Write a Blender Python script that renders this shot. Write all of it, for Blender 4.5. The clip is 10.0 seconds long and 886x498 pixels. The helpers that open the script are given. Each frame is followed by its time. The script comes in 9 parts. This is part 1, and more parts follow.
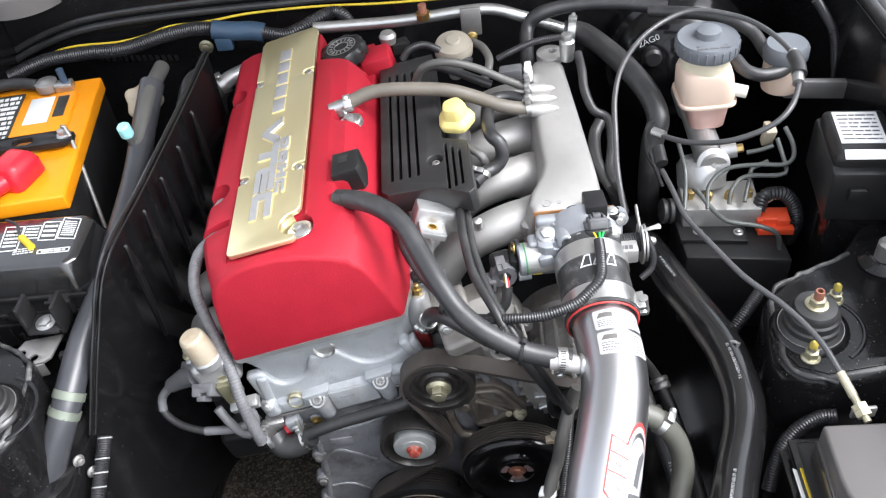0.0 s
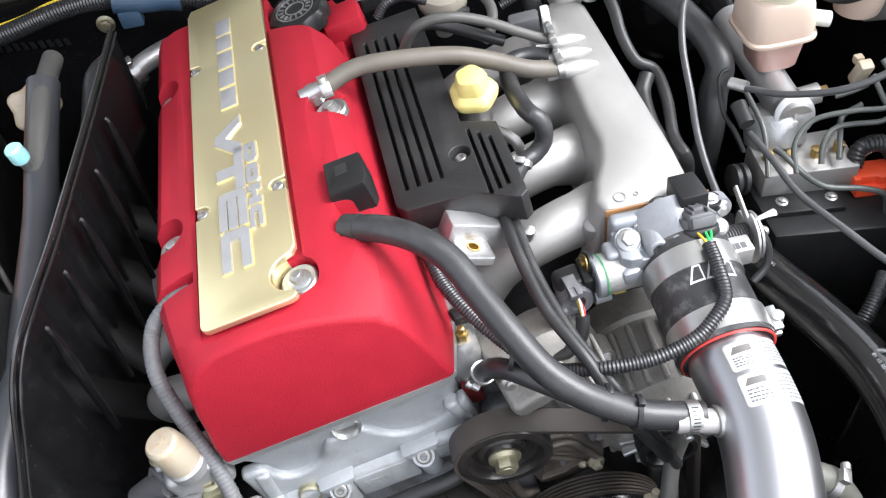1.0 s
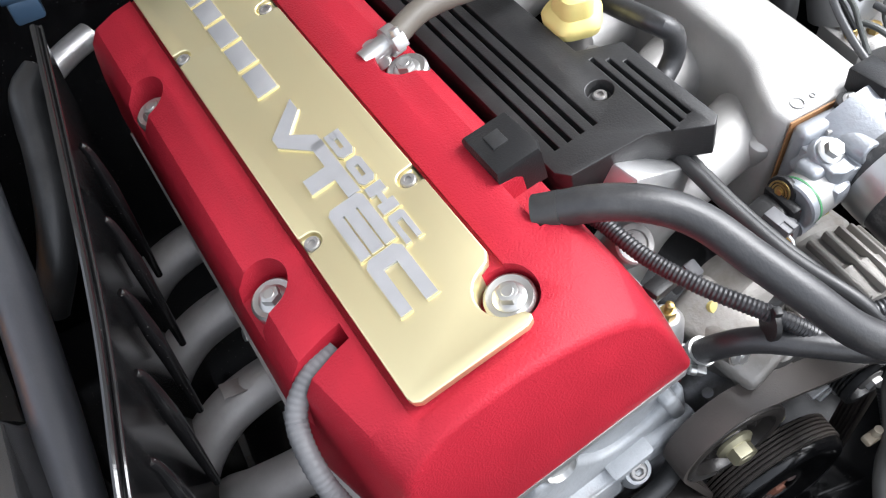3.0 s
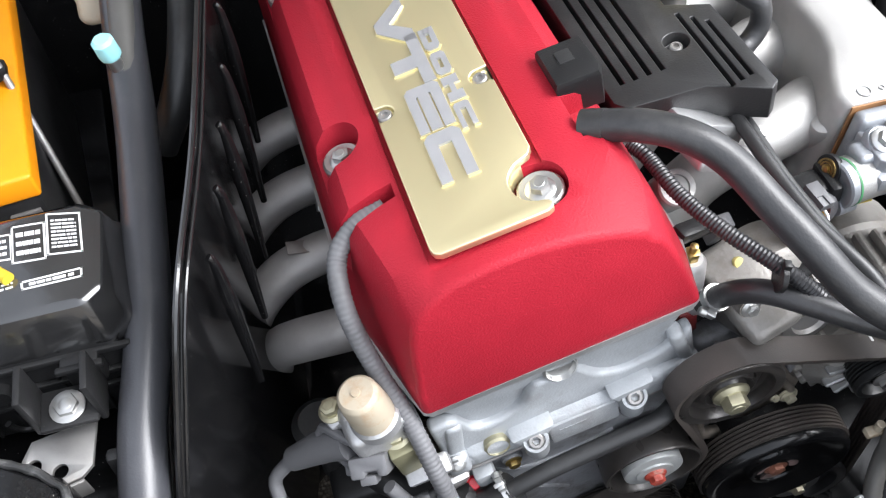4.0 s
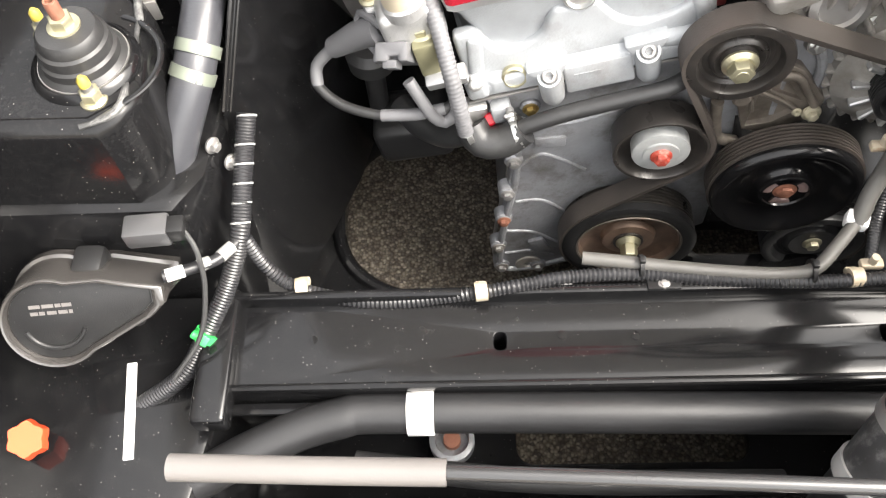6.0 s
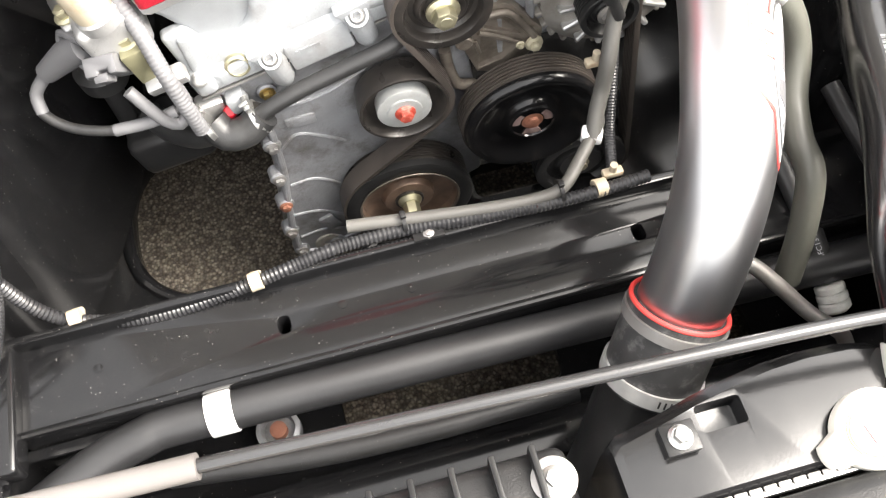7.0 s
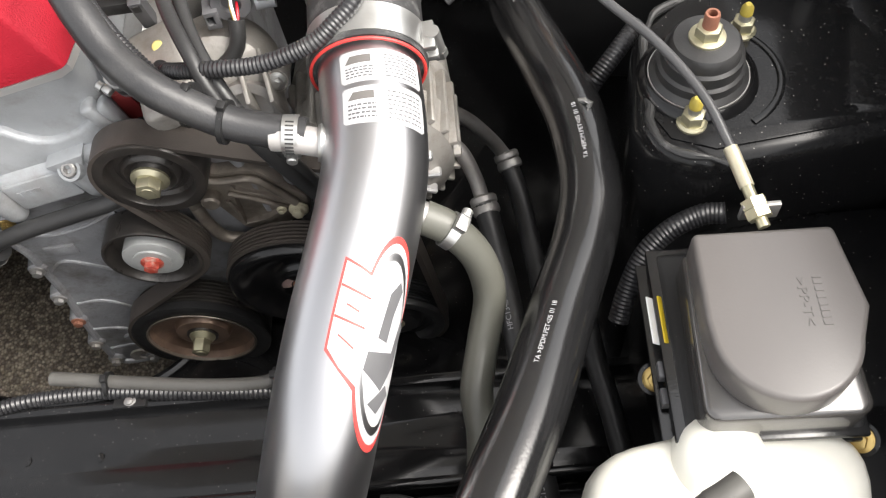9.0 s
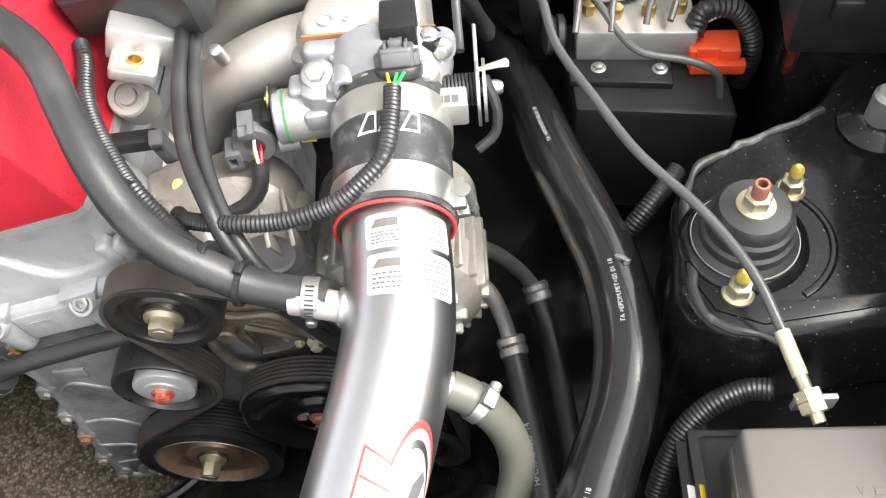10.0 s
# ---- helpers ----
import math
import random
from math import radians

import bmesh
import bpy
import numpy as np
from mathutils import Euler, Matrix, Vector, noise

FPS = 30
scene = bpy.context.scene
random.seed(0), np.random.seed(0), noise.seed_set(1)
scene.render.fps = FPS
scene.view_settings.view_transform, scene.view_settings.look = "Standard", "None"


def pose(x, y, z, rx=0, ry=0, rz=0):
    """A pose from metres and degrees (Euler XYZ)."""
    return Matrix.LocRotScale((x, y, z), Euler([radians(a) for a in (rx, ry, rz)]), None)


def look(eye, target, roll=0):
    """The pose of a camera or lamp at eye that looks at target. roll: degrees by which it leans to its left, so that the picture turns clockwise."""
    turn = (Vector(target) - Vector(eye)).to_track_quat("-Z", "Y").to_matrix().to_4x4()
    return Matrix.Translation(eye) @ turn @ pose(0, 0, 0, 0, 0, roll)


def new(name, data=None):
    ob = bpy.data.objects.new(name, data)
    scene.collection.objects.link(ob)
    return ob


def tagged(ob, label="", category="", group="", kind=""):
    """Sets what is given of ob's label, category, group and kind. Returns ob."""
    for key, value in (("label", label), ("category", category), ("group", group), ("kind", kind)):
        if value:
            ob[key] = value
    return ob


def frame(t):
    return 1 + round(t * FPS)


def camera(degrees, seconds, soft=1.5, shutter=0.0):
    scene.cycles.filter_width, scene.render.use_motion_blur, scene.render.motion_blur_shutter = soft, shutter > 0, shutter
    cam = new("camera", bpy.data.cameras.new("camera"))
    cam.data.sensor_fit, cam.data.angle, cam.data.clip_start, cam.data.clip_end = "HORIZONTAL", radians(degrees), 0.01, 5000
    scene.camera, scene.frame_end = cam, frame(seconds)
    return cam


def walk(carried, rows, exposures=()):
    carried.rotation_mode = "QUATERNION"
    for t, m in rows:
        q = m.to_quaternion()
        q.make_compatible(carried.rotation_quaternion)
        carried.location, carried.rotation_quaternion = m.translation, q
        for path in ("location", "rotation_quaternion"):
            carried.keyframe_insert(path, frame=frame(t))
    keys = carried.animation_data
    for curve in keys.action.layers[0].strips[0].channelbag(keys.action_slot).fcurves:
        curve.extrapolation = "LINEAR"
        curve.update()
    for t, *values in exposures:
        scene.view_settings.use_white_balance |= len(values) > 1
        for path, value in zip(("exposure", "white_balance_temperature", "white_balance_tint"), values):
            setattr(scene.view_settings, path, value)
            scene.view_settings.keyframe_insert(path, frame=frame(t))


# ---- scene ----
cam = camera(54.7, 10.0, soft=1.2)
PATH = [
    (0, (-0.007, 0.058, 1.492), (-0.118, 1.504, 0.115), -8.0),
    (0.5, (-0.012, 0.195, 1.441), (-0.171, 1.598, 0.024), -8.3),
    (1, (-0.139, 0.34, 1.363), (-0.063, 1.668, -0.13), -9.4),
    (1.5, (-0.285, 0.491, 1.273), (0.201, 1.658, -0.277), -5.3),
    (2, (-0.345, 0.56, 1.246), (0.281, 1.626, -0.326), -3.9),
    (2.5, (-0.365, 0.581, 1.247), (0.235, 1.642, -0.338), -5.7),
    (3, (-0.396, 0.583, 1.256), (0.101, 1.677, -0.343), -6.6),
    (3.2, (-0.4, 0.568, 1.264), (0.041, 1.689, -0.332), -6.4),
    (4.3, (-0.385, 0.429, 1.261), (-0.2, 1.623, -0.334), -3.4),
    (4.5, (-0.373, 0.407, 1.259), (-0.25, 1.603, -0.339), -4.0),
    (5, (-0.334, 0.339, 1.244), (-0.333, 1.512, -0.376), -4.6),
    (5.5, (-0.324, 0.259, 1.205), (-0.397, 1.361, -0.462), -4.5),
    (5.7, (-0.329, 0.236, 1.191), (-0.425, 1.287, -0.508), -5.1),
    (6.8, (-0.259, 0.19, 1.199), (-0.164, 1.117, -0.571), -6.6),
    (7, (-0.212, 0.185, 1.198), (-0.044, 1.102, -0.572), -5.3),
    (7.5, (-0.057, 0.171, 1.18), (0.177, 1.08, -0.586), -1.6),
    (8, (0.104, 0.177, 1.147), (0.2, 1.105, -0.622), -3.4),
    (8.5, (0.173, 0.221, 1.16), (0.143, 1.167, -0.601), -8.2),
    (9, (0.188, 0.294, 1.183), (0.104, 1.31, -0.538), -9.4),
    (9.5, (0.188, 0.336, 1.194), (0.076, 1.417, -0.485), -9.2),
    (10, (0.188, 0.38, 1.193), (0.066, 1.508, -0.454), -9.0),
]
walk(cam, [(t, look(eye, target, roll)) for t, eye, target, roll in PATH],
     [(0, 1.03, 6200, 10), (3.2, 1.06, 6150, 10), (4.5, 1.14, 6200, 10), (5, 1.3, 6350, 10), (5.5, 1.70, 6850, 10), (7, 2.22, 7050, 10), (7.5, 1.60, 7000, 10), (8, 1.18, 6900, 10), (9, 1.08, 6850, 10), (9.5, 1.34, 6850, 10), (10, 1.45, 6850, 10)])

# ---- body ----
# world and sky
world = bpy.data.worlds.new("overcast_sky")
world.use_nodes = True
scene.world = world
wn = world.node_tree.nodes
sky = wn.new("ShaderNodeTexSky")
sky.sky_type, sky.sun_disc = "NISHITA", False
sky.sun_elevation, sky.sun_rotation = radians(51), radians(105)
sky.dust_density, sky.air_density, sky.ozone_density = 4.0, 1.0, 1.0
haze = wn.new("ShaderNodeHueSaturation")
haze.inputs["Saturation"].default_value = 0.2
wn["Background"].inputs[1].default_value = 0.27
world.node_tree.links.new(sky.outputs[0], haze.inputs["Color"])
world.node_tree.links.new(haze.outputs[0], wn["Background"].inputs[0])
sun = new("sun", bpy.data.lights.new("sun", "SUN"))
sun.data.energy, sun.data.angle, sun.data.color = 1.35, radians(40), (1.0, 0.99, 0.98)
sun.matrix_world = look((2.31, 0.15, 3.7), (-0.1, 0.8, 0.6))


# materials
def mat(name, color, rough=0.5, metal=0.0, bump=0.0, scale=200.0, vary=0.15, vscale=12.0, coat=0.0, rough_vary=0.1, trans=0.0, spec=0.5, dirt=None, dirt_amount=0.0, dirt_scale=6.0, detail=4.0, specks=0.0):
    m = bpy.data.materials.new(name)
    m.use_nodes = True
    nt = m.node_tree
    n, l = nt.nodes, nt.links
    b = n["Principled BSDF"]
    tc = n.new("ShaderNodeTexCoord")
    big = n.new("ShaderNodeTexNoise")
    big.inputs["Scale"].default_value, big.inputs["Detail"].default_value = vscale, detail
    l.new(tc.outputs["Object"], big.inputs["Vector"])
    ramp = n.new("ShaderNodeValToRGB")
    ramp.color_ramp.elements[0].position, ramp.color_ramp.elements[1].position = 0.3, 0.7
    ramp.color_ramp.elements[0].color = (*[c * (1 - vary) for c in color], 1)
    ramp.color_ramp.elements[1].color = (*[min(1, c * (1 + vary)) for c in color], 1)
    l.new(big.outputs["Fac"], ramp.inputs["Fac"])
    col = ramp.outputs["Color"]
    fine = n.new("ShaderNodeTexNoise")
    fine.inputs["Scale"].default_value, fine.inputs["Detail"].default_value = scale, 3.0
    l.new(tc.outputs["Object"], fine.inputs["Vector"])
    if dirt:
        dn = n.new("ShaderNodeTexNoise")
        dn.inputs["Scale"].default_value, dn.inputs["Detail"].default_value = dirt_scale, 9.0
        dn.inputs["Roughness"].default_value = 0.7
        l.new(tc.outputs["Object"], dn.inputs["Vector"])
        dr = n.new("ShaderNodeValToRGB")
        dr.color_ramp.elements[0].position, dr.color_ramp.elements[1].position = 0.5, 0.72
        dr.color_ramp.elements[0].color, dr.color_ramp.elements[1].color = (0, 0, 0, 1), (dirt_amount,) * 3 + (1,)
        l.new(dn.outputs["Fac"], dr.inputs["Fac"])
        mix = n.new("ShaderNodeMix")
        mix.data_type = "RGBA"
        l.new(dr.outputs["Color"], mix.inputs["Factor"])
        l.new(col, mix.inputs["A"])
        mix.inputs["B"].default_value = (*dirt, 1)
        col = mix.outputs["Result"]
    if specks:
        sp = n.new("ShaderNodeTexVoronoi")
        sp.inputs["Scale"].default_value = 260.0
        l.new(tc.outputs["Object"], sp.inputs["Vector"])
        sr = n.new("ShaderNodeValToRGB")
        sr.color_ramp.elements[0].position, sr.color_ramp.elements[1].position = 0.06, 0.14
        sr.color_ramp.elements[0].color, sr.color_ramp.elements[1].color = (specks,) * 3 + (1,), (0, 0, 0, 1)
        l.new(sp.outputs["Distance"], sr.inputs["Fac"])
        gate = n.new("ShaderNodeMath")
        gate.operation = "MULTIPLY"
        l.new(sr.outputs["Color"], gate.inputs[0])
        gr = n.new("ShaderNodeMath")
        gr.operation = "GREATER_THAN"
        gr.inputs[1].default_value = 0.78
        sep = n.new("ShaderNodeSeparateColor")
        l.new(sp.outputs["Color"], sep.inputs[0])
        l.new(sep.outputs[0], gr.inputs[0])
        l.new(gr.outputs[0], gate.inputs[1])
        mx = n.new("ShaderNodeMix")
        mx.data_type = "RGBA"
        l.new(gate.outputs[0], mx.inputs["Factor"])
        l.new(col, mx.inputs["A"])
        mx.inputs["B"].default_value = (0.45, 0.43, 0.40, 1)
        col = mx.outputs["Result"]
    l.new(col, b.inputs["Base Color"])
    mr = n.new("ShaderNodeMapRange")
    mr.inputs["To Min"].default_value, mr.inputs["To Max"].default_value = max(0.02, rough - rough_vary), min(1, rough + rough_vary)
    l.new(big.outputs["Fac"], mr.inputs["Value"])
    l.new(mr.outputs["Result"], b.inputs["Roughness"])
    b.inputs["Metallic"].default_value = metal
    b.inputs["Specular IOR Level"].default_value = spec
    b.inputs["Coat Weight"].default_value = coat
    b.inputs["Coat Roughness"].default_value = 0.05
    b.inputs["Transmission Weight"].default_value = trans
    if bump:
        bp = n.new("ShaderNodeBump")
        bp.inputs["Strength"].default_value, bp.inputs["Distance"].default_value = bump, 0.001
        l.new(fine.outputs["Fac"], bp.inputs["Height"])
        l.new(bp.outputs["Normal"], b.inputs["Normal"])
    return m


DUST = (0.20, 0.195, 0.185)
RED = mat("red_crackle_paint", (0.335, 0.013, 0.026), 0.52, bump=0.6, scale=600, vary=0.06, vscale=30, rough_vary=0.06, spec=0.22)
HOODWHITE = mat("white_hood_underside", (0.62, 0.62, 0.61), 0.45, bump=0.1, scale=60, vary=0.04, vscale=3)
GOLD = mat("satin_gold_plate", (0.88, 0.785, 0.48), 0.34, 0.85, bump=0.04, scale=900, vary=0.04, vscale=4, rough_vary=0.04)
GOLDLT = mat("pale_gold_edge", (0.78, 0.70, 0.42), 0.35, 0.7, vary=0.03)
LETTER = mat("silver_grey_letter_paint", (0.40, 0.40, 0.41), 0.4, 0.45, vary=0.06, vscale=60)
CAST = mat("cast_aluminium", (0.50, 0.50, 0.50), 0.42, 0.75, bump=0.35, scale=350, vary=0.12, vscale=14, dirt=(0.16, 0.13, 0.10), dirt_amount=0.35, dirt_scale=9)
CASTBRIGHT = mat("clean_cast_aluminium", (0.44, 0.43, 0.415), 0.46, 0.6, bump=0.45, scale=1500, vary=0.08, vscale=12, dirt=(0.30, 0.29, 0.28), dirt_amount=0.3, dirt_scale=30)
THROTTLE = mat("blue_grey_throttle_casting", (0.34, 0.355, 0.38), 0.42, 0.5, bump=0.3, scale=400, vary=0.12, vscale=18, dirt=(0.20, 0.19, 0.18), dirt_amount=0.3, dirt_scale=25)
CASTGRIME = mat("brown_grey_casting", (0.30, 0.285, 0.265), 0.5, 0.45, bump=0.5, scale=260, vary=0.2, vscale=16, dirt=(0.12, 0.09, 0.06), dirt_amount=0.6, dirt_scale=14)
BRAKEPIPE = mat("grey_green_pipe_coat", (0.10, 0.105, 0.10), 0.45, 0.3, vary=0.12, vscale=40)
HEADAL = mat("weathered_head_casting", (0.36, 0.375, 0.39), 0.55, 0.35, bump=0.4, scale=420, vary=0.16, vscale=16, dirt=(0.17, 0.145, 0.12), dirt_amount=0.45, dirt_scale=14)
GRIMY = mat("grimy_case_casting", (0.28, 0.285, 0.30), 0.52, 0.45, bump=0.8, scale=180, vary=0.25, vscale=15, dirt=(0.09, 0.075, 0.06), dirt_amount=0.75, dirt_scale=22)
PIPE = mat("brushed_gunmetal_pipe", (0.44, 0.44, 0.455), 0.34, 1.0, bump=0.04, scale=900, vary=0.05, vscale=6, rough_vary=0.05)
STEEL = mat("zinc_steel", (0.52, 0.52, 0.51), 0.36, 0.9, bump=0.1, scale=400, vary=0.1, vscale=40)
DULLSTEEL = mat("dull_pipe_steel", (0.36, 0.35, 0.34), 0.5, 0.8, bump=0.2, scale=300, vary=0.15, vscale=25, dirt=(0.16, 0.10, 0.06), dirt_amount=0.4)
HEADER = mat("header_tube_steel", (0.42, 0.405, 0.395), 0.5, 0.45, bump=0.15, scale=300, vary=0.12, vscale=20, dirt=(0.15, 0.11, 0.08), dirt_amount=0.35)
YZINC = mat("yellow_zinc", (0.46, 0.43, 0.30), 0.38, 0.8, vary=0.15, vscale=60)
ZINCGREY = mat("pale_zinc", (0.40, 0.41, 0.405), 0.42, 0.3, bump=0.15, scale=300, vary=0.12, vscale=30, dirt=(0.22, 0.20, 0.18), dirt_amount=0.4, dirt_scale=40)
REDMARK = mat("red_paint_mark", (0.40, 0.055, 0.035), 0.5, vary=0.35, vscale=120, dirt=(0.40, 0.37, 0.31), dirt_amount=0.8, dirt_scale=90)
RUST = mat("rusted_rod", (0.27, 0.115, 0.075), 0.65, 0.3, bump=0.4, scale=500, vary=0.2, vscale=80)
STAINCAST = mat("brown_stained_casting", (0.19, 0.165, 0.14), 0.42, 0.5, bump=0.4, scale=260, vary=0.3, vscale=30, dirt=(0.07, 0.055, 0.04), dirt_amount=0.8, dirt_scale=25)
BROWNWEB = mat("brown_grime", (0.20, 0.135, 0.10), 0.38, 0.45, bump=0.3, scale=200, vary=0.3, vscale=40)
GASKET = mat("orange_brown_gasket", (0.30, 0.15, 0.06), 0.6, vary=0.2, vscale=60)
PALEGREEN = mat("pale_green_zinc", (0.20, 0.22, 0.18), 0.45, 0.4, vary=0.1, vscale=40)
TAPEGREY = mat("pale_grey_tape", (0.32, 0.32, 0.31), 0.5, vary=0.15, vscale=60)
SILVERLABEL = mat("silver_white_label", (0.52, 0.52, 0.53), 0.35, 0.25, vary=0.05, vscale=20)
BRASS = mat("brass", (0.50, 0.36, 0.14), 0.35, 0.95, vary=0.12, vscale=60)
PAINT = mat("black_body_paint", (0.0065, 0.0065, 0.007), 0.14, 0.0, bump=0.03, scale=90, vary=0.1, vscale=5, dirt=DUST, dirt_amount=0.03, dirt_scale=60, rough_vary=0.05, specks=0.5, spec=0.38)
PLASTIC = mat("black_plastic", (0.0155, 0.0155, 0.016), 0.34, bump=0.25, scale=700, vary=0.15, vscale=20, rough_vary=0.1, spec=0.28, dirt=DUST, dirt_amount=0.04, dirt_scale=18, specks=0.15)
GREYPLASTIC = mat("grey_plastic", (0.125, 0.117, 0.112), 0.40, bump=0.1, scale=600, vary=0.05, vscale=12)
CONNGREY = mat("grey_connector", (0.10, 0.10, 0.105), 0.5, bump=0.1, scale=500, vary=0.1, vscale=40)
RUBBER = mat("black_rubber", (0.023, 0.023, 0.0235), 0.42, bump=0.15, scale=500, vary=0.15, vscale=20, dirt=DUST, dirt_amount=0.10, dirt_scale=20)
TOWERPAINT = mat("dusty_black_paint", (0.008, 0.008, 0.0085), 0.16, bump=0.05, scale=120, vary=0.15, vscale=8, dirt=DUST, dirt_amount=0.04, dirt_scale=200, rough_vary=0.06, specks=1.0, spec=0.28)
DUSTYRUBBER = mat("dusty_rubber_hose", (0.026, 0.026, 0.0275), 0.38, bump=0.2, scale=450, vary=0.2, vscale=18, dirt=DUST, dirt_amount=0.14, dirt_scale=22)
SILICONE = mat("black_silicone", (0.035, 0.035, 0.036), 0.42, bump=0.1, scale=300, vary=0.2, vscale=60, dirt=(0.30, 0.30, 0.29), dirt_amount=0.5, dirt_scale=55)
SIDEHOSE = mat("dusty_blue_grey_hose", (0.046, 0.047, 0.053), 0.32, bump=0.15, scale=420, vary=0.15, vscale=14, dirt=DUST, dirt_amount=0.10, dirt_scale=20)
# The pale patches stand for scuffs and for highlights put into the colour.
SEALANT = mat("scuffed_and_highlit_sealant", (0.035, 0.035, 0.035), 0.45, bump=0.6, scale=180, vary=0.3, vscale=30, dirt=(0.38, 0.38, 0.37), dirt_amount=0.6, dirt_scale=30)
HOSEPRINT = mat("grey_white_hose_print", (0.36, 0.36, 0.37), 0.6, vary=0.2, vscale=200)
RODPAINT = mat("black_rod_enamel", (0.020, 0.020, 0.021), 0.24, bump=0.05, scale=300, vary=0.12, vscale=20, rough_vary=0.06, spec=0.7)
SEALGREEN = mat("dull_green_seal", (0.05, 0.20, 0.08), 0.5, vary=0.2, vscale=80)
ZINCCREAM = mat("cream_zinc", (0.50, 0.46, 0.34), 0.42, 0.45, bump=0.1, scale=300, vary=0.15, vscale=70)
PALEHOSE = mat("pale_olive_rubber", (0.085, 0.085, 0.072), 0.42, bump=0.12, scale=400, vary=0.12, vscale=16)
# Paler copy of the black lid plastic; sky sheen is put into the colour.
LIDGREY = mat("lid_top_sky_sheen", (0.115, 0.106, 0.102), 0.34, bump=0.06, scale=500, vary=0.05, vscale=12, spec=0.6, rough_vary=0.04)
OLIVEZINC = mat("olive_zinc", (0.27, 0.255, 0.16), 0.42, 0.6, bump=0.1, scale=300, vary=0.15, vscale=40)
WORMBAND = mat("bright_worm_band", (0.60, 0.60, 0.59), 0.36, 0.55, bump=0.2, scale=300, vary=0.12, vscale=50)
COWLGREY = mat("dusty_cowl_plastic", (0.052, 0.052, 0.054), 0.42, bump=0.2, scale=300, vary=0.15, vscale=8, dirt=DUST, dirt_amount=0.25, dirt_scale=10)
CABLE = mat("grey_cable_sheath", (0.060, 0.060, 0.062), 0.32, bump=0.1, scale=600, vary=0.1, vscale=30)
OLIVEHOSE = mat("faded_vent_hose", (0.13, 0.115, 0.095), 0.5, bump=0.15, scale=400, vary=0.15, vscale=20)
GREYHOSE = mat("faded_grey_hose", (0.085, 0.082, 0.076), 0.5, bump=0.15, scale=400, vary=0.15, vscale=18)
GLOSSHOSE = mat("glossy_black_hose", (0.010, 0.010, 0.0105), 0.15, bump=0.10, scale=420, vary=0.1, vscale=12, rough_vary=0.04, spec=0.75)
FUSEBLACK = mat("glossy_black_box_lid", (0.013, 0.013, 0.0135), 0.17, bump=0.05, scale=500, vary=0.1, vscale=14, spec=1.0, coat=0.6, rough_vary=0.05, dirt=DUST, dirt_amount=0.05, dirt_scale=30)
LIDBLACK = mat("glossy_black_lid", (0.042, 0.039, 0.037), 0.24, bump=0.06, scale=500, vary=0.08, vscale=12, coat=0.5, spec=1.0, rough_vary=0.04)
CONDUIT = mat("black_split_conduit", (0.022, 0.022, 0.024), 0.35, vary=0.15, vscale=25, dirt=DUST, dirt_amount=0.12, dirt_scale=22)
GREYCONDUIT = mat("grey_taped_conduit", (0.125, 0.125, 0.13), 0.55, bump=0.2, scale=300, vary=0.15, vscale=30)
BELT = mat("worn_belt", (0.050, 0.042, 0.037), 0.5, bump=0.2, scale=500, vary=0.2, vscale=25)
CREAM = mat("cream_plastic", (0.38, 0.33, 0.25), 0.5, vary=0.08, vscale=30, dirt=(0.32, 0.17, 0.07), dirt_amount=0.7, dirt_scale=40)
YELLOWCAP = mat("pale_yellow_cap", (0.66, 0.56, 0.20), 0.5, bump=0.1, scale=300, vary=0.08, vscale=30)
WHITEPL = mat("white_tank_plastic", (0.80, 0.785, 0.71), 0.38, bump=0.04, scale=200, vary=0.03, vscale=6, spec=0.5)
RESPL = mat("translucent_reservoir_plastic", (0.68, 0.53, 0.43), 0.38, vary=0.06, vscale=12)
CREAMRES = mat("cream_reservoir_neck", (0.66, 0.60, 0.46), 0.38, vary=0.05, vscale=15)
PINKRES = mat("pink_fluid_plastic", (0.66, 0.42, 0.36), 0.36, vary=0.06, vscale=15)
RESCAP = mat("slate_grey_cap", (0.12, 0.13, 0.145), 0.5, bump=0.1, scale=300, vary=0.08, vscale=20)
ORANGE = mat("orange_battery_case", (0.85, 0.30, 0.005), 0.38, bump=0.05, scale=300, vary=0.05, vscale=15)
REDPL = mat("red_plastic", (0.60, 0.015, 0.03), 0.35, vary=0.08, vscale=40)
REDDARK = mat("dull_red_plastic", (0.16, 0.015, 0.015), 0.55, vary=0.2, vscale=60)
ORANGECONN = mat("orange_connector", (0.85, 0.09, 0.03), 0.4, vary=0.05)
REDRING = mat("red_band_edge", (0.62, 0.05, 0.045), 0.45, vary=0.05)
CLAMPWHITE = mat("chipped_white_and_steel_sheen", (0.60, 0.595, 0.565), 0.42, bump=0.1, scale=200, vary=0.08, vscale=60, dirt=(0.30, 0.28, 0.25), dirt_amount=0.5, dirt_scale=60)
WHITE = mat("white_label", (0.80, 0.80, 0.79), 0.4, vary=0.02)
NEARBLACK = mat("dark_print_and_slot_shade", (0.03, 0.03, 0.03), 0.5, vary=0.05)
WHITEPAINT = mat("white_body_paint", (0.80, 0.80, 0.79), 0.2, coat=0.5, vary=0.02)
GREEN = mat("green_clip", (0.03, 0.50, 0.10), 0.4)
BLUE = mat("blue_tape", (0.035, 0.068, 0.115), 0.5, bump=0.2, scale=200, vary=0.12, vscale=20)
CYAN = mat("pale_cyan_cap", (0.35, 0.72, 0.74), 0.45)
YELLOW = mat("yellow_paint", (0.70, 0.50, 0.03), 0.45)
DULLYELLOW = mat("worn_yellow_paint", (0.42, 0.33, 0.06), 0.5, vary=0.2, vscale=90)
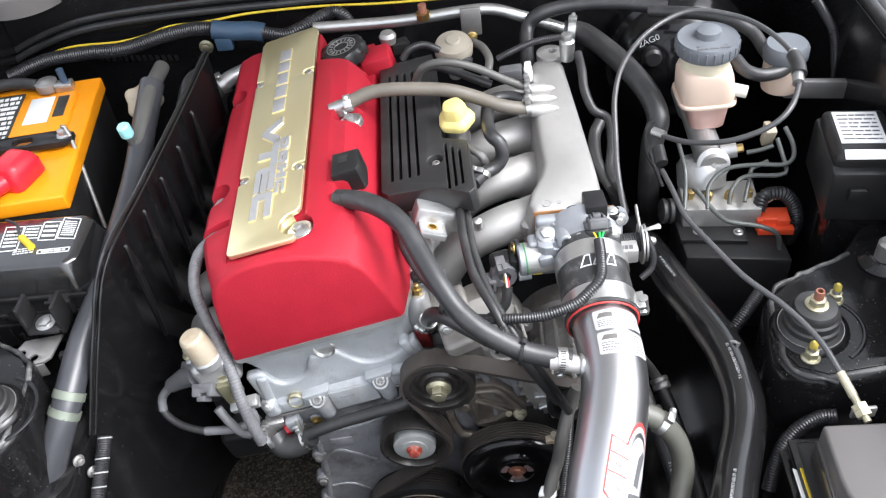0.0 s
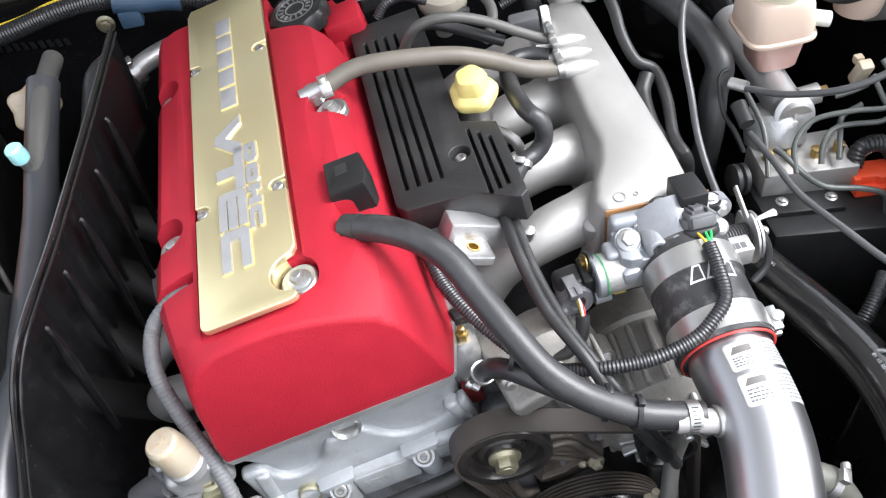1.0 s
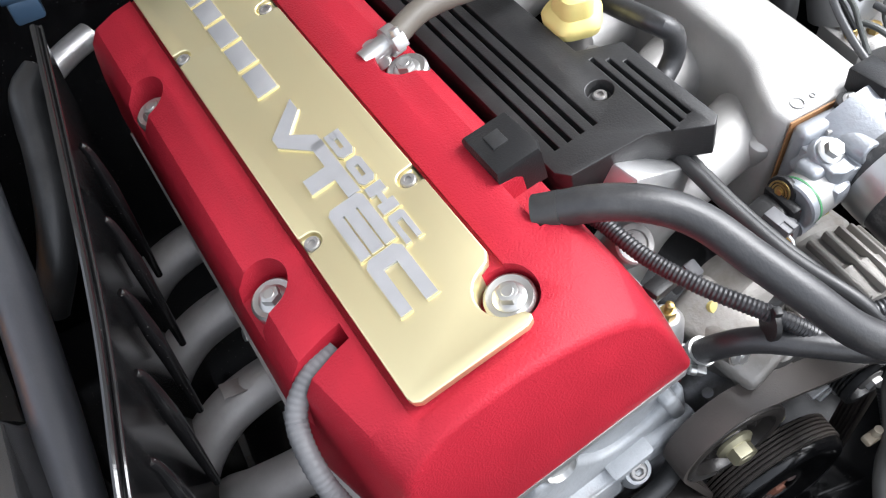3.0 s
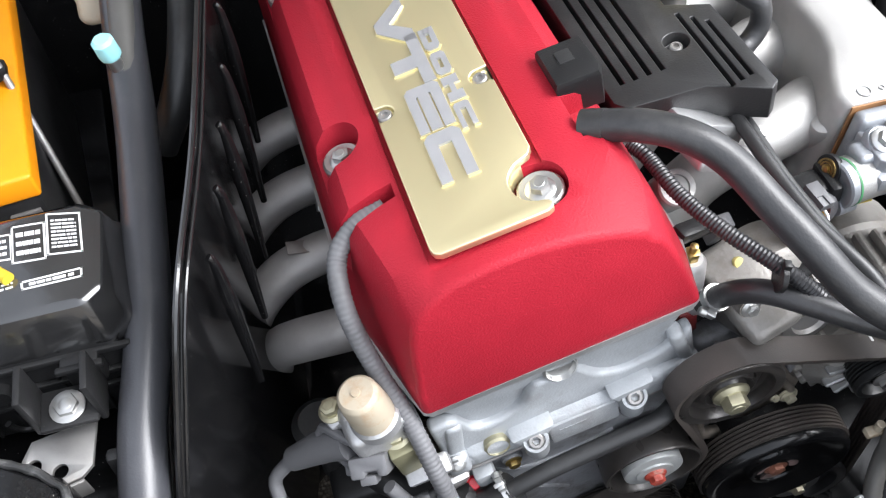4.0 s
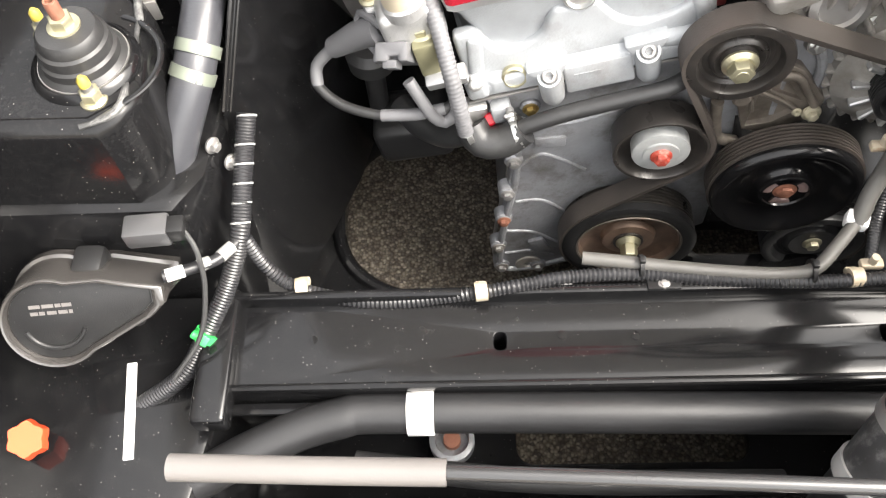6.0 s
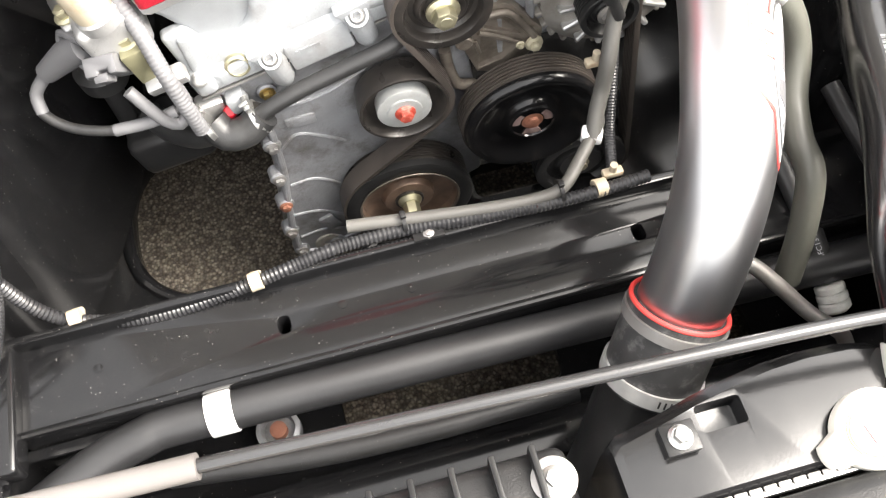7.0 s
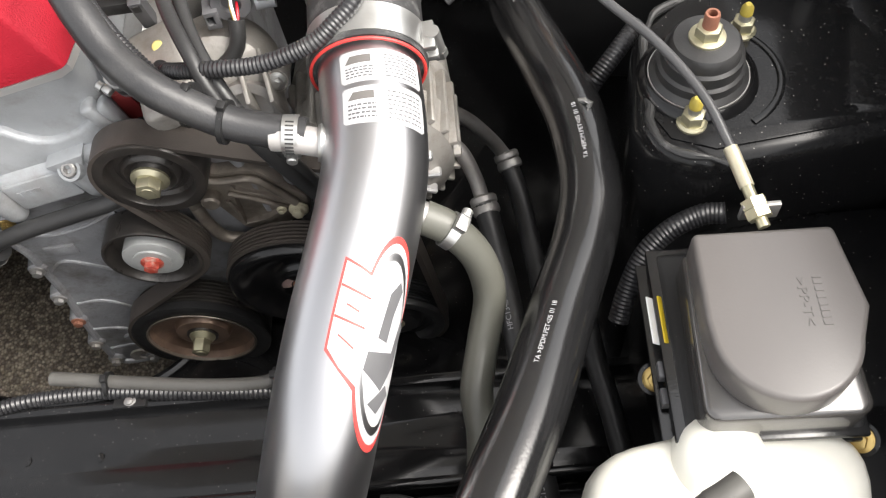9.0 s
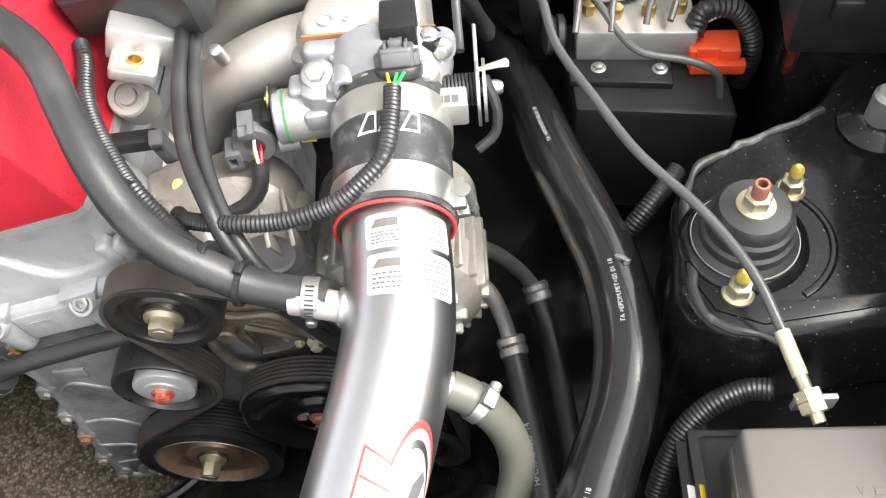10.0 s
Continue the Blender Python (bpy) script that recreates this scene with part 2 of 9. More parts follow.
BEIGE = mat("beige_actuator_shell", (0.30, 0.27, 0.22), 0.45, 0.2, vary=0.08, vscale=25)
DARKTUBE = mat("dark_tube_paint", (0.017, 0.017, 0.018), 0.40, bump=0.15, scale=300, vary=0.15, vscale=15)
COILBLACK = mat("satin_coil_cover_plastic", (0.016, 0.016, 0.0165), 0.42, bump=0.3, scale=600, vary=0.15, vscale=18, spec=0.6, dirt=DUST, dirt_amount=0.10, dirt_scale=16)
SHROUD = mat("black_shroud_plastic", (0.008, 0.008, 0.0085), 0.17, bump=0.05, scale=400, vary=0.1, vscale=12, rough_vary=0.05, spec=0.6, dirt=DUST, dirt_amount=0.05, dirt_scale=25)
PULLEYBLACK = mat("black_pulley_paint", (0.006, 0.006, 0.0065), 0.20, bump=0.05, scale=260, vary=0.2, vscale=30, rough_vary=0.05, spec=0.4, dirt=(0.10, 0.08, 0.065), dirt_amount=0.10, dirt_scale=30)
PINKSTEEL = mat("worn_pinkish_steel", (0.42, 0.30, 0.28), 0.4, 0.5, vary=0.25, vscale=70)
DISH = mat("dark_pulley_steel", (0.030, 0.027, 0.025), 0.3, 0.2, bump=0.12, scale=300, vary=0.2, vscale=30, dirt=(0.09, 0.07, 0.055), dirt_amount=0.25, dirt_scale=30)


def gravel():
    m = mat("asphalt", (0.155, 0.14, 0.118), 0.9, vary=0.3, vscale=3)
    nt = m.node_tree
    n, l = nt.nodes, nt.links
    b = n["Principled BSDF"]
    tc = n.new("ShaderNodeTexCoord")
    stone = n.new("ShaderNodeTexVoronoi")
    stone.inputs["Scale"].default_value = 215.0
    l.new(tc.outputs["Object"], stone.inputs["Vector"])
    sep = n.new("ShaderNodeSeparateColor")
    l.new(stone.outputs["Color"], sep.inputs[0])
    tone = n.new("ShaderNodeValToRGB")
    els = tone.color_ramp.elements
    els[0].position, els[0].color = 0.0, (0.115, 0.102, 0.087, 1)
    els[1].position, els[1].color = 1.0, (0.42, 0.375, 0.31, 1)
    e = els.new(0.55)
    e.color = (0.225, 0.197, 0.163, 1)
    l.new(sep.outputs[0], tone.inputs["Fac"])
    gap = n.new("ShaderNodeValToRGB")
    gap.color_ramp.elements[0].position, gap.color_ramp.elements[0].color = 0.25, (1, 1, 1, 1)
    gap.color_ramp.elements[1].position, gap.color_ramp.elements[1].color = 0.75, (0.52, 0.49, 0.46, 1)
    l.new(stone.outputs["Distance"], gap.inputs["Fac"])
    mix = n.new("ShaderNodeMix")
    mix.data_type, mix.blend_type = "RGBA", "MULTIPLY"
    mix.inputs["Factor"].default_value = 1.0
    l.new(tone.outputs["Color"], mix.inputs["A"])
    l.new(gap.outputs["Color"], mix.inputs["B"])
    l.new(mix.outputs["Result"], b.inputs["Base Color"])
    bp = n.new("ShaderNodeBump")
    bp.invert = True
    bp.inputs["Strength"].default_value, bp.inputs["Distance"].default_value = 0.8, 0.002
    l.new(stone.outputs["Distance"], bp.inputs["Height"])
    l.new(bp.outputs["Normal"], b.inputs["Normal"])
    return m


ASPHALT = gravel()


# mesh helpers
def shade(me, angle=35):
    for p in me.polygons:
        p.use_smooth = True
    me.set_sharp_from_angle(angle=radians(angle))


def part(name, bm, material, parent=None, label="", angle=35):
    me = bpy.data.meshes.new(name)
    bm.to_mesh(me)
    bm.free()
    me.materials.append(material)
    shade(me, angle)
    ob = new(name, me)
    if parent:
        ob.parent = parent
    if label:
        tagged(ob, label)
    return ob


def thing(name, label, category, group="", m=None, kind=""):
    ob = new(name)
    ob.empty_display_size = 0.02
    if m is not None:
        ob.matrix_world = m
    return tagged(ob, label, category, group, kind)


def box(bm, sx, sy, sz, m=None, bevel=0.0, seg=2):
    r = bmesh.ops.create_cube(bm, size=1.0, matrix=(m or Matrix()) @ Matrix.Diagonal((sx, sy, sz, 1)))
    if bevel:
        es = list({e for v in r["verts"] for e in v.link_edges})
        bmesh.ops.bevel(bm, geom=es, offset=bevel, segments=seg, affect="EDGES", profile=0.5)
    return bm


def B(sx, sy, sz, m=None, bevel=0.0, seg=2):
    return box(bmesh.new(), sx, sy, sz, m, bevel, seg)


def lathe(bm, profile, seg=32, m=None, lobes=0, depth=0.0, lobe_range=(0, 1e9)):
    """Profile of (radius, height) turned about z."""
    m = m or Matrix()
    rings = []
    for k, (r, h) in enumerate(profile):
        ring = []
        for i in range(seg):
            a = 2 * math.pi * i / seg
            rr = r
            if lobes and lobe_range[0] <= k <= lobe_range[1]:
                rr = r * (1 + depth * math.cos(lobes * a))
            ring.append(bm.verts.new(m @ Vector((rr * math.cos(a), rr * math.sin(a), h))))
        rings.append(ring)
    for a, b in zip(rings[:-1], rings[1:]):
        for i in range(seg):
            j = (i + 1) % seg
            bm.faces.new((a[i], a[j], b[j], b[i]))
    for ring, flip in ((rings[0], True), (rings[-1], False)):
        bm.faces.new(list(reversed(ring)) if flip else ring)
    return bm


def LA(profile, seg=32, m=None, **k):
    bm = lathe(bmesh.new(), profile, seg, m, **k)
    bmesh.ops.recalc_face_normals(bm, faces=bm.faces)
    return bm


def hoop(profile, seg=40, m=None):
    """A closed (radius, height) outline turned about z, open in the middle."""
    m = m or Matrix()
    bm = bmesh.new()
    rings = [[bm.verts.new(m @ Vector((r * math.cos(2 * math.pi * i / seg), r * math.sin(2 * math.pi * i / seg), h))) for i in range(seg)] for r, h in profile]
    for a, b in zip(rings, rings[1:] + rings[:1]):
        for i in range(seg):
            j = (i + 1) % seg
            bm.faces.new((a[i], a[j], b[j], b[i]))
    bmesh.ops.recalc_face_normals(bm, faces=bm.faces)
    return bm


def aim(at, direction, roll=0):
    """A pose at a place with its z axis along a direction."""
    return Matrix.Translation(at) @ Vector(direction).to_track_quat("Z", "Y").to_matrix().to_4x4() @ pose(0, 0, 0, 0, 0, roll)


def spline(pts, step=0.006):
    """Smooth points along control points."""
    P = [Vector(p) for p in pts]
    P = [2 * P[0] - P[1]] + P + [2 * P[-1] - P[-2]]
    out = []
    for i in range(1, len(P) - 2):
        a, b, c, d = P[i - 1:i + 3]
        n = max(2, int((c - b).length / step))
        for k in range(n):
            t = k / n
            out.append(0.5 * (2 * b + (c - a) * t + (2 * a - 5 * b + 4 * c - d) * t * t + (3 * b - a - 3 * c + d) * t ** 3))
    out.append(P[-2])
    return out


def tube(bm, pts, r, seg=14, step=0.006, ribs=0.0, pitch=0.005, raw=False, radii=None, squash=1.0):
    """A tube along control points. ribs: depth of corrugation."""
    if ribs:
        step = pitch / 4
    path = [Vector(p) for p in pts] if raw else spline(pts, step)
    n = len(path)
    tang = [(path[min(i + 1, n - 1)] - path[max(i - 1, 0)]).normalized() for i in range(n)]
    ref = Vector((0, 0, 1)) if abs(tang[0].z) < 0.9 else Vector((1, 0, 0))
    nrm = (ref - tang[0] * ref.dot(tang[0])).normalized()
    rings, dist = [], 0.0
    for i in range(n):
        if i:
            dist += (path[i] - path[i - 1]).length
            nrm = (nrm - tang[i] * nrm.dot(tang[i])).normalized()
        bi = tang[i].cross(nrm)
        rr = r
        if radii:
            u = i / (n - 1) * (len(radii) - 1)
            k = min(int(u), len(radii) - 2)
            rr = radii[k] + (radii[k + 1] - radii[k]) * (u - k)
        if ribs:
            rr -= ribs * (0.5 - 0.5 * math.cos(2 * math.pi * (i % 4) / 4))
        rings.append([bm.verts.new(path[i] + (nrm * math.cos(2 * math.pi * j / seg) * squash + bi * math.sin(2 * math.pi * j / seg)) * rr) for j in range(seg)])
    for a, b in zip(rings[:-1], rings[1:]):
        for j in range(seg):
            k = (j + 1) % seg
            bm.faces.new((a[j], a[k], b[k], b[j]))
    bm.faces.new(list(reversed(rings[0])))
    bm.faces.new(rings[-1])
    return bm


def T(pts, r, **k):
    return tube(bmesh.new(), pts, r, **k)


def prism(bm, outline, z0, z1, m=None, bevel=0.0, seg=2):
    """A flat outline raised from z0 to z1."""
    m = m or Matrix()
    lo = [bm.verts.new(m @ Vector((x, y, z0))) for x, y in outline]
    hi = [bm.verts.new(m @ Vector((x, y, z1))) for x, y in outline]
    n = len(outline)
    top = bm.faces.new(hi)
    bm.faces.new(list(reversed(lo)))
    for i in range(n):
        bm.faces.new((lo[i], lo[(i + 1) % n], hi[(i + 1) % n], hi[i]))
    bmesh.ops.recalc_face_normals(bm, faces=bm.faces)
    if bevel:
        bmesh.ops.bevel(bm, geom=list(top.edges), offset=bevel, segments=seg, affect="EDGES", profile=0.5)
    return bm


def PR(outline, z0, z1, m=None, bevel=0.0, seg=2):
    return prism(bmesh.new(), outline, z0, z1, m, bevel, seg)


def rounded(x0, y0, x1, y1, r, n=5):
    out = []
    for cx, cy, a0 in ((x1 - r, y1 - r, 0), (x0 + r, y1 - r, 90), (x0 + r, y0 + r, 180), (x1 - r, y0 + r, 270)):
        for k in range(n + 1):
            a = radians(a0 + 90 * k / n)
            out.append((cx + r * math.cos(a), cy + r * math.sin(a)))
    return out


def loft(bm, sections, close_ends=True, cyclic=True):
    """Sections are lists of points with equal counts."""
    rings = [[bm.verts.new(p) for p in s] for s in sections]
    n = len(rings[0])
    for a, b in zip(rings[:-1], rings[1:]):
        for i in range(n if cyclic else n - 1):
            j = (i + 1) % n
            bm.faces.new((a[i], a[j], b[j], b[i]))
    if close_ends:
        bm.faces.new(list(reversed(rings[0])))
        bm.faces.new(rings[-1])
    bmesh.ops.recalc_face_normals(bm, faces=bm.faces)
    return bm


def carve(bm, cutters, bevel=0.0, seg=2, angle=30):
    """The mesh less the cutters, with its sharp edges rounded."""
    def temp(b):
        me = bpy.data.meshes.new("temp")
        b.to_mesh(me)
        b.free()
        return new("temp", me)
    base = temp(bm)
    made = [temp(c) for c in cutters]
    for c in made:
        md = base.modifiers.new("cut", "BOOLEAN")
        md.operation, md.object, md.solver, md.use_self = "DIFFERENCE", c, "EXACT", True
    if bevel:
        md = base.modifiers.new("round", "BEVEL")
        md.width, md.segments, md.limit_method, md.angle_limit = bevel, seg, "ANGLE", radians(angle)
        md.use_clamp_overlap, md.harden_normals = True, False
    dg = bpy.context.evaluated_depsgraph_get()
    dg.update()
    me = bpy.data.meshes.new_from_object(base.evaluated_get(dg))
    out = bmesh.new()
    out.from_mesh(me)
    bpy.data.meshes.remove(me)
    for o in made + [base]:
        d = o.data
        bpy.data.objects.remove(o)
        bpy.data.meshes.remove(d)
    return out


def text(words, size, depth, m, stretch=1.0, spacing=1.0, bold=0.0):
    cu = bpy.data.curves.new("words", "FONT")
    cu.body, cu.size, cu.extrude, cu.space_character, cu.offset = words, size, depth, spacing, bold
    cu.align_x, cu.align_y = "LEFT", "BOTTOM_BASELINE"
    ob = bpy.data.objects.new("words", cu)
    scene.collection.objects.link(ob)
    dg = bpy.context.evaluated_depsgraph_get()
    dg.update()
    me = bpy.data.meshes.new_from_object(ob.evaluated_get(dg))
    bm = bmesh.new()
    bm.from_mesh(me)
    bm.transform(m @ Matrix.Diagonal((stretch, 1, 1, 1)))
    bpy.data.meshes.remove(me)
    bpy.data.objects.remove(ob)
    bpy.data.curves.remove(cu)
    return bm


def hexagon(r):
    return [(r * math.cos(radians(60 * k)), r * math.sin(radians(60 * k))) for k in range(6)]


def bolt(parent, at, direction, r=0.006, h=0.006, washer=0.0, material=None, roll=0, flange=True, name="bolt", label=""):
    """A flanged hex bolt as one part."""
    bm = bmesh.new()
    z = 0.0
    if washer:
        lathe(bm, [(washer, 0), (washer, 0.0016), (washer * 0.9, 0.0022), (r * 1.2, 0.0022)], 28)
        z = 0.002
    if flange:
        lathe(bm, [(r * 1.45, z), (r * 1.45, z + h * 0.15), (r * 1.1, z + h * 0.35)], 20)
    prism(bm, hexagon(r), z, z + h, bevel=r * 0.15, seg=2)
    lathe(bm, [(r * 0.55, z + h), (r * 0.5, z + h * 1.04)], 16)
    bm.transform(aim(at, direction, roll))
    bmesh.ops.recalc_face_normals(bm, faces=bm.faces)
    return part(name, bm, material or STEEL, parent, label)


def clamp_ring(parent, at, direction, r, width=0.009, material=None, screw=True, roll=0, name="hose_clamp", lug=0.012):
    """A band clamp with its screw housing."""
    bm = bmesh.new()
    lathe(bm, [(r, -width / 2), (r + 0.0012, -width / 2), (r + 0.0012, width / 2), (r, width / 2)], 36)
    if screw:
        box(bm, lug, 0.007, width * 1.15, pose(0, r + 0.004, 0), 0.0012)
        lathe(bm, [(0.0042, 0), (0.0042, 0.005), (0.003, 0.006)], 12, pose(lug * 0.5, r + 0.005, 0, 0, 90, 0))
    bm.transform(aim(at, direction, roll))
    bmesh.ops.recalc_face_normals(bm, faces=bm.faces)
    return part(name, bm, material or STEEL, parent)


def cord(at, direction, ring, r):
    """A thin round cord bent into a ring."""
    m = aim(at, direction)
    pts = [m @ Vector((ring * math.cos(radians(a)), ring * math.sin(radians(a)), 0)) for a in range(0, 361, 6)]
    return T(pts, r, seg=8, raw=True)


def hose(name, pts, r, material, label, category="hose", **k):
    ob = part(name, T(pts, r, **k), material)
    return tagged(ob, label, category)


def bars(x0, x1, y0, y1, rows, seed, z0, z1, along_y=False, fill=0.6, word=(0.1, 0.3)):
    """Rows of short bars in place of small print."""
    rnd = random.Random(seed)
    bm = bmesh.new()
    for k in range(rows):
        a, b = (k + 0.5 - fill / 2) / rows, (k + 0.5 + fill / 2) / rows
        u = 0.0
        while u < 0.97:
            w = min(rnd.uniform(*word), 0.99 - u)
            if along_y:
                prism(bm, [(x0 + (x1 - x0) * a, y0 + (y1 - y0) * u), (x0 + (x1 - x0) * b, y0 + (y1 - y0) * u), (x0 + (x1 - x0) * b, y0 + (y1 - y0) * (u + w)), (x0 + (x1 - x0) * a, y0 + (y1 - y0) * (u + w))], z0, z1)
            else:
                prism(bm, [(x0 + (x1 - x0) * u, y0 + (y1 - y0) * a), (x0 + (x1 - x0) * (u + w), y0 + (y1 - y0) * a), (x0 + (x1 - x0) * (u + w), y0 + (y1 - y0) * b), (x0 + (x1 - x0) * u, y0 + (y1 - y0) * b)], z0, z1)
            u += w + rnd.uniform(0.02, 0.06)
    return bm


# the large structure
def ground():
    bm = bmesh.new()
    bmesh.ops.create_grid(bm, x_segments=1, y_segments=1, size=60)
    return tagged(part("ground", bm, ASPHALT), "rough grey-brown asphalt under the car", "ground", kind="structure")


ground()


def slab(name, label, outline, z0, z1, material, m=None, bevel=0.004, holes=(), kind="structure", category="panel"):
    bm = PR(outline, z0, z1, m)
    cuts = [PR(h, z0 - 0.05, z1 + 0.05, m) for h in holes]
    bm = carve(bm, cuts, bevel, 2)
    return tagged(part(name, bm, material), label, category, kind=kind)


def ellipse(cx, cy, rx, ry, n=40, power=2.0, turn=0.0):
    out = []
    for k in range(n):
        a = 2 * math.pi * k / n
        c, s = math.cos(a), math.sin(a)
        x = rx * math.copysign(abs(c) ** (2 / power), c)
        y = ry * math.copysign(abs(s) ** (2 / power), s)
        t = radians(turn)
        out.append((cx + x * math.cos(t) - y * math.sin(t), cy + x * math.sin(t) + y * math.cos(t)))
    return out


XL, XR, YB = -0.84, 0.53, 1.46
tray = slab("undertray", "black painted lower tray with a large rounded opening", [(XL, 0.60), (XR, 0.60), (XR, YB), (XL, YB)], 0.20, 0.222, PAINT,
            holes=[ellipse(-0.335, 0.835, 0.172, 0.135, power=2.6), rounded(-0.055, 0.750, 0.045, 0.800, 0.012), ellipse(-0.555, 1.225, 0.05, 0.075)], bevel=0.006)
rim = [(x, y, 0.222) for x, y in ellipse(-0.335, 0.835, 0.180, 0.143, power=2.6)]
part("opening_lip", T(rim + rim[:1], 0.009, seg=10), PAINT, tray)
wall_rear = slab("firewall", "black painted firewall behind the engine", [(XL - 0.06, YB), (XR + 0.06, YB), (XR + 0.06, YB + 0.03), (XL - 0.06, YB + 0.03)], 0.0, 0.88, PAINT)
slab("inner_fender", "black painted inner fender wall", [(XL - 0.03, 0.1), (XL, 0.1), (XL, YB), (XL - 0.03, YB)], 0.0, 0.86, PAINT)
slab("inner_fender", "black painted inner fender wall", [(XR, 0.1), (XR + 0.03, 0.1), (XR + 0.03, YB), (XR, YB)], 0.0, 0.86, PAINT)
rail = slab("crossmember", "glossy black painted front crossmember with flanged edges and slots", [(-0.575, 0.502), (XR, 0.502), (XR, 0.600), (-0.575, 0.600)], 0.33, 0.428, PAINT, bevel=0.006,
            holes=[ellipse(x, 0.547, 0.0065, 0.0095, 20, 3) for x in (-0.31, 0.057)])
part("rear_flange", B(XR + 0.575, 0.010, 0.022, pose((XR - 0.575) / 2, 0.594, 0.434), 0.003), PAINT, rail)
part("front_flange", B(XR + 0.575, 0.008, 0.010, pose((XR - 0.575) / 2, 0.503, 0.428), 0.003), PAINT, rail)
part("lower_flange", B(XR + 0.575, 0.012, 0.006, pose((XR - 0.575) / 2, 0.492, 0.40), 0.002), PAINT, rail)
part("end_bracket", B(0.035, 0.14, 0.03, pose(-0.583, 0.535, 0.43), 0.006, 3), PAINT, rail)
for x, y in ((-0.492, 0.552), (-0.25, 0.552), (-0.18, 0.55)):
    part("slot_mark", LA([(0.0045, 0), (0.0045, 0.001), (0.002, 0.0012)], 14, pose(x, y, 0.4280)), PAINT, rail)

# engine frame: x across the plug plate, y towards the firewall, z off the plate
E = pose(-0.285, 0.95, 0.808, -0.7, -12.3, 2.6)
RE = E.to_3x3()


def ew(x, y, z):
    return tuple(E @ Vector((x, y, z)))


def ed(x, y, z):
    return tuple(RE @ Vector((x, y, z)))


# valve cover
COVER = [(-0.134, -0.14), (-0.131, -0.118), (-0.125, -0.095), (-0.120, -0.072), (-0.111, -0.043), (-0.105, -0.024), (-0.094, -0.013), (-0.072, -0.0085), (-0.045, -0.0070), (-0.015, -0.0065),
         (0.015, -0.0065), (0.045, -0.0070), (0.072, -0.0090), (0.096, -0.0135), (0.108, -0.025), (0.115, -0.044), (0.119, -0.060), (0.124, -0.076), (0.134, -0.118), (0.139, -0.14)]


def cover_section(y, a, b):
    """Cover section at y. a sinks the crown evenly, b sinks it towards the sides, which makes the arched front ridge."""
    out = []
    for x, z in COVER:
        top = -0.0065 - 0.017 * a - 0.058 * b * min(1.15, abs(x) / 0.118) ** 2.3
        out.append(Vector((x, y, max(-0.14, min(z, top)))))
    return out


def crown_dip(y, k):
    """Cover section whose crown dips towards the sides; without y it lies in the steep plane of the front face."""
    out = []
    for x, z in COVER:
        z = max(-0.14, min(z, -0.0062 - 0.042 * k * ((x + 0.01) / 0.12) ** 2))
        out.append(Vector((x, -0.166 + (z + 0.0065) * 0.105 if y is None else y, z)))
    return out


def stadium(x, y, r, length, shift, side):
    """A round recess that runs out of one side."""
    out = []
    for k in range(17):
        a = radians(90 + 180 * k / 16)
        out.append((x - side * r * abs(math.cos(a)), y + r * math.sin(a) * 1.0))
    return out + [(x + side * length, y - r + shift), (x + side * length, y + r + shift)]


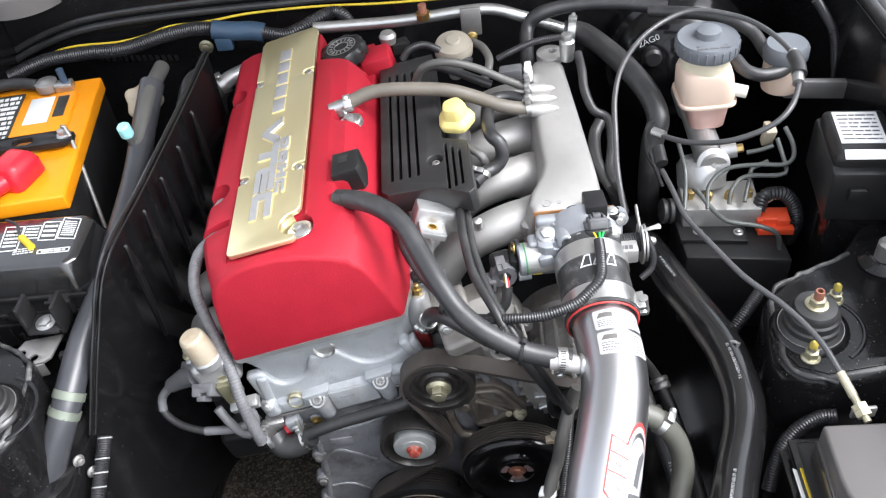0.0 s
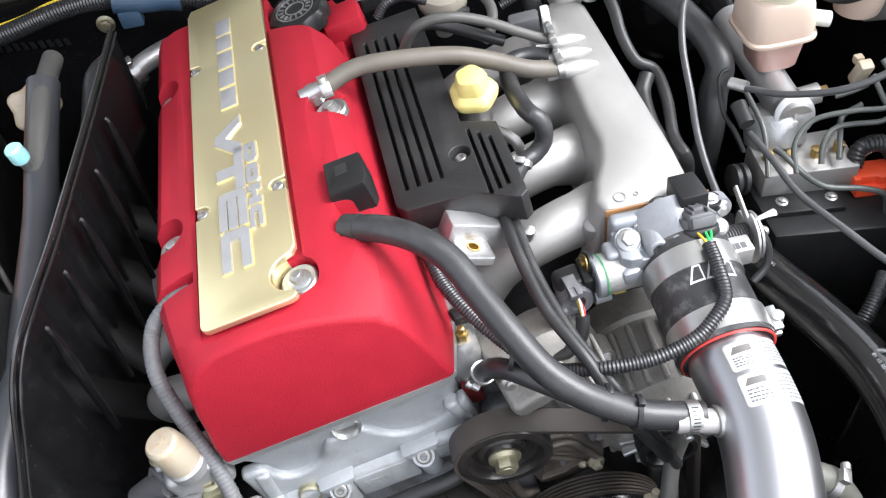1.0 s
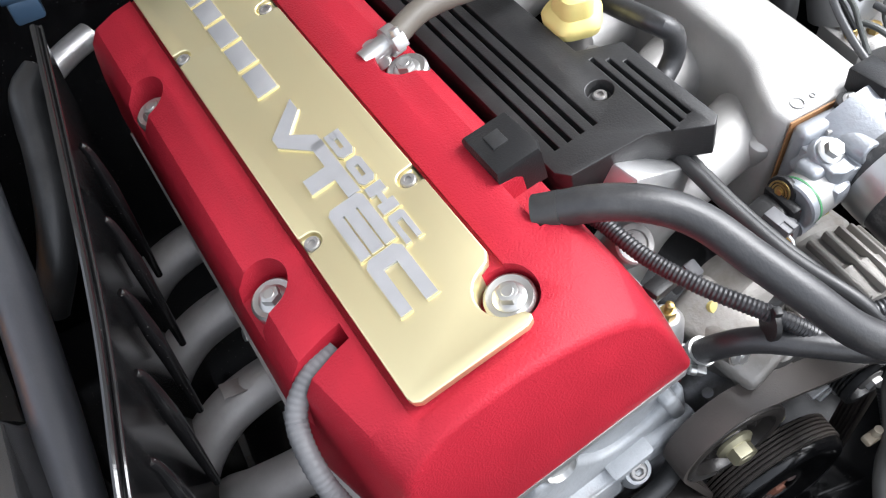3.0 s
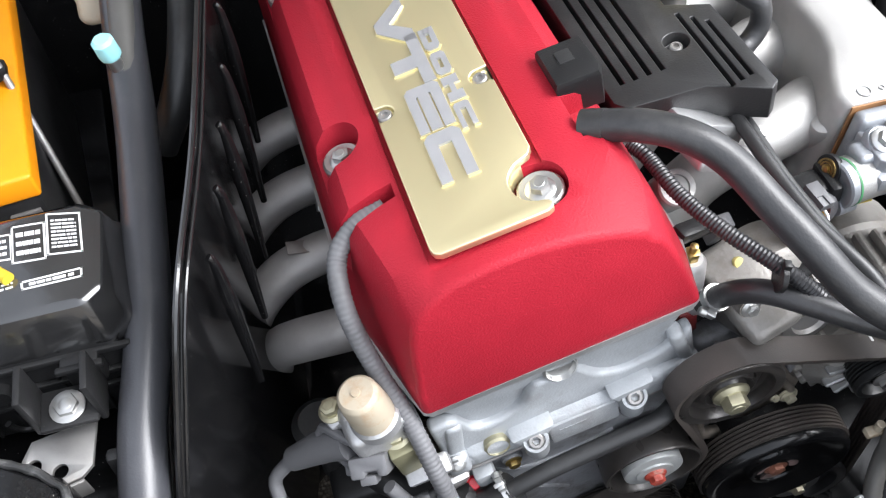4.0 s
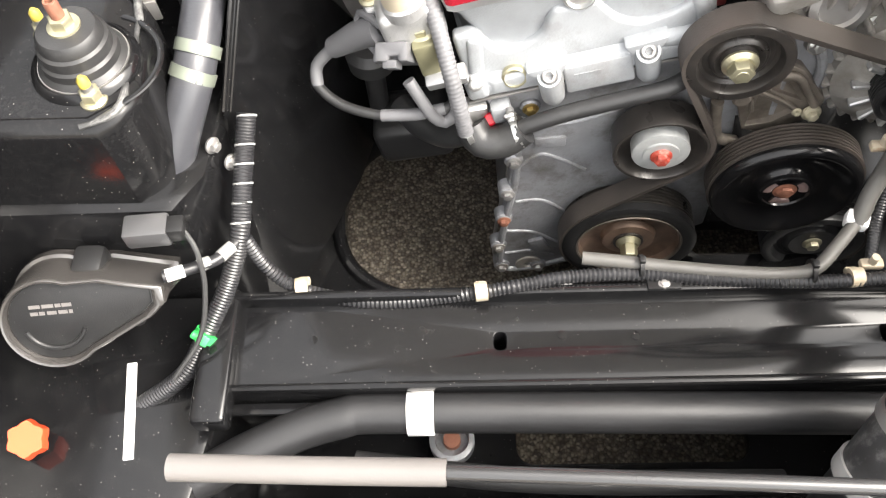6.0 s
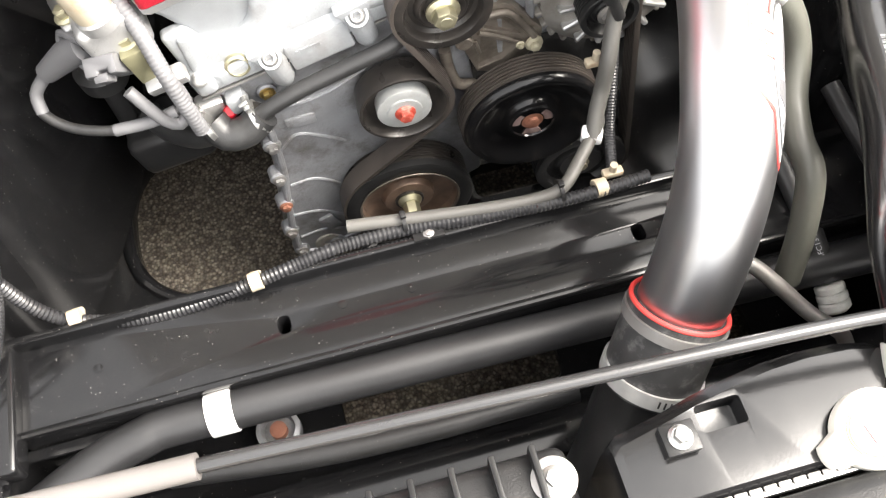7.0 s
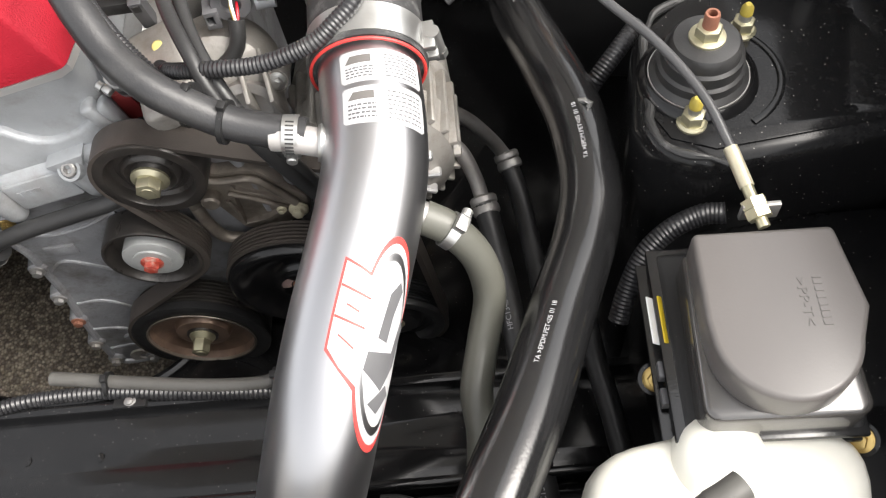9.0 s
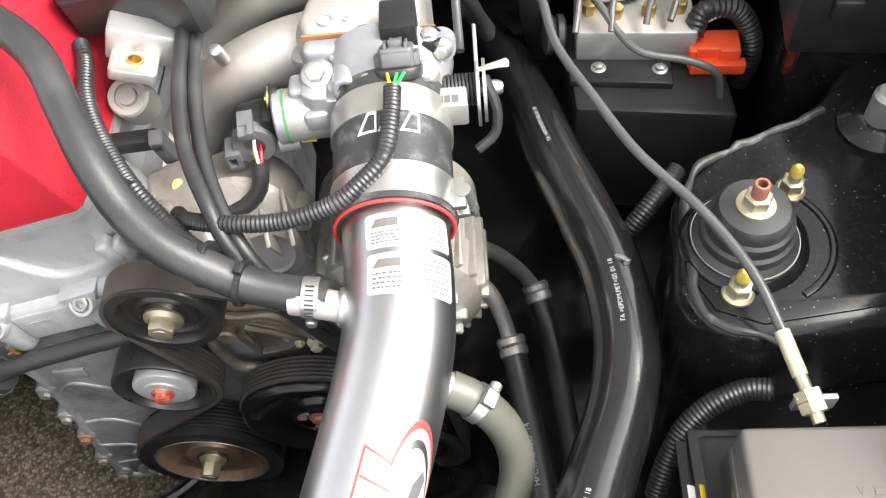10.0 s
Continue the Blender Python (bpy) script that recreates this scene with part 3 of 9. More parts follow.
def valve_cover():
    ob = thing("valve_cover", "red crackle-painted valve cover bolted on the engine", "engine cover", m=E)
    tail = cover_section(0.372, 1.2, 0.3)
    secs = [tail, cover_section(0.360, 0.1, 0.0), cover_section(0.35, 0.0, 0.0), cover_section(-0.07, 0.0, 0.0), crown_dip(-0.105, 0.18), crown_dip(-0.135, 0.52), crown_dip(None, 1.0)]
    # the foot narrows towards the front
    for s in secs[3:]:
        for v in s:
            if v.y < -0.07:
                v.x += (-0.07 - v.y) * 0.26 * min(1.0, max(0.0, (-v.x - 0.055) / 0.05))
            if v.x > 0.1 and v.y < -0.13:
                v.x -= (-0.13 - v.y) * 0.22
    bm = loft(bmesh.new(), secs)
    # the ridge round the front face is softly rounded
    front = max((f for f in bm.faces if f.normal.y < -0.8), key=lambda f: f.calc_area())
    ridge = [e for e in front.edges if max(v.co.z for v in e.verts) > -0.139]
    bmesh.ops.bevel(bm, geom=ridge, offset=0.0055, segments=4, profile=0.5, affect="EDGES", clamp_overlap=True)
    cuts = [PR(rounded(-0.0537, -0.1493, 0.0487, 0.45, 0.008), -0.0112, 0.02),
            LA([(0.0208, -0.030), (0.0208, 0.05)], 40, pose(0.039, -0.1145, 0)),
            PR(stadium(0.096, 0.112, 0.0205, 0.09, 0.012, 1), -0.037, 0.06),
            PR(stadium(-0.088, 0.004, 0.0205, 0.09, -0.014, -1), -0.038, 0.06),
            PR(stadium(-0.090, 0.241, 0.0205, 0.09, -0.014, -1), -0.039, 0.06),
            PR([(-0.16, -0.090), (-0.058, -0.074), (-0.058, -0.060), (-0.16, -0.070)], -0.06, 0.05),
            PR([(0.047, 0.272), (0.085, 0.262), (0.125, 0.232), (0.2, 0.232), (0.2, 0.5), (0.047, 0.5)], -0.062, 0.05),
            PR([(0.084, -0.088), (0.16, -0.088), (0.16, -0.044), (0.084, -0.044)], -0.034, 0.05)]
    shell = part("shell", carve(bm, cuts, 0.0026, 2, 28), RED, ob, angle=38)
    FOOT = [(-0.107, -0.176), (-0.100, -0.180), (0.120, -0.181), (0.129, -0.176), (0.142, -0.120), (0.142, 0.370), (-0.137, 0.370), (-0.138, -0.075), (-0.129, -0.115)]
    lip = PR(FOOT, -0.1475, -0.1405)
    part("gasket_rim", lip, CAST, ob, "grey gasket flange")
    # filler neck and oil cap
    part("filler_neck", LA([(0.043, -0.085), (0.041, -0.056), (0.034, -0.048)], 40, pose(0.082, 0.307, 0)), RED, ob)
    part("breather_stub", B(0.05, 0.05, 0.045, pose(0.128, 0.300, -0.062), 0.008), RED, ob)
    cap = part("oil_cap", LA([(0.030, -0.050), (0.0365, -0.046), (0.0375, -0.030), (0.034, -0.0245), (0.027, -0.022), (0.026, -0.024), (0.002, -0.024)], 72, pose(0.082, 0.307, 0.008), lobes=9, depth=0.045, lobe_range=(1, 3)), PLASTIC, ob, "ribbed black oil filler cap")
    emb = bmesh.new()
    for r0, r1 in ((0.0245, 0.0228), (0.0125, 0.0110)):
        lathe(emb, [(r0, -0.0242), (r0, -0.0230), (r1, -0.0230), (r1, -0.0242)], 40)
    for k in range(16):
        box(emb, 0.006, 0.002, 0.001, pose(0, 0, -0.0233, 0, 0, 22.5 * k) @ pose(0.0178, 0, 0))
    emb.transform(pose(0.082, 0.307, 0.008))
    part("emblem", emb, STEEL, cap, "pale printed emblem")
    # bolts with grommet washers
    for x, y, z in ((0.0395, -0.1140, -0.0235), (0.096, 0.112, -0.0365), (-0.088, 0.003, -0.0375), (-0.090, 0.240, -0.0385)):
        part("grommet", LA([(0.0175, 0), (0.0175, 0.007), (0.0155, 0.009), (0.010, 0.0075)], 36, pose(x, y, z)), STEEL, ob, "zinc washer cup")
        bolt(ob, (x, y, z + 0.007), (0, 0, 1), 0.0078, 0.009, roll=20)
    # rubber-capped tab
    tab = [(0.083, -0.043), (0.118, -0.045), (0.122, -0.036), (0.120, 0.000), (0.083, 0.002)]
    part("tab_block", PR(tab, -0.035, 0.000, bevel=0.005, seg=2), PLASTIC, ob, "black plastic clip block")
    part("tab_mark", B(0.012, 0.014, 0.0012, pose(0.100, -0.018, 0.0004), 0.0004), RUBBER, ob)
    return ob


def plug_plate():
    ob = thing("plug_plate", "satin gold plug plate with raised letters on the valve cover", "cover plate", m=E)
    out = [(-0.0492, -0.137), (-0.0476, -0.1415), (-0.043, -0.1440), (0.035, -0.1452), (0.0398, -0.1432), (0.0412, -0.1395), (0.0390, -0.1360)]
    cx, cy, r = 0.039, -0.1145, 0.0203
    arc = [(cx + r * math.cos(radians(a)), cy + r * math.sin(radians(a))) for a in range(262, 95, -12)]
    out += arc + [(0.041, -0.0925), (0.045, -0.086), (0.046, 0.36), (0.040, 0.372), (-0.046, 0.372), (-0.0505, 0.36)]
    bm = PR(out, -0.0075, 0.0)
    cuts = []
    for x, y in ((-0.043, 0.002), (0.036, -0.001), (-0.044, 0.241), (0.036, 0.236)):
        side = 1 if x > 0 else -1
        cuts.append(PR([(x + side * 0.0078 * math.cos(radians(a)), y + 0.0078 * math.sin(radians(a))) for a in range(90, 271, 15)] + [(x + side * 0.03, y - 0.0085), (x + side * 0.03, y + 0.0085)], -0.005, 0.02))
    part("plate", carve(bm, cuts, 0.0014, 3, 40), GOLD, ob, angle=40)
    for x, y in ((-0.043, 0.002), (0.036, -0.001), (-0.044, 0.241), (0.036, 0.236)):
        s = bmesh.new()
        lathe(s, [(0.0060, -0.005), (0.0060, -0.0025), (0.0050, -0.0012), (0.0028, -0.0012), (0.0026, -0.003)], 24, pose(x, y, 0))
        part("screw", s, DULLSTEEL, ob)
    wall = bmesh.new()
    loft(wall, [[Vector((x, y, -0.0012)), Vector((x, y, -0.024)), Vector((cx + (x - cx) * 1.09, cy + (y - cy) * 1.09, -0.024)), Vector((cx + (x - cx) * 1.09, cy + (y - cy) * 1.09, -0.0012))] for x, y in arc])
    part("recess_wall", wall, GOLD, ob, angle=50)
    # raised block letters: reading runs towards -y, their tops towards +x
    glyphs = {
        "V": [[(0, 1), (0.24, 1), (0.52, 0.42), (0.78, 0.98), (1.0, 0.98), (1.0, 0.72), (0.60, 0.0), (0.42, 0.0)]],
        "T": [[(0, 1), (1, 1), (1, 0.66), (0.66, 0.66), (0.66, 0), (0.41, 0), (0.41, 0.66), (0, 0.66)]],
        "E": [[(0, 0.12), (0.08, 0), (1, 0), (1, 0.28), (0.22, 0.28), (0.22, 0.33), (1, 0.33), (1, 0.65), (0.22, 0.65), (0.22, 0.70), (1, 0.70), (1, 1), (0.08, 1), (0, 0.88)]],
        "C": [[(0, 0.16), (0.1, 0), (1, 0), (1, 0.31), (0.26, 0.31), (0.26, 0.68), (1, 0.68), (1, 1), (0.1, 1), (0, 0.84)]],
        "D": [[(0, 0), (0.84, 0), (1, 0.2), (1, 0.8), (0.84, 1), (0, 1), (0, 0.62), (0.68, 0.62), (0.68, 0.38), (0, 0.38)], [(0, 0.3), (0.26, 0.3), (0.26, 0.7), (0, 0.7)]],
        "O": [[(0, 0.2), (0.14, 0), (0.86, 0), (1, 0.2), (1, 0.8), (0.86, 1), (0.5, 1), (0.5, 0.62), (0.72, 0.62), (0.72, 0.38), (0.28, 0.38), (0.28, 0.62), (0.5, 0.62), (0.5, 1), (0.14, 1), (0, 0.8)]],
        "H": [[(0, 0), (0.34, 0), (0.34, 0.34), (0.66, 0.34), (0.66, 0), (1, 0), (1, 1), (0.66, 1), (0.66, 0.66), (0.34, 0.66), (0.34, 1), (0, 1)]]}
    rows = (("V", 0.126, 0.060, -0.0235, 0.0290), ("T", 0.0735, 0.0605, -0.0235, 0.0290), ("E", 0.0125, 0.0500, -0.0235, 0.0285), ("C", -0.0405, 0.0495, -0.0235, 0.0285),
            ("D", 0.0725, 0.0270, 0.0075, 0.0125), ("O", 0.0410, 0.0270, 0.0075, 0.0125), ("H", 0.0105, 0.0275, 0.0075, 0.0130), ("C", -0.0205, 0.0265, 0.0075, 0.0125))
    for glyph, y, length, x, height in rows:
        base, face = bmesh.new(), bmesh.new()
        for outline in glyphs[glyph]:
            pts = [(x + v * height, y - u * length) for u, v in outline]
            prism(face, pts, -0.001, 0.0022)
            mx, my = x + height / 2, y - length / 2
            prism(base, [(mx + (px - mx) * (1 + 0.0022 / height), my + (py - my) * (1 + 0.0022 / length)) for px, py in pts], -0.001, 0.0014)
        part("lettering_base", base, GOLDLT, ob)
        part("lettering", face, LETTER, ob)
    for y, length in ((0.304, 0.033), (0.270, 0.030), (0.2355, 0.032), (0.200, 0.032), (0.1625, 0.034)):
        m = pose(-0.0045, y, 0.0006)
        part("badge_base", B(0.0200, length, 0.0016, m, 0.0005), GOLDLT, ob)
        part("badge_block", B(0.0180, length - 0.002, 0.0028, m, 0.0006), LETTER, ob, "plain raised badge block")
    return ob


valve_cover()
plug_plate()


def coil_cover():
    ob = thing("coil_cover", "black plastic coil cover with long slots beside the valve cover", "engine cover", m=E)
    out = [(0.131, 0.285), (0.131, -0.030), (0.139, -0.040), (0.203, -0.046), (0.246, -0.072), (0.254, -0.066), (0.252, 0.040), (0.218, 0.058), (0.216, 0.285)]
    m = pose(0, 0, -0.050, 0, 4, 0)
    bm = PR(out, -0.034, 0.0, m)
    cuts = [B(0.0042, 0.262, 0.05, m @ pose(x, 0.118, 0)) for x in (0.146, 0.158, 0.170, 0.182)]
    cuts += [B(0.0038, 0.098 - 0.012 * k, 0.05, m @ pose(0.222 + 0.009 * k, -0.006 - 0.004 * k, 0)) for k in range(3)]
    cuts += [LA([(0.0105, -0.012), (0.012, 0.02)], 28, m @ pose(0.206, 0.012, 0))]
    part("cover", carve(bm, cuts, 0.0055, 3, 40), COILBLACK, ob, angle=45)
    # dark sheet added at the slot floors, standing for the shade in them
    part("slot_backing", PR([(x * 0.97 + 0.005, y * 0.96) for x, y in out], -0.030, -0.024, m), NEARBLACK, ob, "dark sheet added beneath the slots for their shade")
    part("screw", LA([(0.0058, -0.012), (0.0058, -0.006), (0.0045, -0.0045), (0.003, -0.0045), (0.003, -0.007)], 24, m @ pose(0.206, 0.012, 0)), DULLSTEEL, ob)
    return ob


coil_cover()


# head and cases
def cylinder_head():
    ob = thing("cylinder_head", "weathered grey cast aluminium cylinder head under the red cover", "engine head", m=E)
    def ring(z, grow, front):
        pts = [(-0.103 - grow, front + 0.006), (-0.096 - grow, front), (0.116 + grow, front - 0.002), (0.124 + grow, front + 0.006), (0.136 + grow, -0.118), (0.136 + grow, 0.362), (-0.128 - grow, 0.362), (-0.128 - grow, -0.075), (-0.122 - grow, -0.115)]
        return [Vector((x, y, z)) for x, y in pts]
    bm = loft(bmesh.new(), [ring(-0.262, -0.006, -0.184), ring(-0.242, -0.006, -0.184), ring(-0.232, -0.012, -0.168), ring(-0.19, -0.010, -0.166), ring(-0.165, -0.004, -0.172), ring(-0.148, 0.002, -0.177)])
    part("casting", carve(bm, [], 0.004, 3, 25), HEADAL, ob, angle=50)
    # the lower face stands proud below a wavy step
    step = [(-0.112, -0.182), (-0.090, -0.184), (-0.078, -0.207), (-0.066, -0.2135), (-0.048, -0.2115), (-0.0326, -0.203), (-0.022, -0.184), (-0.012, -0.1745), (0.004, -0.182), (0.018, -0.1745), (0.027, -0.187), (0.035, -0.200), (0.048, -0.2115), (0.0643, -0.2155), (0.090, -0.211), (0.1092, -0.1985), (0.124, -0.190)]
    front = pose(0, -0.160, 0, 90, 0, 0)
    wavy = [(v.x, v.y) for v in spline([(x, z, 0) for x, z in step], 0.006)]
    part("front_step", carve(PR(wavy + [(0.126, -0.258), (-0.114, -0.258)], 0.0, 0.0155, front), [], 0.005, 3, 35), HEADAL, ob, angle=50)
    part("flange", carve(PR([(-0.112, -0.246), (-0.055, -0.243), (-0.02, -0.238), (0.046, -0.241), (0.118, -0.246), (0.122, -0.263), (-0.114, -0.263)], 0.0, 0.023, front), [], 0.004, 3, 30), HEADAL, ob, angle=50)
    plate = part("cast_plate", carve(PR(rounded(-0.020, -0.279, 0.046, -0.243, 0.004), 0.0, 0.0265, front), [], 0.0025, 2, 30), HEADAL, ob)
    part("cast_marks", bars(-0.010, 0.016, -0.2585, -0.2525, 1, 17, 0.0262, 0.0272, fill=0.9, word=(0.12, 0.16)), HEADAL, plate).data.transform(front)
    part("gasket_seam", B(0.244, 0.004, 0.0030, pose(0.006, -0.182, -0.2655), 0.001), DULLSTEEL, ob)
    for x, z, w in ((-0.097, -0.214, 0.016), (0.112, -0.214, 0.014)):
        part("corner_web", B(w, 0.018, 0.052, pose(x, -0.170, z, 0, 10 if x < 0 else -10, 0), 0.005, 3), HEADAL, ob)
    part("corner_lug", carve(B(0.022, 0.024, 0.030, pose(-0.104, -0.176, -0.246)), [], 0.006, 3), HEADAL, ob)
    part("corner_lug", carve(B(0.020, 0.020, 0.022, pose(-0.088, -0.182, -0.286)), [], 0.004, 2), HEADAL, ob)
    bolt(ob, (-0.104, -0.186, -0.236), (0, -0.8, 0.6), 0.0055, 0.006)
    part("end_boss", T([(0.070, -0.176, -0.238), (0.100, -0.178, -0.240), (0.125, -0.176, -0.243)], 0.0095, seg=18), HEADAL, ob)
    part("core_plug", LA([(0.0155, 0), (0.0155, 0.006), (0.013, 0.008), (0.011, 0.004), (0.004, 0.004)], 32, aim((0.008, -0.168, -0.168), (0, -1, 0.25))), STEEL, ob, "zinc core plug")
    part("drain_plug", LA([(0.0125, 0), (0.0125, 0.007), (0.010, 0.0085), (0.009, 0.005), (0.003, 0.005)], 32, aim((-0.066, -0.176, -0.245), (0, -1, 0.2))), YZINC, ob, "yellow zinc plug")
    for x, z in ((-0.033, -0.247), (0.060, -0.242)):
        m = aim((x, -0.186, z), (0, -0.72, 0.69))
        bm = LA([(0.0125, -0.016), (0.0120, 0.006), (0.0112, 0.0085), (0.0085, 0.0085), (0.0080, 0.006), (0.002, 0.006)], 28, m)
        lathe(bm, [(0.0085, -0.042), (0.0115, -0.036), (0.0130, -0.010), (0.0125, 0.004)], 24, aim((x, -0.183, z), (0.03, -0.06, 1)))
        part("boss", bm, HEADAL, ob, angle=50)
        part("boss_fin", carve(PR([(x - 0.021, z + 0.013), (x + 0.021, z + 0.016), (x + 0.008, z - 0.006), (x - 0.010, z - 0.006)], 0.0, 0.030, front), [], 0.003, 2), HEADAL, ob)
        part("boss_bolt", LA([(0.0072, 0.005), (0.0072, 0.0095), (0.0062, 0.0105), (0.0040, 0.0105), (0.0034, 0.006)], 12, m, lobes=6, depth=0.08, lobe_range=(3, 4)), DULLSTEEL, ob, "socket screw")
    return ob


def timing_case():
    ob = thing("timing_case", "grimy cast aluminium timing case at the engine front", "engine case", m=E)
    out = [(-0.104, -0.262), (0.126, -0.262), (0.150, -0.33), (0.140, -0.45), (0.11, -0.60), (-0.06, -0.632), (-0.110, -0.640), (-0.150, -0.634), (-0.161, -0.622), (-0.150, -0.592), (-0.152, -0.565), (-0.134, -0.535), (-0.128, -0.50), (-0.124, -0.48), (-0.108, -0.455), (-0.110, -0.43), (-0.094, -0.385), (-0.088, -0.34), (-0.098, -0.30)]
    m = pose(0, -0.155, 0, 90, 0, 0)
    part("casting", carve(PR(out, 0.0, 0.018, m), [], 0.004, 2, 40), GRIMY, ob)
    part("block", PR([(x * 0.94, z) for x, z in out], -0.42, -0.002, m), GRIMY, ob)
    edge = [(-0.098, -0.268), (-0.084, -0.345), (-0.090, -0.385), (-0.104, -0.44), (-0.122, -0.49), (-0.146, -0.565), (-0.155, -0.620), (-0.120, -0.632), (-0.065, -0.626)]
    part("edge_rib", T([(x, -0.173, z) for x, z in edge], 0.0045, seg=10), GRIMY, ob)
    part("sealant_line", T([(x - 0.007, -0.157, z) for x, z in edge], 0.0025, seg=8), DULLSTEEL, ob)
    for x, z in ((-0.096, -0.30), (-0.094, -0.385), (-0.113, -0.445), (-0.129, -0.500), (-0.148, -0.560), (-0.155, -0.612), (-0.108, -0.626), (-0.06, -0.30)):
        part("boss", LA([(0.0115, -0.01), (0.0105, 0.004), (0.008, 0.006)], 20, aim((x, -0.172, z), (0, -1, 0))), GRIMY, ob)
        bolt(ob, (x, -0.178, z), (0, -1, 0), 0.0058, 0.006, material=BRASS if x == -0.06 else RUST if z == -0.500 else DULLSTEEL)
    # cast ribs, a raised pad and a drilled lug on the face
    for run in ([(-0.090, -0.40), (-0.065, -0.385), (-0.045, -0.40), (-0.02, -0.43)], [(-0.108, -0.47), (-0.080, -0.475), (-0.060, -0.50), (-0.045, -0.54)], [(-0.135, -0.53), (-0.10, -0.545), (-0.075, -0.58)], [(-0.08, -0.31), (-0.05, -0.335), (-0.01, -0.34), (0.04, -0.33)], [(-0.145, -0.585), (-0.11, -0.59), (-0.085, -0.61)]):
        part("cast_rib", T([(x, -0.172, z) for x, z in run], 0.0035, seg=8, squash=0.8), GRIMY, ob)
    part("raised_pad", B(0.034, 0.004, 0.016, pose(-0.050, -0.174, -0.365, 0, 12, 0), 0.0015), GRIMY, ob)
    part("raised_pad", B(0.020, 0.006, 0.030, pose(-0.098, -0.175, -0.575, 0, -10, 0), 0.002), GRIMY, ob)
    part("lug", carve(LA([(0.018, -0.012), (0.018, 0.004)], 28, aim((-0.120, -0.172, -0.622), (0, -1, 0))), [LA([(0.006, -0.05), (0.006, 0.05)], 16, aim((-0.120, -0.172, -0.622), (0, -1, 0)))], 0.0012), CASTGRIME, ob, "rust-stained drilled lug")
    return ob


cylinder_head()
timing_case()


# pulleys and belt
def pulley(name, label, at, r, width, kind="flat", hub=0.025, material=None, bowl="stepped"):
    """A belt wheel. bowl: stepped (pressed rings), deep (open cup) or domed (rounded shoulder and a wide hollow)."""
    ob = thing(name, label, "pulley", group="belt drive", m=aim(at, (-0.03, -1, 0.0)))
    prof = [(r * 0.86, -width), (r, -width)]
    if kind == "ribbed":
        n = 7
        for k in range(n):
            z = -width + (k + 0.5) * width * 0.80 / n
            prof += [(r, z - width * 0.035), (r - 0.0032, z - width * 0.012), (r - 0.0032, z + width * 0.012), (r, z + width * 0.035)]
    bowls = {"stepped": [(r, -0.003), (r * 0.985, -0.0008), (r * 0.95, 0.0), (r * 0.80, -0.0005), (r * 0.77, -0.003), (r * 0.74, -0.010), (r * 0.66, -0.0125), (r * 0.56, -0.011), (r * 0.52, -0.007), (r * 0.46, -0.0055), (r * 0.40, -0.008), (hub * 1.05, -0.009)],
             "deep": [(r, -0.002), (r * 0.985, 0.0), (r * 0.93, 0.0), (r * 0.90, -0.002), (r * 0.87, -0.012), (r * 0.80, -0.016), (hub * 1.0, -0.016)],
             "domed": [(r, -0.006), (r * 0.99, -0.002), (r * 0.96, 0.0015), (r * 0.91, 0.003), (r * 0.86, 0.002), (r * 0.80, -0.0025), (r * 0.70, -0.009), (r * 0.58, -0.013), (r * 0.46, -0.0145), (r * 0.40, -0.013), (r * 0.37, -0.007), (hub, -0.005)]}
    prof += bowls[bowl] + [(hub * 0.9, -0.004), (0.004, -0.004)]
    part("wheel", LA(prof, 72), material or PLASTIC, ob, angle=40)
    return ob


idler = pulley("idler_pulley", "black idler pulley with pressed rings and a zinc bolt", (-0.09, 0.735, 0.596), 0.0485, 0.028, hub=0.016, material=DISH)
bolt(idler, (0, 0, -0.006), (0, 0, 1), 0.0115, 0.016, washer=0.015, material=YZINC, roll=10)
tens = pulley("tensioner_pulley", "black tensioner pulley with a zinc cap and red-marked bolt", (-0.138, 0.737, 0.464), 0.0495, 0.030, hub=0.026, material=DISH, bowl="deep")
part("cap_disc", LA([(0.030, -0.016), (0.030, -0.003), (0.0295, -0.001), (0.027, 0.0), (0.019, 0.0005), (0.0185, 0.0025), (0.015, 0.003), (0.013, 0.003)], 48), ZINCGREY, tens, "pale zinc cap disc")
bolt(tens, (0, 0, 0.003), (0, 0, 1), 0.0078, 0.009, material=REDMARK, roll=5, label="red-marked bolt")
psp = pulley("pump_pulley", "large glossy black ribbed pump pulley with a worn hub", (0.003, 0.722, 0.404), 0.079, 0.034, "ribbed", hub=0.026, material=PULLEYBLACK, bowl="domed")
part("hub_ring", hoop([(0.0285, -0.006), (0.0285, -0.002), (0.027, -0.0008), (0.0245, -0.0008), (0.0235, -0.003)], 40), PULLEYBLACK, psp)
bolt(psp, (0, 0, -0.005), (0, 0, 1), 0.009, 0.006, material=RUST)
for turn, span in ((25, 26), (160, 26), (272, 30)):
    part("hub_window", T([(0.0195 * math.cos(radians(turn + a)), 0.0195 * math.sin(radians(turn + a)), -0.0042) for a in range(-span, span + 1, 8)], 0.0056, seg=12, squash=0.35), PINKSTEEL, psp, "worn pinkish metal in a hub slot")
band = [(0.0765, -0.0335)]
for k in range(6):
    z = -0.0325 + 0.0042 * k
    band += [(0.0812, z), (0.0812, z + 0.0022), (0.0780, z + 0.0027), (0.0780, z + 0.0038)]
part("ribbed_band", hoop(band + [(0.0785, -0.0065), (0.0765, -0.0070)], 72), BELT, psp, "brown-grey ribbed band")
crank = pulley("crank_pulley", "black ribbed crankshaft pulley with a worn inner web", (-0.147, 0.733, 0.283), 0.079, 0.038, "ribbed", hub=0.02, bowl="deep", material=DISH)
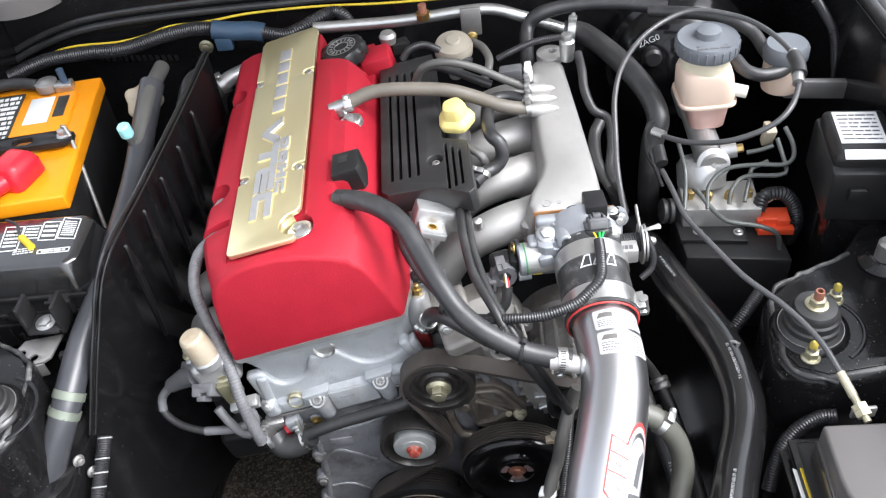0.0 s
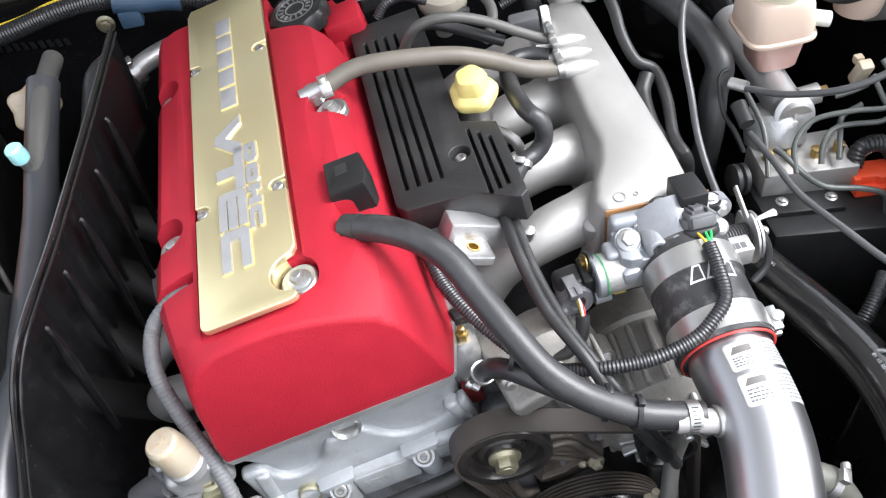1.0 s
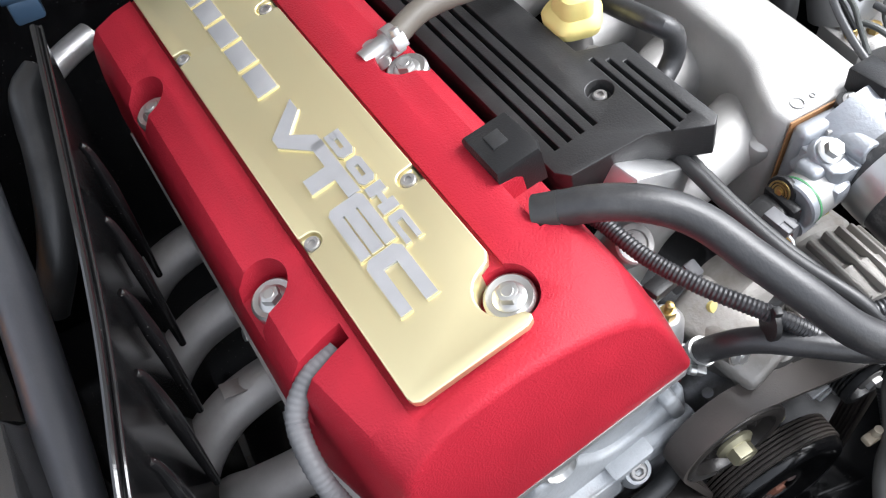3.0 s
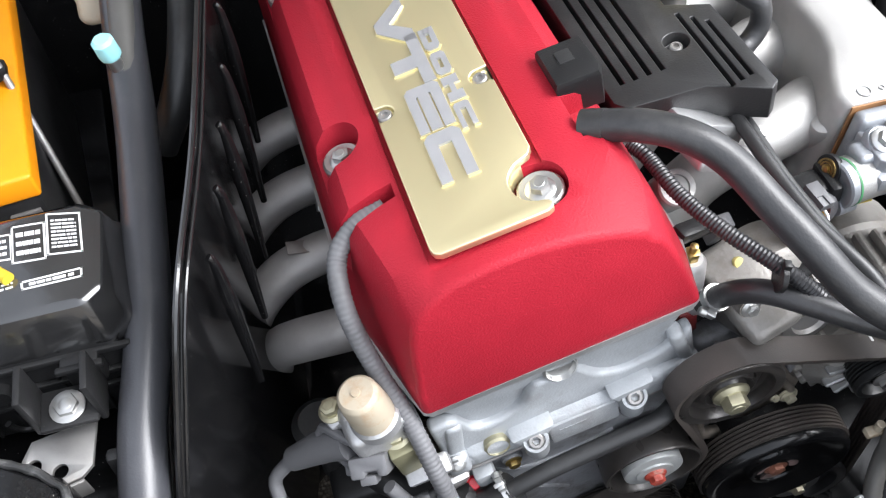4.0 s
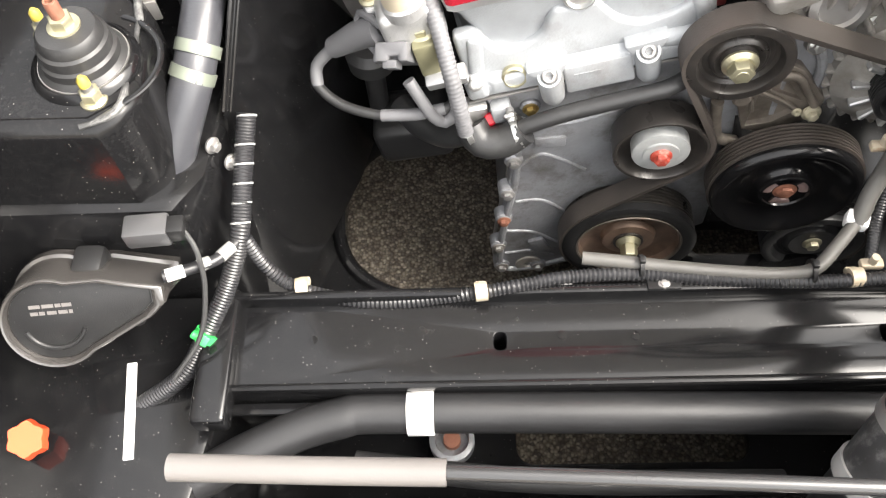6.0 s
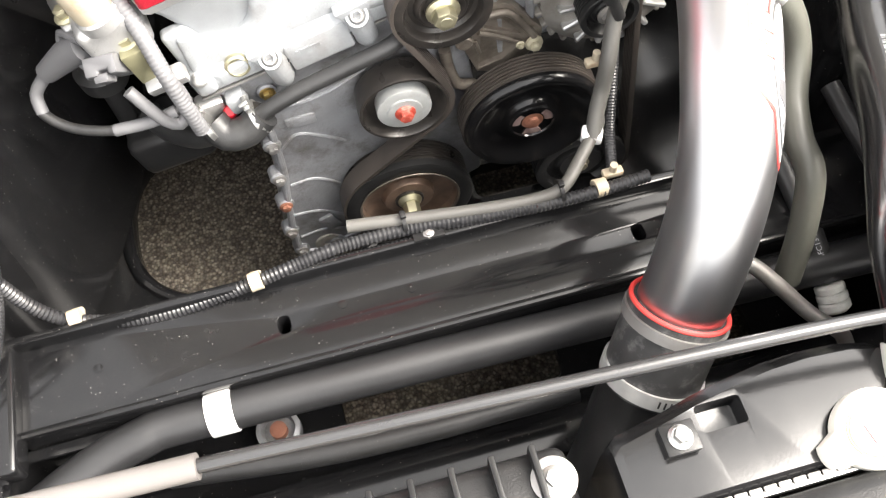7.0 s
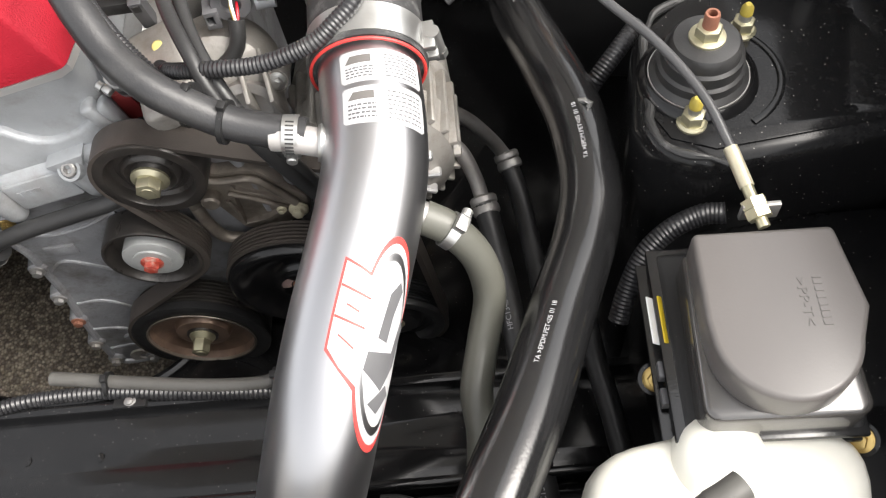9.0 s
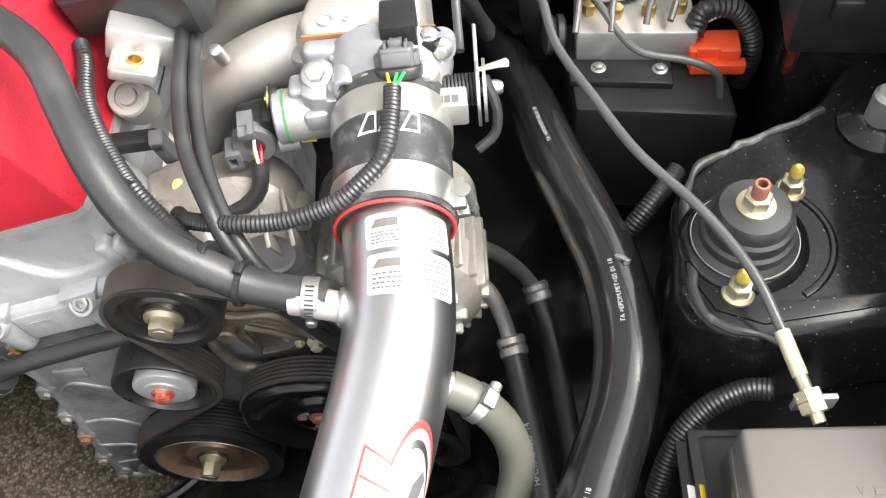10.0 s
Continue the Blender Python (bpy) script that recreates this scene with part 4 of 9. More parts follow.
part("damper_ring", hoop([(0.0795, -0.010), (0.0800, -0.001), (0.077, 0.0005), (0.064, 0.0), (0.060, -0.003), (0.060, -0.010)], 72), PLASTIC, crank)
part("web", LA([(0.0602, -0.0165), (0.0602, -0.002), (0.0585, -0.011), (0.051, -0.0150), (0.040, -0.0156), (0.0335, -0.0145), (0.0305, -0.0070), (0.024, -0.0055), (0.016, -0.0065)], 64), BROWNWEB, crank, "brown worn web with a raised middle")
part("bright_rim", hoop([(0.0635, 0.0004), (0.0632, 0.0012), (0.0612, 0.0010), (0.0606, -0.002), (0.0612, -0.003)], 64), STAINCAST, crank, "worn bare metal rim")
bolt(crank, (0, 0, -0.008), (0, 0, 1), 0.0105, 0.024, washer=0.014, material=YZINC)


# bracket behind the idler
def pump_bracket():
    ob = thing("pump_bracket", "brown-stained cast bracket with ribs and a pocket behind the pulleys", "bracket")
    m = pose(0, 0.772, 0, 90, 0, 0)
    edge = [(-0.090, 0.565), (-0.051, 0.549), (-0.020, 0.550), (-0.010, 0.544), (0.024, 0.500), (0.024, 0.474), (-0.020, 0.445), (-0.048, 0.455), (-0.066, 0.505), (-0.090, 0.520)]
    pocket = [(-0.044, 0.509), (-0.002, 0.482), (-0.020, 0.466), (-0.046, 0.460)]
    upper = [(-0.044, 0.534), (-0.020, 0.527), (0.000, 0.500), (-0.040, 0.520)]
    part("plate", carve(PR(edge, -0.020, 0.0, m), [PR(pocket, -0.007, 0.02, m), PR(upper, -0.005, 0.02, m)], 0.0015, 2), STAINCAST, ob)
    part("rim", T([(-0.080, 0.768, 0.552), (-0.050, 0.768, 0.542), (-0.018, 0.768, 0.541), (0.000, 0.768, 0.518), (0.014, 0.768, 0.496)], 0.0042, seg=12), STAINCAST, ob)
    part("rib", T([(-0.047, 0.770, 0.519), (-0.020, 0.770, 0.503), (0.006, 0.770, 0.482)], 0.0030, seg=10), STAINCAST, ob)
    part("rib", T([(-0.051, 0.770, 0.507), (-0.046, 0.770, 0.487)], 0.0022, seg=10), STAINCAST, ob)
    part("boss", LA([(0.010, -0.02), (0.0095, 0.006), (0.0075, 0.008)], 22, aim((-0.064, 0.768, 0.516), (0, -1, 0))), STAINCAST, ob)
    bolt(ob, (0.014, 0.768, 0.485), (0, -1, 0.1), 0.0062, 0.007, washer=0.010, material=ZINCCREAM)
    bolt(ob, (-0.002, 0.766, 0.489), (0, -1, 0.1), 0.0035, 0.004, material=ZINCCREAM)
    part("arm", T([(-0.084, 0.770, 0.505), (-0.081, 0.768, 0.478), (-0.072, 0.768, 0.448), (-0.052, 0.768, 0.440)], 0.0065, seg=12), STAINCAST, ob)
    return ob


pump_bracket()

# intake manifold
def intake_manifold():
    ob = thing("intake_manifold", "bare cast aluminium intake manifold with four runners", "intake manifold")
    def sec(y, xl, xr, zt, zb):
        return [Vector(p) for p in ((xl - 0.016, y, zb), (xl - 0.012, y, zb + 0.03), (xl - 0.006, y, zt - 0.016), (xl - 0.001, y, zt - 0.003), (xl + 0.006, y, zt), (xr - 0.008, y, zt), (xr - 0.001, y, zt - 0.003), (xr + 0.003, y, zt - 0.02), (xr + 0.006, y, zb + 0.03), (xr, y, zb))]
    bm = loft(bmesh.new(), [sec(0.885, 0.055, 0.143, 0.757, 0.66), sec(0.900, 0.049, 0.143, 0.759, 0.65), sec(0.922, 0.055, 0.142, 0.761, 0.65), sec(0.948, 0.068, 0.142, 0.762, 0.65), sec(0.975, 0.076, 0.141, 0.763, 0.65), sec(1.03, 0.075, 0.138, 0.765, 0.65), sec(1.21, 0.080, 0.129, 0.768, 0.65), sec(1.235, 0.088, 0.126, 0.762, 0.66)])
    part("plenum", carve(bm, [], 0.003, 2, 40), CASTBRIGHT, ob, angle=40)
    c0, c1, c2 = [(0.038, 0.926, 0.707), (-0.011, 0.918, 0.696), (-0.051, 0.92, 0.665)]
    for k in range(4):
        d = Vector((0, 0.094 * k, 0))
        line = [(0.085, c0[1] + 0.016, 0.692), c0, c1, c2, (-0.085, c2[1] - 0.004, 0.62)]
        part("runner", T([tuple(Vector(p) + d) for p in line], 0.026, seg=24, radii=[0.032, 0.0285, 0.0262, 0.0265, 0.029]), CASTBRIGHT, ob)
        part("runner_root", T([tuple(Vector(p) + d) for p in ((0.082, c0[1] + 0.016, 0.688), (0.062, c0[1] + 0.010, 0.698), tuple(Vector(c0).lerp(Vector(c1), 0.1)))], 0.03, seg=24, radii=[0.039, 0.0340, 0.0282]), CASTBRIGHT, ob)
    for k in range(2):
        part("embossed_ring", hoop([(0.0062, -0.002), (0.0062, 0.0006), (0.0052, 0.0006), (0.0052, -0.002)], 24, pose(0.070 + 0.016 * k, 0.896, 0.7592) @ Matrix.Diagonal((1 if k == 0 else 0.4, 1 if k == 0 else 0.4, 1, 1))), CAST, ob)
    part("end_boss", LA([(0.0125, -0.045), (0.0120, -0.006), (0.0095, -0.001), (0.005, 0.001)], 24, aim((0.045, 0.899, 0.727), (-0.15, -0.25, 1))), CASTBRIGHT, ob)
    part("flange", B(0.03, 0.40, 0.05, pose(-0.095, 1.03, 0.62, 0, -25, 0), 0.006), CAST, ob)
    part("mount_pad", LA([(0.017, -0.03), (0.017, 0.0), (0.0155, 0.002), (0.011, 0.002), (0.0105, 0.0), (0.008, 0.0), (0.0075, 0.004), (0.003, 0.004)], 32, aim((-0.099, 0.877, 0.715), (0.05, -0.5, 0.85))), CASTBRIGHT, ob)
    part("stud", LA([(0.0060, -0.020), (0.0060, -0.002), (0.005, 0.001), (0.002, 0.002)], 22, aim((-0.021, 0.893, 0.742), (0, -0.4, 0.9))), STEEL, ob)
    for k in range(3):
        y = 1.093 + 0.0255 * k
        part("nipple", LA([(0.0080, 0), (0.0080, 0.016), (0.0095, 0.020), (0.0105, 0.026), (0.0095, 0.042), (0.0025, 0.058)], 24, aim((0.050, y, 0.7665), (1, -0.03, 0.05))), CASTBRIGHT, ob)
    part("lug", carve(LA([(0.022, 0), (0.022, 0.012)], 32, pose(0.113, 1.243, 0.758)), [LA([(0.007, -0.1), (0.007, 0.1)], 16, pose(0.116, 1.247, 0.76))], 0.001), CASTBRIGHT, ob)
    return ob


intake_manifold()

# hoses
BREATHER_HOSE = [(-0.191, 0.88, 0.81), (-0.159, 0.856, 0.825), (-0.13, 0.835, 0.825), (-0.107, 0.813, 0.815), (-0.089, 0.779, 0.8), (-0.071, 0.746, 0.785), (-0.051, 0.719, 0.765), (-0.027, 0.7, 0.75), (-0.002, 0.691, 0.735), (0.022, 0.685, 0.722), (0.051, 0.681, 0.713), (0.074, 0.678, 0.709)]
breather_hose = hose("breather_hose", BREATHER_HOSE, 0.0125, DUSTYRUBBER, "thick dusty black breather hose from valve cover to pipe")
hose("bypass_hose", [(-0.098, 0.800, 0.650), (-0.095, 0.792, 0.668), (-0.088, 0.778, 0.694), (-0.073, 0.763, 0.708), (-0.050, 0.742, 0.712), (-0.020, 0.720, 0.709), (0.003, 0.709, 0.703), (0.023, 0.699, 0.695)], 0.010, DUSTYRUBBER, "black rubber water hose strapped to the breather hose")
hose("vent_hose", [(-0.19, 1.087, 0.815), (-0.155, 1.098, 0.822), (-0.106, 1.1, 0.82), (-0.05, 1.099, 0.812), (-0.011, 1.098, 0.797), (0.028, 1.09, 0.782), (0.061, 1.094, 0.771)], 0.010, OLIVEHOSE, "faded olive-grey vent hose across the engine")
hose("vacuum_hose", [(-0.1, 1.156, 0.79), (-0.082, 1.149, 0.822), (-0.048, 1.145, 0.83), (-0.008, 1.147, 0.815), (0.033, 1.145, 0.792), (0.065, 1.144, 0.774)], 0.006, GREYHOSE, "thin grey vacuum hose over the coil cover")
hose("sensor_harness", [(0.1240, 0.810, 0.767), (0.1231, 0.7885, 0.7645), (0.1178, 0.7558, 0.760), (0.1014, 0.7402, 0.752), (0.0811, 0.7314, 0.742), (0.0441, 0.7277, 0.732), (0.0025, 0.7325, 0.727), (-0.0336, 0.7514, 0.710), (-0.045, 0.765, 0.70)], 0.0066, CONDUIT, "black ribbed sensor harness looped over the coupler", "harness", ribs=0.0007, pitch=0.0032)
radhose = hose("radiator_hose", [(0.185, 1.15, 0.515), (0.205, 1.08, 0.543), (0.220, 1.02, 0.565), (0.232, 0.96, 0.58), (0.245, 0.88, 0.60), (0.264, 0.80, 0.615), (0.278, 0.74, 0.618), (0.281, 0.68, 0.615), (0.270, 0.63, 0.612), (0.245, 0.57, 0.618), (0.213, 0.49, 0.632), (0.182, 0.426, 0.640), (0.162, 0.383, 0.640), (0.151, 0.335, 0.630), (0.142, 0.300, 0.612), (0.136, 0.275, 0.59)], 0.0248, GLOSSHOSE, "thick glossy black upper radiator hose with printed marks", seg=24)
IDLE_AIR_HOSE = [(0.150, 0.628, 0.665), (0.168, 0.622, 0.655), (0.186, 0.612, 0.63), (0.193, 0.595, 0.60), (0.184, 0.565, 0.575), (0.176, 0.53, 0.565), (0.178, 0.50, 0.55), (0.172, 0.47, 0.50), (0.165, 0.45, 0.45)]
idle_air_hose = hose("idle_air_hose", IDLE_AIR_HOSE, 0.0128, PALEHOSE, "faded grey-green bypass hose from the pipe", seg=20)
hose("coolant_pipe", [(-0.527, 1.25, 0.78), (-0.532, 1.17, 0.75), (-0.535, 1.08, 0.72), (-0.54, 0.98, 0.70), (-0.548, 0.89, 0.68), (-0.565, 0.81, 0.655), (-0.577, 0.73, 0.622), (-0.600, 0.690, 0.575), (-0.622, 0.664, 0.525), (-0.655, 0.63, 0.47)], 0.019, SIDEHOSE, "thick dusty grey coolant hose along the side", seg=20)
hose("stabilizer_tube", [(-0.66, 0.40, 0.37), (-0.55, 0.455, 0.39), (-0.47, 0.482, 0.398), (-0.39, 0.487, 0.398), (0.02, 0.478, 0.40), (0.30, 0.47, 0.40)], 0.020, DARKTUBE, "dark grey steel tube in front of the crossmember", "tube", seg=20)
ROD = [(-0.53, 0.365, 0.655), (-0.421, 0.361, 0.655), (-0.352, 0.359, 0.655)] + [(-0.014, 0.342, 0.655), (0.12, 0.333, 0.655), (0.213, 0.321, 0.655), (0.249, 0.316, 0.655), (0.27, 0.306, 0.655), (0.297, 0.294, 0.655), (0.36, 0.288, 0.655), (0.393, 0.286, 0.655)]
rod = hose("latch_rod", ROD, 0.0052, RODPAINT, "slim black prop rod across the front with a grey grip", "rod")
part("grip", T(ROD[0:3], 0.0090, seg=16), GREYPLASTIC, rod, "grey rubber grip")


# strut towers
def strut_tower(name, outline, z, rod, nuts, side):
    ob = thing(name, "black painted strut tower with a rubber mount and zinc nuts", "strut tower", kind="structure")
    part("tower_top", carve(PR(outline, z - 0.45, z - 0.0015), [], 0.015, 4, 40), TOWERPAINT, ob)
    cx = sum(p[0] for p in outline) / len(outline)
    cy = sum(p[1] for p in outline) / len(outline)
    inset = [(px if abs(px - cx) > 0.09 and abs(px) > 0.5 and side * px > 0.5 and px in (XL, XR) else cx + (px - cx) * 0.86, cy + (py - cy) * 0.88) for px, py in outline]
    holes = [LA([(0.0042, -0.02), (0.0042, 0.02)], 18, pose(hx, hy, z)) for hx, hy in ((0.493, 0.778), (0.468, 0.682))] if side > 0 else []
    part("top_plate", carve(PR(inset, z - 0.006, z), holes, 0.0012, 2, 40), TOWERPAINT, ob, "raised top pressing")
    rnd = random.Random(int(abs(outline[0][0]) * 1000))
    edge = outline[5:] + outline[:3]
    run = spline([(ox + side * 0.012, oy, z - 0.001) for ox, oy in edge], 0.012)
    part("sealant_bead", T([(v.x + rnd.uniform(-0.002, 0.002), v.y + rnd.uniform(-0.002, 0.002), v.z) for v in run], 0.004, seg=10, radii=[rnd.uniform(0.0018, 0.0042) for k in range(24)]), SEALANT, ob, "sealant bead with pale patches for scuffs and highlights")
    x, y, zt = rod
    part("ring", LA([(0.046, -0.002), (0.044, 0.004), (0.040, 0.007), (0.036, 0.003)], 56, pose(x, y, z)), PAINT, ob)
    part("outer_ridge", T([(x + 0.062 * math.cos(radians(a)), y + 0.055 * math.sin(radians(a)), z) for a in range(-60, 80, 10)], 0.003, seg=8, squash=0.6), PAINT, ob)
    mt = part("mount", LA([(0.037, 0.0), (0.037, 0.007), (0.033, 0.011), (0.0325, 0.018), (0.030, 0.020), (0.0295, 0.029), (0.027, 0.031), (0.026, 0.038), (0.0235, 0.041), (0.012, 0.043)], 56, pose(x, y, z)), RUBBER, ob, "black rubber shock mount")
    part("dust_ring", LA([(0.0378, 0.0035), (0.0382, 0.005), (0.0378, 0.0065)], 48, pose(x, y, z)), DULLSTEEL, mt)
    part("rod_nut", PR(hexagon(0.0098), 0.0445, 0.0540, pose(x, y, z), 0.002), YZINC, ob)
    part("rod_washer", LA([(0.0135, 0.042), (0.0132, 0.0445), (0.010, 0.0455)], 28, pose(x, y, z)), YZINC, ob)
    part("rod", LA([(0.0056, 0.050), (0.0056, zt - z - 0.002), (0.0050, zt - z), (0.0034, zt - z), (0.003, zt - z - 0.008)], 22, pose(x, y, z)), RUST, ob, "rusty shock rod end")
    for nx, ny, nz in nuts:
        part("stud_nut", LA([(0.0112, 0), (0.0112, 0.002), (0.0092, 0.004)], 24, pose(nx, ny, z)), YZINC, ob)
        part("nut", PR(hexagon(0.0088), 0.003, 0.013, pose(nx, ny, z), 0.0018), YZINC, ob)
        part("stud", LA([(0.0048, 0.012), (0.0048, 0.019), (0.0046, 0.0195)], 16, pose(nx, ny, z)), STEEL, ob)
        part("stud_tip", LA([(0.0050, 0.019), (0.0047, 0.025), (0.0022, 0.0285)], 16, pose(nx, ny, z)), DULLYELLOW, ob, "yellow-painted stud tip")
    return ob


strut_tower("strut_tower", [(0.312, 0.69), (0.325, 0.66), (0.36, 0.645), (XR, 0.665), (XR, 0.95), (0.44, 0.845), (0.36, 0.81), (0.325, 0.78)], 0.672, (0.365, 0.726, 0.738), ((0.408, 0.768, 0), (0.352, 0.683, 0)), 1)
strut_tower("strut_tower", [(-0.598, 0.68), (-0.605, 0.65), (-0.63, 0.632), (XL, 0.635), (XL, 0.85), (-0.68, 0.825), (-0.625, 0.79), (-0.605, 0.76)], 0.668, (-0.649, 0.700, 0.738), ((-0.634, 0.660, 0), (-0.690, 0.735, 0)), -1)


def cuffs(parent, pts, r, ends=(0, 1), length=0.018):
    """Slightly thicker moulded ends of a hose."""
    for e in ends:
        a, b = (Vector(pts[0]), Vector(pts[1])) if e == 0 else (Vector(pts[-1]), Vector(pts[-2]))
        d = (b - a).normalized()
        part("end_cuff", T([tuple(a), tuple(a + d * length)], r * 1.07, seg=22, step=0.004), RUBBER, parent)


# front right boxes
def coolant_bottle():
    ob = thing("coolant_bottle", "white translucent plastic coolant reserve bottle", "coolant bottle")
    def ring(z, s, dx=0, dy=0):
        base = [(0.233, 0.416), (0.245, 0.448), (0.264, 0.464), (0.292, 0.470), (0.330, 0.474), (0.372, 0.474), (0.410, 0.470), (0.427, 0.456), (0.430, 0.432), (0.421, 0.404), (0.398, 0.366), (0.374, 0.334), (0.345, 0.310), (0.312, 0.300), (0.284, 0.312), (0.254, 0.352), (0.238, 0.382)]
        pts = [tuple(v)[:2] for v in spline([(x, y, 0) for x, y in base + base[:1]], 0.012)][:-1]
        cx, cy = 0.332, 0.395
        return [Vector((cx + (x - cx) * s + dx, cy + (y - cy) * s + dy, z)) for x, y in pts]
    bm = loft(bmesh.new(), [ring(0.505, 0.62), ring(0.510, 0.78), ring(0.523, 0.90), ring(0.545, 0.975), ring(0.570, 1.0), ring(0.592, 0.995), ring(0.606, 0.965), ring(0.615, 0.91), ring(0.620, 0.82), ring(0.622, 0.65)])
    part("body", bm, WHITEPL, ob, angle=80)
    part("neck", LA([(0.033, 0.595), (0.031, 0.622), (0.026, 0.634), (0.018, 0.640), (0.011, 0.642)], 36, pose(0.331, 0.449, 0)), WHITEPL, ob)
    return ob


coolant_bottle()




cuffs(breather_hose, BREATHER_HOSE, 0.0125, (0,))
# wrapped prints on tubes
def line_frames(pts):
    path = spline(pts)
    n = len(path)
    tang = [(path[min(i + 1, n - 1)] - path[max(i - 1, 0)]).normalized() for i in range(n)]
    ref = Vector((0, 0, 1)) if abs(tang[0].z) < 0.9 else Vector((1, 0, 0))
    nrm = (ref - tang[0] * ref.dot(tang[0])).normalized()
    out, dist = [], 0.0
    for i in range(n):
        if i:
            dist += (path[i] - path[i - 1]).length
            nrm = (nrm - tang[i] * nrm.dot(tang[i])).normalized()
        out.append((dist, path[i], tang[i], nrm.copy()))
    return out


def wrap(bm, frames, r):
    """Lays a flat mesh (x along the tube, y in degrees round it, z off it) on a tube."""
    xs, ys = [v.co.x for v in bm.verts], [v.co.y for v in bm.verts]
    for axis, lo, hi, step in ((0, min(xs), max(xs), 0.008), (1, min(ys), max(ys), 7.0)):
        k = lo + step
        while k < hi:
            co, no = [0, 0, 0], [0, 0, 0]
            co[axis], no[axis] = k, 1
            bmesh.ops.bisect_plane(bm, geom=list(bm.verts) + list(bm.edges) + list(bm.faces), plane_co=co, plane_no=no, dist=1e-6)
            k += step
    for v in bm.verts:
        s, a, z = v.co.x, radians(v.co.y), v.co.z
        i = 0
        while i < len(frames) - 2 and frames[i + 1][0] < s:
            i += 1
        f, g = frames[i], frames[i + 1]
        w = (s - f[0]) / max(1e-6, g[0] - f[0])
        p, t, n = f[1].lerp(g[1], w), f[2].lerp(g[2], w).normalized(), f[3].lerp(g[3], w).normalized()
        v.co = p + (n * math.cos(a) + t.cross(n) * math.sin(a)) * (r + z)
    bmesh.ops.recalc_face_normals(bm, faces=bm.faces)
    return bm


# intake pipe
PIPE_LINE = [(0.117, 0.790, 0.712), (0.1185, 0.740, 0.707), (0.121, 0.690, 0.700), (0.120, 0.655, 0.694), (0.114, 0.622, 0.687), (0.104, 0.585, 0.678), (0.092, 0.547, 0.666), (0.080, 0.509, 0.648), (0.068, 0.479, 0.622), (0.055, 0.455, 0.588), (0.040, 0.434, 0.546), (0.026, 0.420, 0.512)]


